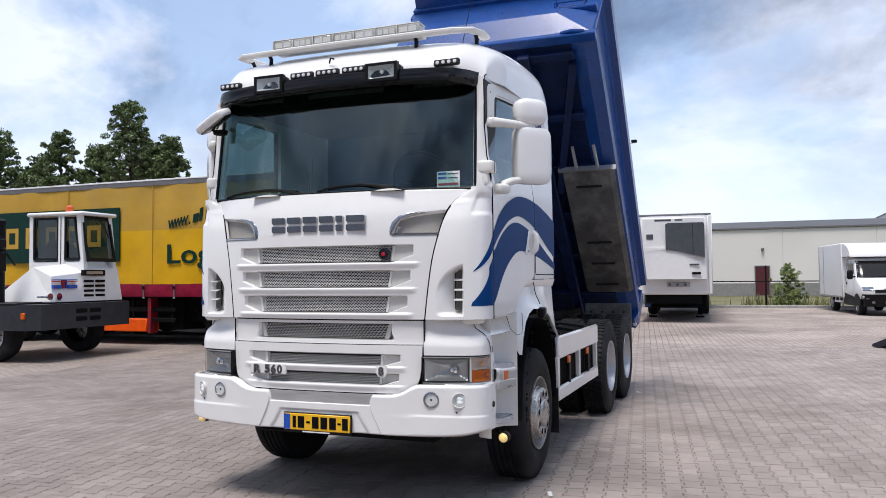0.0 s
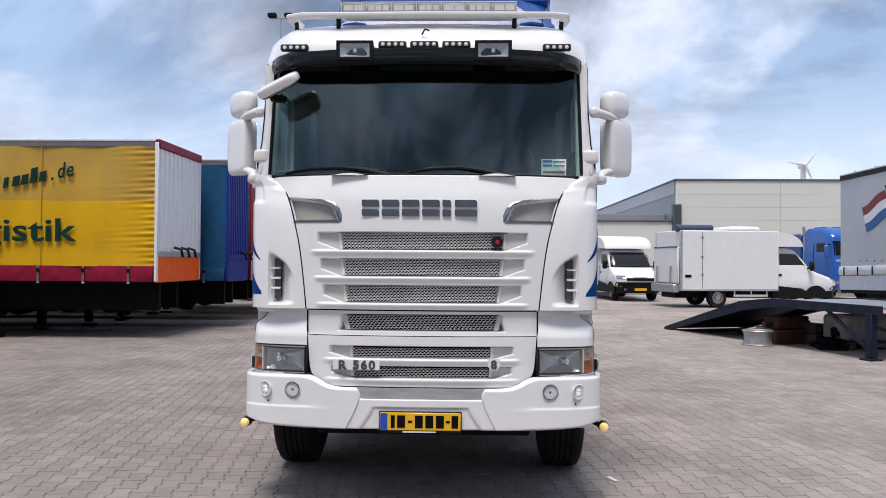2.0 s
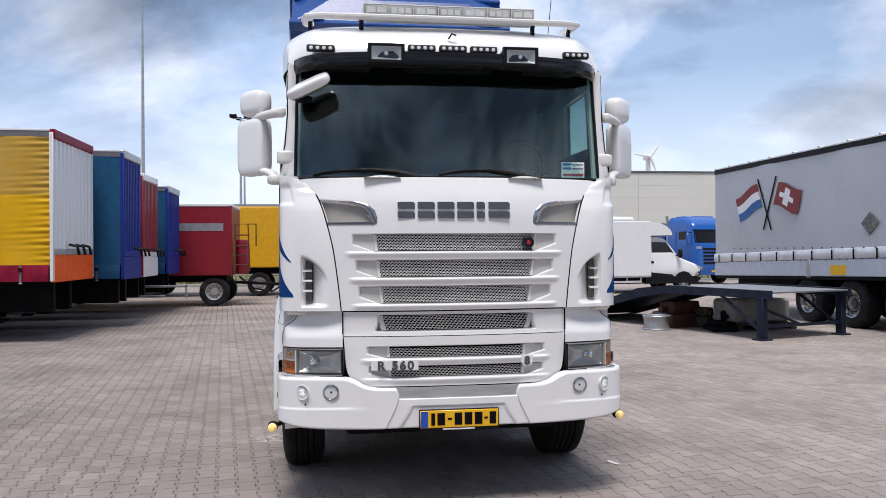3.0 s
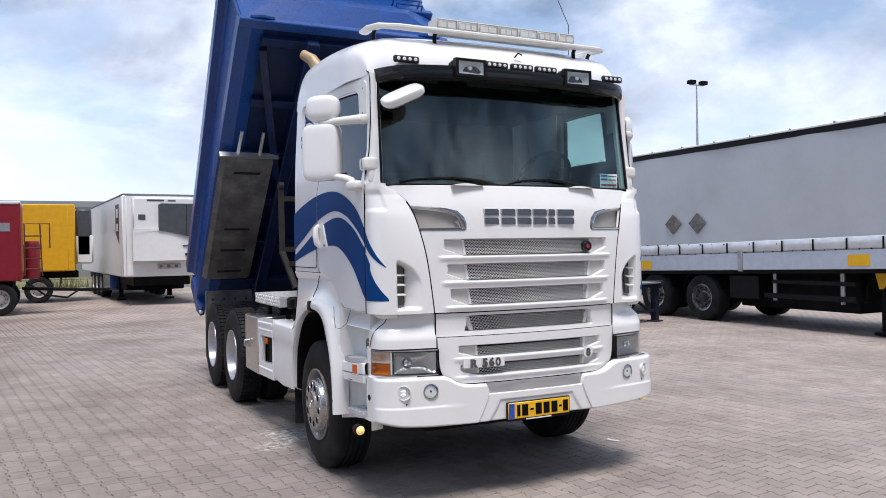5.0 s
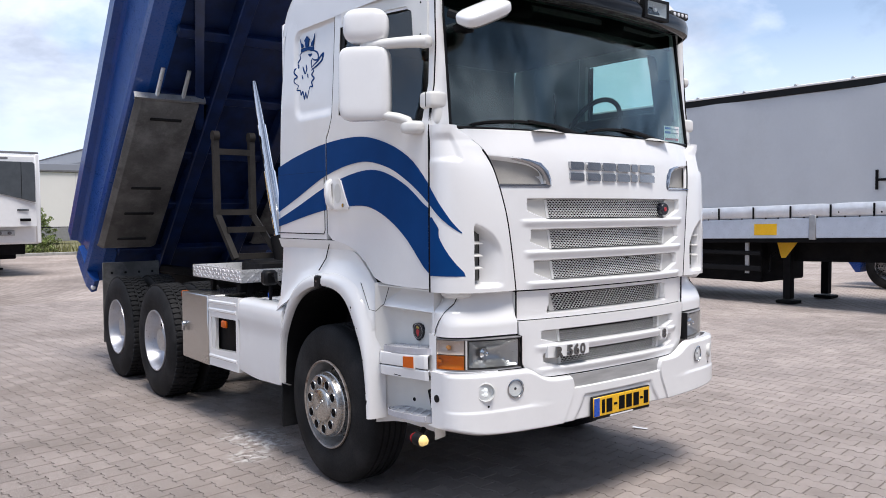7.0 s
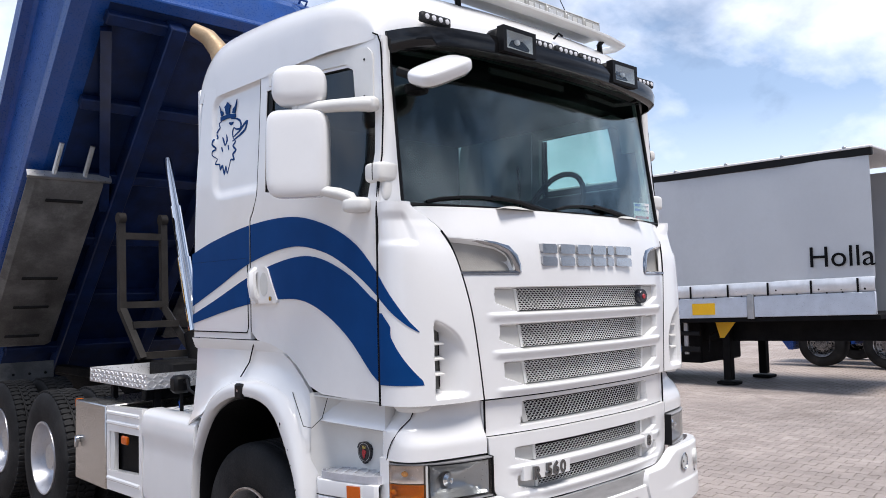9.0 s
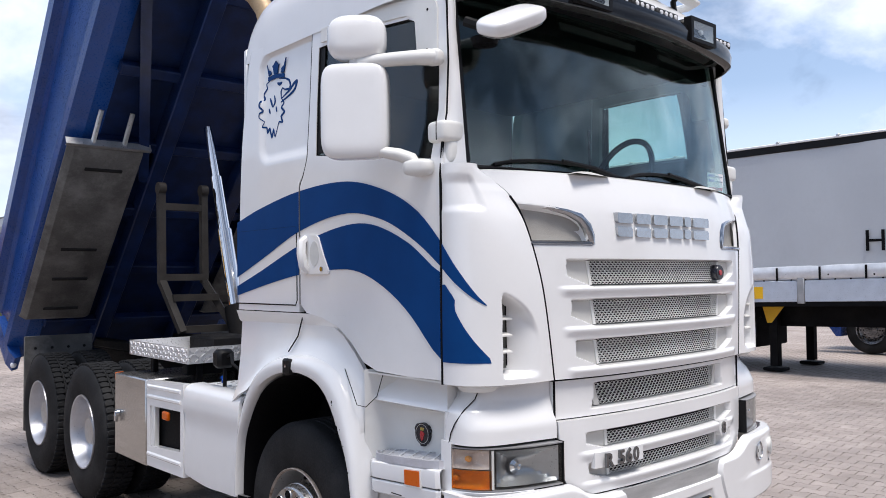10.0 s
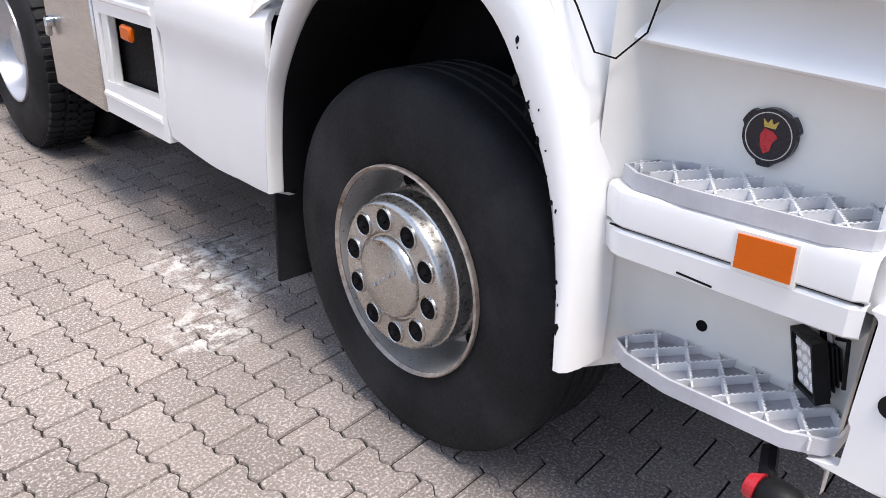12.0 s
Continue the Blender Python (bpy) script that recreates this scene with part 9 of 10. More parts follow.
for i, (x, y, a, b, c_, mt, nm) in enumerate([(4.1, 16.25, 1.15, 0.7, 0.55, RUST, "rusty_machine_block"), (4.75, 15.3, 0.5, 0.4, 0.4, DARK, "axle_stand"), (4.45, 15.1, 0.75, 0.5, 0.2, DARK, "engine_part"), (4.55, 16.0, 0.5, 0.4, 0.42, OLDW, "wooden_crate")]):
    t = thing(nm, {"rusty_machine_block": "rust-red machine part beneath the ramp", "axle_stand": "dark steel axle stand on the paving", "engine_part": "oily dark engine part beneath the ramp", "wooden_crate": "low weathered wooden crate beneath the ramp"}[nm], nm.split("_")[-1], pose(x, y, 0, 0, 0, 20 + 30 * i))
    part("base", Geo().box(-a / 2, a / 2, -b / 2, b / 2, 0, c_ * 0.5, 0.02), mt, t)
    part("upper", Geo().box(-a / 3, a / 3, -b / 3, b / 3, c_ * 0.5, c_, 0.03), mt, t)
    part("spindle", Geo().tube([(-a / 2, 0, c_ * 0.7), (a / 2, 0, c_ * 0.7)], 0.06, 8), mt, t)


# ---- box vans ----
SLATE = simple("slate_blue_canvas", (0.05, 0.075, 0.14), rough=0.7, vary=0.15, bump=0.1)
VANS = Hull([(0.62, 0.95, -0.93, 1.75, 0.40), (0.80, 0.98, -0.99, 1.75, 0.40), (0.98, 0.98, -0.97, 1.75, 0.40), (1.08, 0.975, -0.80, 1.75, 0.36), (1.18, 0.97, -0.52, 1.75, 0.32), (1.30, 0.965, -0.16, 1.75, 0.28), (1.40, 0.96, 0.06, 1.75, 0.26), (1.75, 0.91, 0.36, 1.75, 0.22), (2.05, 0.86, 0.63, 1.75, 0.2), (2.16, 0.82, 0.80, 1.75, 0.2), (2.22, 0.72, 1.05, 1.75, 0.2)])


def box_van(m, side_on):
    """Local: nose towards -y, x across, origin under the front axle's middle."""
    t = thing("box_van", "white box van with tail lift" if side_on else "white box van with a wind deflector on its roof", "van", m, group="parked vans")
    B0, B1 = (1.55, 5.4) if side_on else (1.77, 5.7)
    cab = part("cab", VANS.shell(30, 30), PWHITE, t, "white van cab with sloping nose", smooth=35)
    part("bumper", VANS.pane(-0.97, 0.97, 0.64, 0.80, 0.05), BLACKP, t)
    part("lower_bumper", Geo().prism([(-0.9, -0.72), (-0.6, -1.0), (0.6, -1.0), (0.9, -0.72), (0.9, 0.5), (-0.9, 0.5)], "z", 0.34, 0.66), BLACKP, t)
    part("radiator_grille", VANS.pane(-0.6, 0.6, 0.86, 0.98, 0.012), BLACKP, t)
    part("maker_bar", VANS.pane(-0.3, 0.3, 0.995, 1.02, 0.015), SILV, t)
    part("windscreen", VANS.pane(-0.90, 0.90, 1.42, 2.08, 0.010, 0.10), BLACKG, t, "dark windscreen")
    part("wiper", Geo().tube([(u, VANS.front(u, 1.47) - 0.02, 1.455 + 0.03 * (u + 0.5)) for u in (-0.5, 0.0, 0.5)], 0.012, 5), BLACKP, t)
    for s in (-1, 1):
        part("headlamp", VANS.pane(min(s * 0.62, s * 0.95), max(s * 0.62, s * 0.95), 0.93, 1.08, 0.012), CHROMED, t)
        part("fog_lamp", Geo().lathe([(0, -0.02), (0.05, -0.015), (0.06, 0.03)], "y", (s * 0.66, -1.02, 0.5), 12), CHROMED, t)
        part("door_window", VANS.flank([(0.34, 1.46), (0.80, 1.98), (1.45, 2.0), (1.45, 1.42), (0.95, 1.36), (0.5, 1.40)], s, 0.004), BLACKG, t, "dark side window")
        part("door_line", Geo().box(s * 0.972 - 0.012, s * 0.972 + 0.012, 1.55, 1.565, 0.6, 1.5), STRAP, t)
        part("door_handle", Geo().box(s * 0.975 - 0.02, s * 0.975 + 0.02, 1.38, 1.5, 1.16, 1.24, 0.01), BLACKP, t)
        part("mirror_housing", Geo().box(s * 1.14 - 0.11, s * 1.14 + 0.11, 0.2, 0.34, 1.36, 1.72, 0.05), BLACKP, t)
        part("mirror_stem", Geo().tube([(s * 0.93, 0.34, 1.46), (s * 1.08, 0.28, 1.46)], 0.03, 6), BLACKP, t)
        part("wheel_arch", Geo().prism([(0.46 * math.cos(q), 0.36 + 0.46 * math.sin(q)) for q in np.linspace(0, math.pi, 13)], "x", s * 0.90, s * 0.99), BLACKP, t)
        part("sill", Geo().prism([(0.4, 0.34), (1.75, 0.34), (1.75, 0.82), (0.55, 0.70), (0.42, 0.60)], "x", s * 0.88, s * 0.985), BLACKP, t)
        part("under_run_rail", Geo().box(s * 1.0 - 0.02, s * 1.0 + 0.02, 1.95, 3.3, 0.40, 0.48, 0.01), PWHITE, t)
        for yy in (1.98, 2.6, 3.25):
            part("rail_post", Geo().box(s * 0.98 - 0.02, s * 0.98 + 0.02, yy - 0.02, yy + 0.02, 0.40, 0.63, 0.004), PWHITE, t)
    part("plate", Geo().box(-0.26, 0.26, -1.03, -1.0, 0.44, 0.55), YEL, t)
    # box with rounded deflector over the cab
    part("load_box", Geo().box(-1.08, 1.08, B0, B1, 0.62, 2.82, 0.03), PWHITE, t, "white load box")
    rws = []
    for k in np.linspace(0, 1, 9):
        y_, z_ = B0 - (B0 - 0.52) * math.sin(k * math.pi / 2), 2.81 - 0.55 * (1 - math.cos(k * math.pi / 2)) - 0.02
        rws.append([(x, y_ + 0.12 * (abs(x) / 1.05) ** 3, z_) for x in np.linspace(-1.06, 1.06, 15)])
    rws.append([(x, B0 - 0.01, 2.22) for x in np.linspace(-1.0, 1.0, 15)])
    part("wind_deflector", Geo().grid(rws), PWHITE, t, "rounded white wind deflector", smooth=60)
    for s in (-1, 1):
        part("deflector_cheek", Geo().prism([(B0, 2.79)] + [(B0 - (B0 - 0.58) * math.sin(k), 2.79 - 0.53 * (1 - math.cos(k))) for k in np.linspace(0.2, 1.57, 7)] + [(B0, 2.25)], "x", s * 1.03, s * 1.06), PWHITE, t)
        part("box_trim", Geo().box(s * 1.08 - 0.01, s * 1.08 + 0.01, B0 + 0.03, B1 - 0.02, 0.61, 0.68, 0.004), SILV, t)
        part("box_corner", Geo().box(s * 1.07 - 0.03, s * 1.07 + 0.03, B1 - 0.08, B1 + 0.02, 0.62, 2.82, 0.01), SILV, t)
        part("side_door_line", Geo().box(s * 1.084 - 0.004, s * 1.084 + 0.004, B1 - 0.86, B1 - 0.84, 0.70, 2.75), STRAP, t)
        for z in (1.2, 1.85, 2.55):
            part("hinge", Geo().box(s * 1.09 - 0.012, s * 1.09 + 0.012, B1 - 0.90, B1 - 0.78, z, z + 0.05, 0.004), SILV, t)
    part("tail_lift", Geo().box(-1.05, 1.05, B1 + 0.02, B1 + 0.10, 0.9, 2.2, 0.02), PWHITE, t)
    part("tail_frame", Geo().box(-1.0, 1.0, B1, B1 + 0.25, 0.55, 0.85, 0.03), SILV, t)
    part("under_frame", Geo().box(-0.6, 0.6, -0.4, B1, 0.34, 0.8, 0.02), DARK, t)
    part("under_box", Geo().box(-0.9, 0.9, 1.8, 3.4, 0.36, 0.61, 0.02), DARK, t)
    if side_on:
        for x in (-0.6, 0.6):
            part("lift_ram", Geo().tube([(x, B1 + 0.2, 0.7), (x, B1 + 0.16, 1.5)], 0.04, 8), SILV, t)
        part("lift_seam", Geo().box(-1.05, 1.05, B1 + 0.10, B1 + 0.11, 2.18, 2.24), STRAP, t)
        part("roof_fridge", Geo().box(-0.8, 0.8, 2.1, 3.3, 2.82, 3.0, 0.08), PWHITE, t)
        part("caption_bar", Geo().box(-1.095, -1.085, B1 - 0.42, B1 - 0.18, 1.1, 1.2), INK, t)
        part("blue_roll", Geo().tube([(-0.9, B1 + 0.1, 2.9), (-0.9, B1 - 1.3, 2.9)], 0.13, 10), SLATE, t)
    for x, y, s in ((-0.98, 0.0, 1), (0.98, 0.0, -1), (-0.98, 3.9, 1), (0.98, 3.9, -1)):
        w_ = road_wheel(0.36, 0.26, SILV)
        w_.parent = t
        w_.matrix_basis = pose(x, y, 0.36, 0, 0, 0 if s > 0 else 180)
    return t


box_van(pose(4.66, 34.3, 0, 0, 0, 8), False)
box_van(pose(10.37, 30.73, 0, 0, 0, 100), True)

# ---- blue lorry cab behind the ramp ----
LORB = simple("bright_blue_cab_paint", (0.012, 0.10, 0.40), rough=0.25, vary=0.06, bump=0.0, coat=0.3)
lor = thing("blue_lorry", "blue lorry with tall cab parked behind the vans", "truck", pose(14.9, 37.2, 0, 0, 0, 10))
LORS = Hull([(0.45, 1.16, -1.22, 1.05, 0.3), (0.9, 1.2, -1.26, 1.05, 0.3), (1.7, 1.2, -1.22, 1.05, 0.3), (2.0, 1.19, -1.16, 1.05, 0.28), (2.7, 1.14, -0.95, 1.05, 0.26), (2.95, 1.12, -0.85, 1.05, 0.3), (3.2, 1.06, -0.5, 1.05, 0.35), (3.3, 0.98, -0.1, 1.0, 0.4)])
part("cab", LORS.shell(30, 30), LORB, lor, "blue rounded lorry cab", smooth=35)
part("windscreen", LORS.pane(-1.08, 1.08, 2.02, 2.66, 0.010, 0.04), BLACKG, lor, "dark windscreen")
part("sun_visor", LORS.pane(-1.08, 1.08, 2.68, 2.78, 0.10), LORB, lor)
part("roof_spoiler", Geo().box(-0.8, 0.8, 0.0, 0.9, 3.28, 3.36, 0.03), LORB, lor)
for k in range(5):
    part("grille_slat", LORS.pane(-0.72, 0.72, 0.98 + k * 0.17, 1.08 + k * 0.17, 0.014), BLACKP, lor)
part("plate_bar", LORS.pane(-0.26, 0.26, 0.58, 0.68, 0.02), YEL, lor)
for s in (-1, 1):
    part("side_window", LORS.flank([(-0.72, 1.98), (-0.5, 2.58), (0.1, 2.58), (0.1, 1.92)], s), BLACKG, lor)
    part("mirror_housing", Geo().box(s * 1.36 - 0.1, s * 1.36 + 0.1, -0.98, -0.84, 1.9, 2.5, 0.05), LORB, lor)
    part("mirror_arm", Geo().tube([(s * 1.15, -0.9, 2.52), (s * 1.34, -0.9, 2.5)], 0.03, 6), BLACKP, lor)
    part("headlamp", LORS.pane(min(s * 0.78, s * 1.1), max(s * 0.78, s * 1.1), 0.72, 0.88, 0.012), CHROMED, lor)
    part("corner_inlet", LORS.pane(min(s * 0.8, s * 1.05), max(s * 0.8, s * 1.05), 1.72, 1.84, 0.012), SILV, lor)
    part("door_line", Geo().box(s * 1.2 - 0.006, s * 1.2 + 0.006, 0.3, 0.32, 0.9, 2.6), INK, lor)
part("load_body", Geo().box(-1.25, 1.25, 1.3, 3.2, 0.95, 3.05, 0.05), CABB, lor, "dark blue load body")
part("exhaust_stack", Geo().tube([(-1.1, 1.17, 0.9), (-1.1, 1.17, 3.1), (-1.14, 1.17, 3.4)], 0.07, 8), SILV, lor)
for x, y, q in ((-1.2, -0.1, 0), (1.2, -0.1, 180), (-1.2, 2.4, 0), (1.2, 2.4, 180)):
    w_ = road_wheel(0.5, 0.34, SILV)
    w_.parent = lor
    w_.matrix_basis = pose(x, y, 0.5, 0, 0, q)

# ---- white yard tractor in front of the yellow trailer ----
# local: nose to -y
BUMPD = simple("dark_slate_bumper", (0.022, 0.026, 0.034), rough=0.5, vary=0.2, bump=0.05)
yt = thing("yard_tractor", "white terminal tractor with heavy dark bumper and beacon", "truck", pose(-13.2, 12.5, 0, 0, 0, 92))
part("bumper", Geo().prism([(-1.35, -0.15), (-1.2, -0.45), (1.2, -0.45), (1.35, -0.15), (1.35, 1.0), (-1.35, 1.0)], "z", 0.62, 1.12), BUMPD, yt, "heavy dark bumper")
part("fender_deck", Geo().box(-1.35, 1.35, 0.0, 2.4, 1.08, 1.16, 0.02), BLACKP, yt)
for s in (-1, 1):
    part("head_lamp", Geo().lathe([(0, -0.03), (0.08, -0.02), (0.09, 0.02)], "y", (s * 1.12, -0.42, 0.88), 18), PAPER, yt)
    part("indicator", Geo().box(s * 1.33 - 0.03, s * 1.33 + 0.03, -0.2, -0.1, 0.84, 0.96, 0.01), AMBER, yt)
for z in (0.76, 0.92):
    for x in (-0.32, 0.05):
        part("bumper_slot", Geo().box(x, x + 0.3, -0.455, -0.44, z, z + 0.09, 0.005), INK, yt)
house = part("engine_cover", Geo().add([(-0.72, -0.22, 1.15), (1.24, -0.22, 1.15), (1.18, -0.14, 1.84), (-0.62, -0.10, 1.66), (-0.72, 1.4, 1.15), (1.24, 1.4, 1.15), (1.16, 0.25, 2.02), (-0.5, 0.5, 1.86)],
             [(0, 1, 2, 3), (3, 2, 6, 7), (0, 3, 7, 4), (1, 5, 6, 2), (4, 7, 6, 5), (0, 4, 5, 1)]), PWHITE, yt, "white engine cover")
for i in range(4):
    for x in (0.14, 0.46):
        part("cover_slot", Geo().box(x, x + 0.27, -0.215, -0.195, 1.24 + i * 0.1, 1.29 + i * 0.1, 0.004), INK, house)
part("maker_shape", Geo().box(0.12, 0.74, -0.21, -0.14, 1.68, 1.80, 0.004), BLACKP, house)
part("maker_bar", Geo().box(0.20, 0.66, -0.216, -0.208, 1.71, 1.77), SILV, house)
for z, x0, x1, mt in ((1.585, -0.66, -0.06, PLBLUE), (1.555, -0.66, -0.06, REDB), (1.42, -0.66, -0.46, PLBLUE), (1.42, -0.30, -0.06, PLBLUE)):
    part("firm_bar", Geo().box(x0, x1, -0.222, -0.15, z, z + (0.018 if z > 1.5 else 0.07)), mt, house)
for x in (-0.42, -0.36):
    part("firm_bar", Geo().box(x, x + 0.03, -0.222, -0.15, 1.42, 1.585), REDB if x < -0.4 else PLBLUE, house)
# driver's cab with window openings as posts and panels
cabx0, cabx1, caby0, caby1 = 0.26, 1.12, -0.1, 1.31
def cpost(x, y, x2, y2):
    return part("cab_post", Geo().add([(x - 0.05, y - 0.05, 1.16), (x + 0.05, y - 0.05, 1.16), (x + 0.05, y + 0.05, 1.16), (x - 0.05, y + 0.05, 1.16), (x2 - 0.05, y2 - 0.05, 2.98), (x2 + 0.05, y2 - 0.05, 2.98), (x2 + 0.05, y2 + 0.05, 2.98), (x2 - 0.05, y2 + 0.05, 2.98)],
                                    [(3, 2, 1, 0), (4, 5, 6, 7), (0, 1, 5, 4), (1, 2, 6, 5), (2, 3, 7, 6), (3, 0, 4, 7)]), PWHITE, yt)


for x, y, x2, y2 in ((cabx0, caby0 - 0.05, cabx0 + 0.02, caby0 + 0.15), (cabx1, caby0 - 0.05, cabx1 - 0.02, caby0 + 0.15), (cabx0, caby1, cabx0, caby1), (cabx1, caby1, cabx1, caby1), (cabx0, caby0 + 0.55, cabx0, caby0 + 0.60)):
    cpost(x, y, x2, y2)
part("cab_roof", Geo().box(cabx0 - 0.1, cabx1 + 0.1, caby0, caby1 + 0.1, 2.96, 3.04, 0.03), PWHITE, yt)
part("cab_low_side", Geo().box(cabx0 - 0.04, cabx0 + 0.02, caby0, caby1, 1.16, 1.98, 0.01), PWHITE, yt)
part("cab_low_side", Geo().box(cabx1 - 0.02, cabx1 + 0.04, caby0, caby1, 1.16, 1.98, 0.01), PWHITE, yt)
part("cab_back", Geo().box(cabx0, cabx1, caby1 - 0.03, caby1 + 0.03, 1.16, 2.1, 0.01), PWHITE, yt)
part("windscreen", Geo().add([(cabx0 + 0.05, caby0 - 0.03, 2.05), (cabx1 - 0.05, caby0 - 0.03, 2.05), (cabx1 - 0.05, caby0 + 0.14, 2.93), (cabx0 + 0.05, caby0 + 0.14, 2.93)], [(0, 1, 2, 3)]), GLASSS, yt)
part("side_window", Geo().box(cabx0 - 0.012, cabx0 - 0.006, caby0 + 0.1, caby1, 2.0, 2.93), GLASSS, yt)
for y0_, y0t, y1_ in ((caby0 + 0.07, caby0 + 0.22, caby0 + 0.49), (caby0 + 0.66, caby0 + 0.66, caby1 - 0.07)):
    part("window_frame", Geo().ring([(y0_, 2.02), (y1_, 2.02), (y1_, 2.93), (y0t, 2.93)], [(y0_ + 0.035, 2.06), (y1_ - 0.035, 2.06), (y1_ - 0.035, 2.89), (y0t + 0.03, 2.89)], "x", cabx0 - 0.06, cabx0 - 0.03), BLACKP, yt)
part("door_post", Geo().box(cabx0 - 0.06, cabx0 - 0.02, caby0 + 0.5, caby0 + 0.66, 1.16, 2.96, 0.01), PWHITE, yt)
part("door_gap", Geo().box(cabx0 - 0.066, cabx0 - 0.058, caby0 + 0.57, caby0 + 0.59, 1.5, 2.94), INK, yt)
part("driver_seat", Geo().box(0.4, 0.9, 0.7, 1.2, 1.5, 2.45, 0.1), SEATM, yt)
part("window_frame", Geo().ring([(cabx0 + 0.02, 1.98), (cabx1 - 0.02, 1.98), (cabx1 - 0.02, 2.97), (cabx0 + 0.02, 2.97)], [(cabx0 + 0.07, 2.05), (cabx1 - 0.07, 2.05), (cabx1 - 0.07, 2.91), (cabx0 + 0.07, 2.91)], "y", -0.02, 0.02).turned(Matrix.Translation((0, caby0 - 0.06, 1.98)) @ Matrix.Rotation(radians(-11), 4, "X") @ Matrix.Translation((0, 0, -1.98))), BLACKP, yt)
part("beacon", Geo().lathe([(0.07, 0), (0.08, 0.02), (0.075, 0.12), (0.03, 0.16), (0, 0.165)], "z", (0.45, 0.5, 3.04), 16), simple("orange_beacon", (0.7, 0.12, 0.03), rough=0.2), yt)
part("wiper", Geo().tube([(0.7, caby0 + 0.12, 2.98), (0.85, caby0 + 0.02, 2.75), (0.92, caby0 - 0.02, 2.5)], 0.012, 5), BLACKP, yt)
part("exhaust_pipe", Geo().tube([(-1.05, 0.75, 1.15), (-1.05, 0.75, 2.65), (-1.08, 0.7, 2.8)], 0.08, 10), BLACKP, yt)
part("mirror_post", Geo().tube([(-0.85, 0.6, 1.9), (-1.3, 0.4, 2.2), (-1.35, 0.4, 2.45)], 0.02, 6), BLACKP, yt)
for z0_, z1_ in ((1.75, 2.15), (2.2, 2.4)):
    part("mirror_housing", Geo().box(-1.52, -1.28, 0.32, 0.42, z0_, z1_, 0.03), BLACKP, yt)
part("air_horn", Geo().lathe([(0.02, 0.3), (0.025, 0.05), (0.07, -0.02), (0.07, -0.03)], "y", (-0.55, -0.22, 1.26), 14), CHROME, yt)
part("air_horn", Geo().lathe([(0.02, 0.3), (0.025, 0.05), (0.07, -0.02), (0.07, -0.03)], "y", (-0.78, -0.22, 1.26), 14), CHROME, yt)
part("air_filter", Geo().lathe([(0, 0), (0.14, 0), (0.14, 0.35), (0.05, 0.4), (0, 0.4)], "z", (-1.2, 1.3, 1.16), 16), BLACKP, yt)
part("side_engine", Geo().box(-1.3, -0.85, 0.9, 2.3, 1.16, 1.5, 0.08), BLACKP, yt)
part("rear_frame", Geo().box(-0.5, 0.5, 1.8, 4.6, 0.7, 1.1, 0.03), DARK, yt)
for x, y, s in ((-1.25, 0.75, 0), (1.25, 0.75, 180), (-1.25, 3.6, 0), (1.25, 3.6, 180)):
    w_ = road_wheel(0.52, 0.32)
    w_.parent = yt
    w_.matrix_basis = pose(x, y, 0.52, 0, 0, s)

# ---- warehouses, fence, masts ----
MAROON = simple("maroon_door_paint", (0.085, 0.012, 0.02), rough=0.5, vary=0.08, bump=0.0)
wall = thing("warehouse_low", "long pale low warehouse with a maroon door", "warehouse", pose(-60, 62, 0))
part("wall", Geo().box(0, 73.6, 0, 12, 0, 4.85, 0.02), CLAD, wall, "pale clad wall")
part("roof_edge", Geo().box(-0.1, 73.6, -0.12, 12, 4.85, 5.0, 0.02), STRAP, wall)
part("upper_storey", Geo().box(0, 73.6, 3, 12, 5.0, 5.6, 0.02), CLADG, wall)
part("plinth", Geo().box(0, 73.6, -0.06, 0.0, 0, 0.95, 0.01), PLINTH, wall)
for x in np.arange(2.0, 73, 6.0):
    part("panel_joint", Geo().box(x - 0.012, x + 0.012, -0.012, 0.0, 0.95, 4.85), CLADS, wall)
dr = part("door", Geo().box(60.15, 61.05, -0.1, 0.0, 0.1, 2.15, 0.02), MAROON, wall, "maroon steel door")
part("door_frame", Geo().ring([(60.08, 0.05), (61.12, 0.05), (61.12, 2.22), (60.08, 2.22)], [(60.15, 0.1), (61.05, 0.1), (61.05, 2.15), (60.15, 2.15)], "y", -0.12, -0.02), STRAP, dr)
part("wall_lamp", Geo().box(60.55, 60.75, -0.2, 0, 3.3, 3.5, 0.04), STRAP, wall)
tall = thing("warehouse_tall", "tall grey and beige warehouse with clean cladding", "warehouse", pose(13.7, 61.9, 0))
part("front_wall", Geo().box(0, 60, 0, 0.3, 0, 8.05, 0.02), CLAD, tall)
part("side_wall", Geo().box(-0.05, 0.25, 0.3, 110, 0, 7.0, 0.02), CLADG, tall)
part("side_fascia", Geo().box(-0.08, 0.25, 0.3, 110, 7.0, 8.05, 0.02), CLADF, tall, "paler grey fascia")
part("roof", Geo().box(0, 60, 0.3, 110, 7.9, 8.0), CLADG, tall)
part("roof_edge", Geo().box(-0.12, 60, -0.08, 110, 8.05, 8.2, 0.02), STRAP, tall)
part("corner_post", Geo().box(-0.3, 0.35, -0.3, 0.3, 0, 6.2, 0.05), FRIDGE, tall)
for x in np.arange(8, 60, 8.0):
    part("panel_joint", Geo().box(x - 0.02, x + 0.02, -0.012, 0.0, 0.5, 8.0), CLADS, tall)
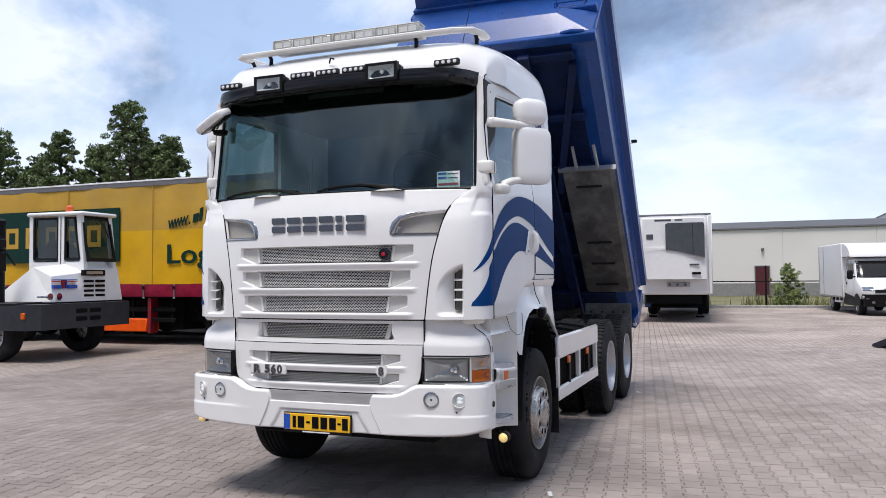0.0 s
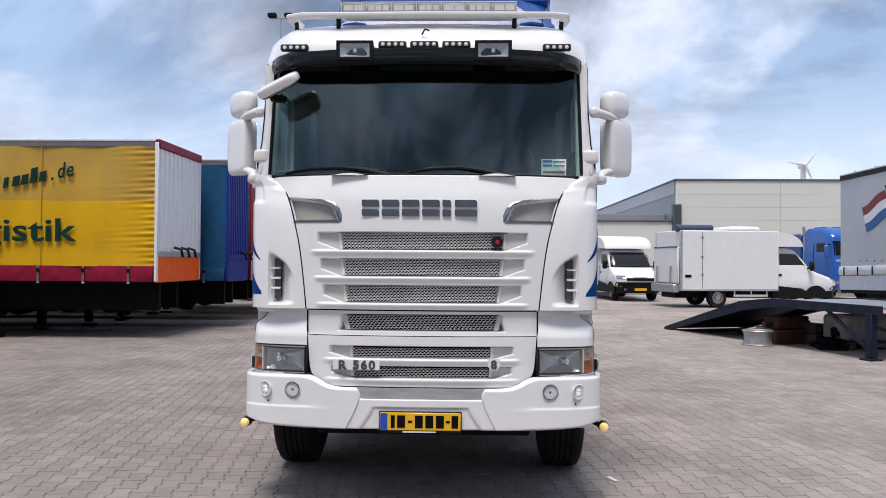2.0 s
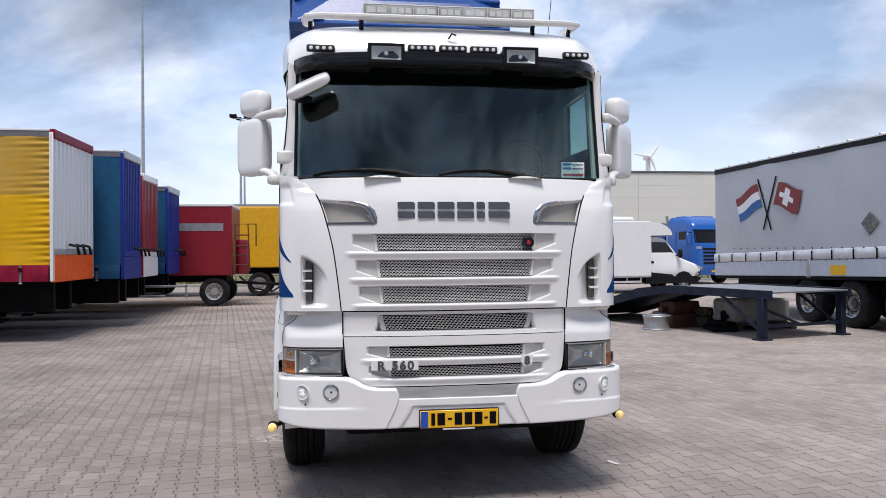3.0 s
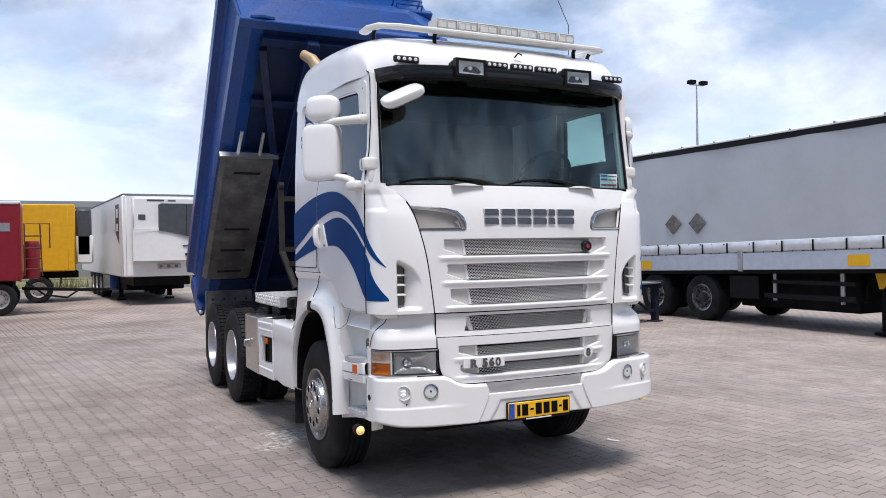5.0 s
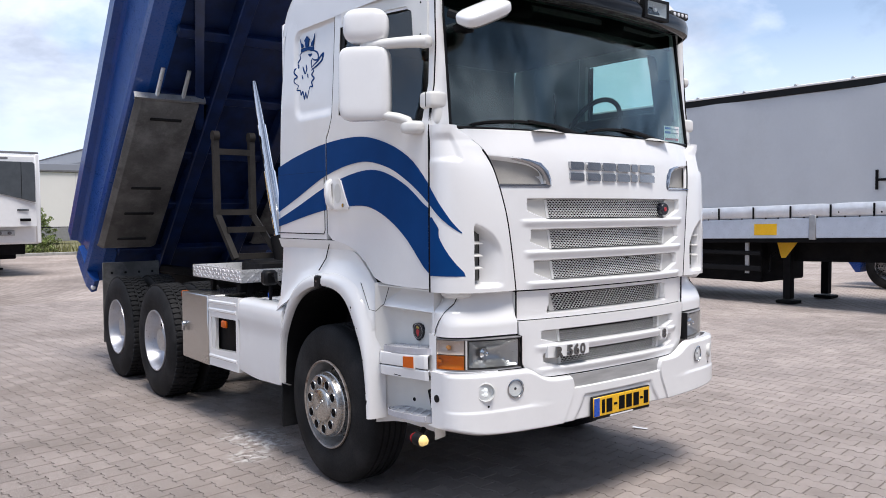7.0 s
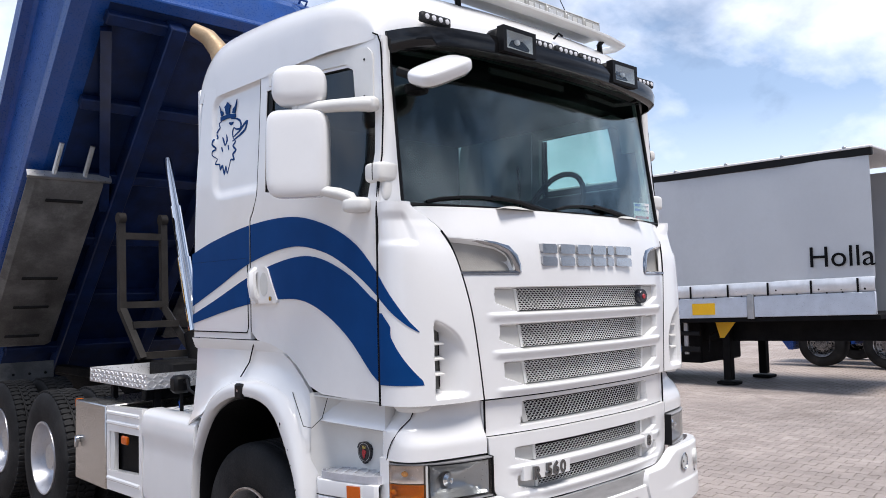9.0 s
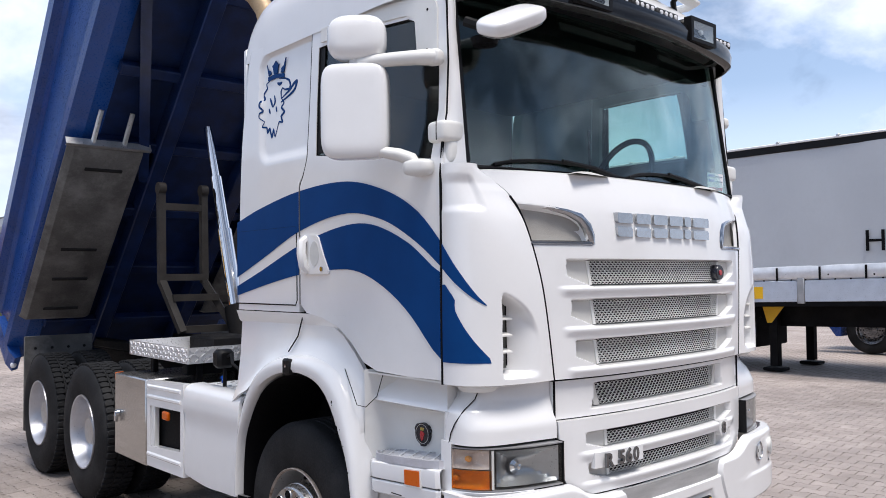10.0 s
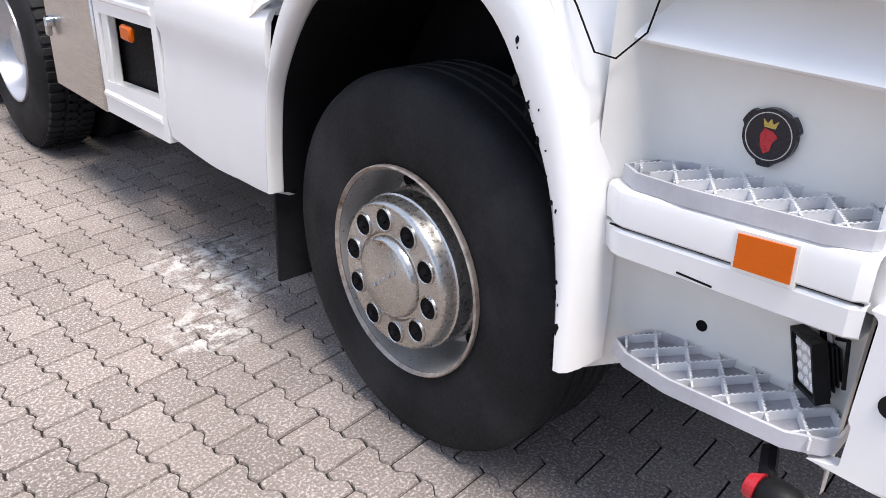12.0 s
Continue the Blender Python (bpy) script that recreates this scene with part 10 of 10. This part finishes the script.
for z in np.arange(1.0, 8, 1.0):
    part("cladding_seam", Geo().box(0, 60, -0.006, 0.0, z - 0.006, z + 0.006), CLADS, tall)
    part("cladding_seam", Geo().box(-0.058, -0.05, 0.3, 110, z - 0.006, z + 0.006), CLADF, tall)
part("plinth", Geo().box(0, 60, -0.06, 0, 0, 1.0, 0.01), PLINTH, tall)

# unseen plain wall added to close the yard's start side and block low skylight
rear = thing("warehouse_rear", "plain grey wall added out of view to block low sky light", "warehouse", pose(-45, -24, 0), kind="structure")
part("wall", Geo().box(0, 80, -0.3, 0, 0, 8.5, 0.02), CLADG, rear)
part("roof_edge", Geo().box(-0.1, 80.1, -0.35, 0.08, 8.5, 8.65, 0.02), STRAP, rear)
part("plinth", Geo().box(0, 80, 0.0, 0.06, 0, 1.0, 0.01), PLINTH, rear)

fence = thing("yard_fence", "thin dark post-and-rail fence along the verge", "fence", pose(-30, 41.2, 0), kind="structure")
for x in np.arange(0, 62, 6.0):
    part("fence_post", Geo().lathe([(0.045, 0), (0.045, 2.0), (0, 2.02)], "z", (x + 0.55, 0, 0), 8), BLACKP, fence)
part("fence_rail", Geo().tube([(0, 0, 1.25), (62, 0, 1.25)], 0.025, 6), BLACKP, fence)
part("fence_rail", Geo().tube([(0, 0, 0.5), (62, 0, 0.5)], 0.01, 5), BLACKP, fence)
kerb = part("kerb", Geo().box(-32, 34, 40.55, 40.75, -0.05, 0.12, 0.02), CONC, None)
tagged(kerb, "low concrete kerb edging the verge", "kerb", kind="structure")
VERGE = simple("dry_grass_ground", (0.16, 0.15, 0.07), rough=0.95, vary=0.3, scale=0.7, bump=0.3, fine=30)
verge = part("verge", Geo().box(-60, 60, 40.75, 61.9, -0.02, 0.03), VERGE, None)
tagged(verge, "dry grassy verge before the warehouse", "verge", kind="structure")


def mast(x, y, h, heads=True):
    t = thing("light_mast", "tall slim galvanised lighting mast with floodlights", "mast", pose(x, y, 0), group="yard masts")
    part("pole", Geo().lathe([(0.14, 0), (0.13, h * 0.3), (0.09, h * 0.75), (0.05, h)], "z", n=10), SILV, t)
    arm = part("cross_arm", Geo().tube([(-0.7, 0, h), (0.7, 0, h)], 0.05, 6), SILV, t)
    for s in (-1, 1):
        part("floodlight", Geo().box(s * 0.6 - 0.3, s * 0.6 + 0.3, -0.35, 0.15, h + 0.02, h + 0.32, 0.05), DARK, arm)
    return t


mast(-16.0, 56, 19.0)
mast(-12.7, 90, 16.4)
mast(40, 47.2, 14.2)
mast(-11.0, 70, 13.3)
turb = thing("wind_turbine", "distant white wind turbine above the roofs", "turbine", pose(122.5, 300, 0))
part("tower", Geo().lathe([(1.6, 0), (0.9, 38)], "z", n=12), PWHITE, turb)
part("nacelle", Geo().box(-1, 1, -2, 3, 37.5, 39.5, 0.4), PWHITE, turb)
for a in (172, 292, 52):
    r_ = radians(a)
    part("blade", Geo().tube([(0, -2.4, 38.5), (7 * math.cos(r_) * 0.3, -2.4, 38.5 + 7 * math.sin(r_) * 0.3), (7 * math.cos(r_), -2.4, 38.5 + 7 * math.sin(r_))], [0.4, 0.6, 0.1], 6), PWHITE, turb)

# ---- trees behind the yellow trailer, a bush and weeds by the fence ----
LEAF = material("tree_leaf", (0.105, 0.15, 0.05), 0.6, vary=0.3, scale=0.6, fine=8, bump=0.0, island=0.45)
LEAF2 = material("bush_leaf", (0.21, 0.27, 0.085), 0.6, vary=0.25, scale=2, fine=20, bump=0.0, island=0.4)
BARK = material("bark", (0.09, 0.07, 0.05), 0.9, vary=0.3, bump=0.3)


def leaf_cloud(rng, clumps, per, size):
    """Small leaf blades strewn round clump centres (centre, radius)."""
    n = len(clumps) * per
    c = np.repeat(np.array([p[0] for p in clumps]), per, 0)
    r = np.repeat(np.array([p[1] for p in clumps]), per)
    d = rng.normal(size=(n, 3))
    d /= np.linalg.norm(d, axis=1, keepdims=True)
    p = c + d * (r * rng.uniform(0.25, 1.0, n) ** 0.6)[:, None] * np.array([1, 1, 0.7])
    a = rng.normal(size=(n, 3)); a /= np.linalg.norm(a, axis=1, keepdims=True)
    b = np.cross(a, rng.normal(size=(n, 3))); b /= np.linalg.norm(b, axis=1, keepdims=True)
    s = size * rng.uniform(0.6, 1.4, n)[:, None]
    v = np.stack([p - a * s, p + b * s * 0.45, p + a * s, p - b * s * 0.45], 1).reshape(-1, 3)
    me = bpy.data.meshes.new("leaves")
    me.from_pydata(v.tolist(), [], np.arange(4 * n).reshape(-1, 4).tolist())
    return me


def tree(x, y, h, spread, seed):
    t = thing("tree", "dark green broad-crowned tree behind the trailers", "tree", pose(x, y, 0), group="trees behind the yard")
    rng = np.random.default_rng(seed)
    part("trunk", Geo().tube([(0, 0, 0), (0.1, 0.05, h * 0.4), (0, 0.1, h * 0.95)], [0.28, 0.2, 0.03], 8), BARK, t)
    clumps = []
    for k in range(420):
        f = rng.uniform(0.22, 1.0)
        ang = rng.uniform(0, 2 * math.pi)
        reach = spread * min(1.0, (1.08 - f) * 1.9) ** 0.85 * (1 + 0.22 * math.sin(7 * f * h + seed) * math.cos(ang * 2 + seed)) * rng.uniform(0.15, 1.15) + 0.1
        cx, cy, cz = reach * math.cos(ang), reach * math.sin(ang), h * f + rng.uniform(-0.3, 0.3)
        clumps.append(((cx, cy, cz), rng.uniform(0.12, 0.45)))
        if k % 12 == 0:
            part("limb", Geo().tube([(0, 0, max(0.5, cz - reach * 0.5)), (cx * 0.6, cy * 0.6, cz - 0.25), (cx, cy, cz)], [0.07, 0.05, 0.02], 5), BARK, t)
    me = leaf_cloud(rng, clumps, 64, 0.115)
    me.materials.append(LEAF)
    part("crown", me, LEAF, t)
    return t


for i, (x, y, h, s) in enumerate([(-58.0, 47, 13.0, 3.4), (-55.0, 49, 11.5, 2.8), (-51.8, 48, 13.4, 2.6), (-48.6, 49, 12.2, 2.6), (-44.7, 48, 15.2, 3.0), (-43.2, 50, 12.0, 2.4), (-40.7, 48, 12.0, 1.9), (-46.8, 52, 13.0, 3.0), (-61, 50, 14.5, 3.4), (-65, 48, 15.5, 3.6)]):
    tree(x, y, h, s, 11 + i)

bush = thing("bush", "light green bush growing at the fence", "bush", pose(1.55, 42.0, 0))
rng_b = np.random.default_rng(5)
cl = [((*rng_b.normal(0, 0.5, 2) * (1.15 - (hh := rng_b.uniform() ** 1.25)), 0.15 + 1.9 * hh), rng_b.uniform(0.08, 0.22)) for _ in range(130)]
me = leaf_cloud(rng_b, cl, 46, 0.05)
me.materials.append(LEAF2)
part("foliage", me, LEAF2, bush)
part("stem", Geo().tube([(0, 0, 0), (0.05, 0, 0.8), (0, 0, 1.6)], [0.04, 0.03, 0.01], 6), BARK, bush)
# tall weeds on the verge
rng_w = np.random.default_rng(9)
n = 5000
wx, wy = rng_w.uniform(-30, 30, n), rng_w.uniform(40.9, 44.5, n)
keep = np.sin(wx * 0.9) + np.sin(wx * 2.3 + 1) + rng_w.normal(0, 0.7, n) > -0.1
wx, wy = wx[keep], wy[keep]
hgt = rng_w.uniform(0.2, 0.75, len(wx))
ang = rng_w.uniform(0, 6.28, len(wx))
lean_x, lean_y = rng_w.normal(0, 0.1, len(wx)), rng_w.normal(0, 0.1, len(wx))
wv = np.stack([np.stack([wx - 0.03 * np.cos(ang), wy - 0.03 * np.sin(ang), np.full(len(wx), 0.02)], 1), np.stack([wx + 0.03 * np.cos(ang), wy + 0.03 * np.sin(ang), np.full(len(wx), 0.02)], 1), np.stack([wx + lean_x, wy + lean_y, hgt], 1)], 1).reshape(-1, 3)
me = bpy.data.meshes.new("weeds")
me.from_pydata(wv.tolist(), [], np.arange(len(wv)).reshape(-1, 3).tolist())
WEED = material("weed_blades", (0.20, 0.20, 0.08), 0.8, vary=0.3, island=0.4, bump=0.0)
me.materials.append(WEED)
tagged(part("weeds", me, WEED, None), "tall dry weeds along the verge", "weeds", kind="stuff")

# scraps of paper on the paving
for x, y, a, w_, l_ in ((-1.385, 5.60, 20, 0.03, 0.12), (-1.46, 10.92, 65, 0.03, 0.07)):
    me = Geo().grid([[(u * w_, v * l_, 0.006 + 0.008 * abs(v) * (1 + u)) for u in (-0.5, 0.0, 0.5)] for v in (-0.5, -0.2, 0.1, 0.5)], thick=(0, 0, 0.001)).mesh("paper_scrap", PAPER)
    tagged(part("paper_scrap", me, PAPER, None, m=pose(x, y, 0, 0, 0, a)), "small torn white scrap of paper on the paving", "litter", group="litter")

# ---- double-T pavers near the truck, laid last ----
PITCH, LEN, ROT = 0.1412, 0.2, radians(7.2)
edge_ = [(0.0757, 0.1), (0.0835, 0.08), (0.083, 0.065), (0.0706, 0.05), (0.0582, 0.035), (0.0577, 0.02), (0.0655, 0.0)]
ring_ = [(x, -y) for x, y in edge_] + edge_[-2::-1]
ring_ = ring_ + [(-x, y) for x, y in ring_[::-1]]
NR = len(ring_)


def inset(dx_, dy_):
    return np.array([(x - math.copysign(dx_, x), y * (1 - dy_ / 0.1)) for x, y in ring_])


top_r, low_r = inset(0.0045, 0.0054), inset(0.0026, 0.0028)
unit_v = [(x, y, 0.0) for x, y in top_r] + [(x, y, -0.007) for x, y in low_r]
unit_f = [tuple(range(NR))] + [(NR + i, NR + (i + 1) % NR, (i + 1) % NR, i) for i in range(NR)]
cr, sr = math.cos(ROT), math.sin(ROT)
rng_p = np.random.default_rng(21)
paver_me = bpy.data.meshes.new("paver")
paver_me.from_pydata(unit_v, [], unit_f)
PAVER_ONE = material("concrete_paver_single", (0.308, 0.262, 0.239), 0.88, object_random=0.15, scale=0.5, dirt_scale=0.8, **PAVE)
paver_me.materials.append(PAVER_ONE)
X0, X1, Y0, Y1 = -11.5, 7.5, -4.0, 19.0
tagged(part("joint_sand", Geo().grid([[(x, y, -0.0075) for x in (X0 + 0.06, X1 - 0.06)] for y in (Y0 + 0.06, Y1 - 0.06)]), JOINT, ground, "dark sandy joints", smooth=0))
verts, faces = [], []
made = 0
for i in range(-190, 190):
    for j in range(-170, 170):
        px, py = i * PITCH, (j + 0.5 * (i % 2)) * LEN
        x, y = cr * px - sr * py - 4.3395, sr * px + cr * py + 6.658
        if not (X0 < x < X1 and Y0 < y < Y1):
            continue
        dz = rng_p.normal(0, 0.0006)
        if made < 300 and -4.95 < x < -3.75 and 5.6 < y < 8.6 and x < -4.0 + 0.0:
            ob = new("paver", paver_me)
            ob.parent = ground
            ob.matrix_basis = pose(x, y, dz, rng_p.normal(0, 0.12), rng_p.normal(0, 0.12), 7.2)
            made += 1
            continue
        o = len(verts)
        t1, t2 = rng_p.normal(0, 0.003), rng_p.normal(0, 0.003)
        for vx, vy, vz in unit_v:
            verts.append((x + cr * vx - sr * vy, y + sr * vx + cr * vy, vz + dz + t1 * vx + t2 * vy))
        faces += [tuple(k + o for k in f) for f in unit_f]
me = bpy.data.meshes.new("paving")
me.from_pydata(verts, [], faces)
me.materials.append(PAVER)
tagged(part("paving", me, PAVER, ground), "interlocking concrete pavers", kind="stuff")
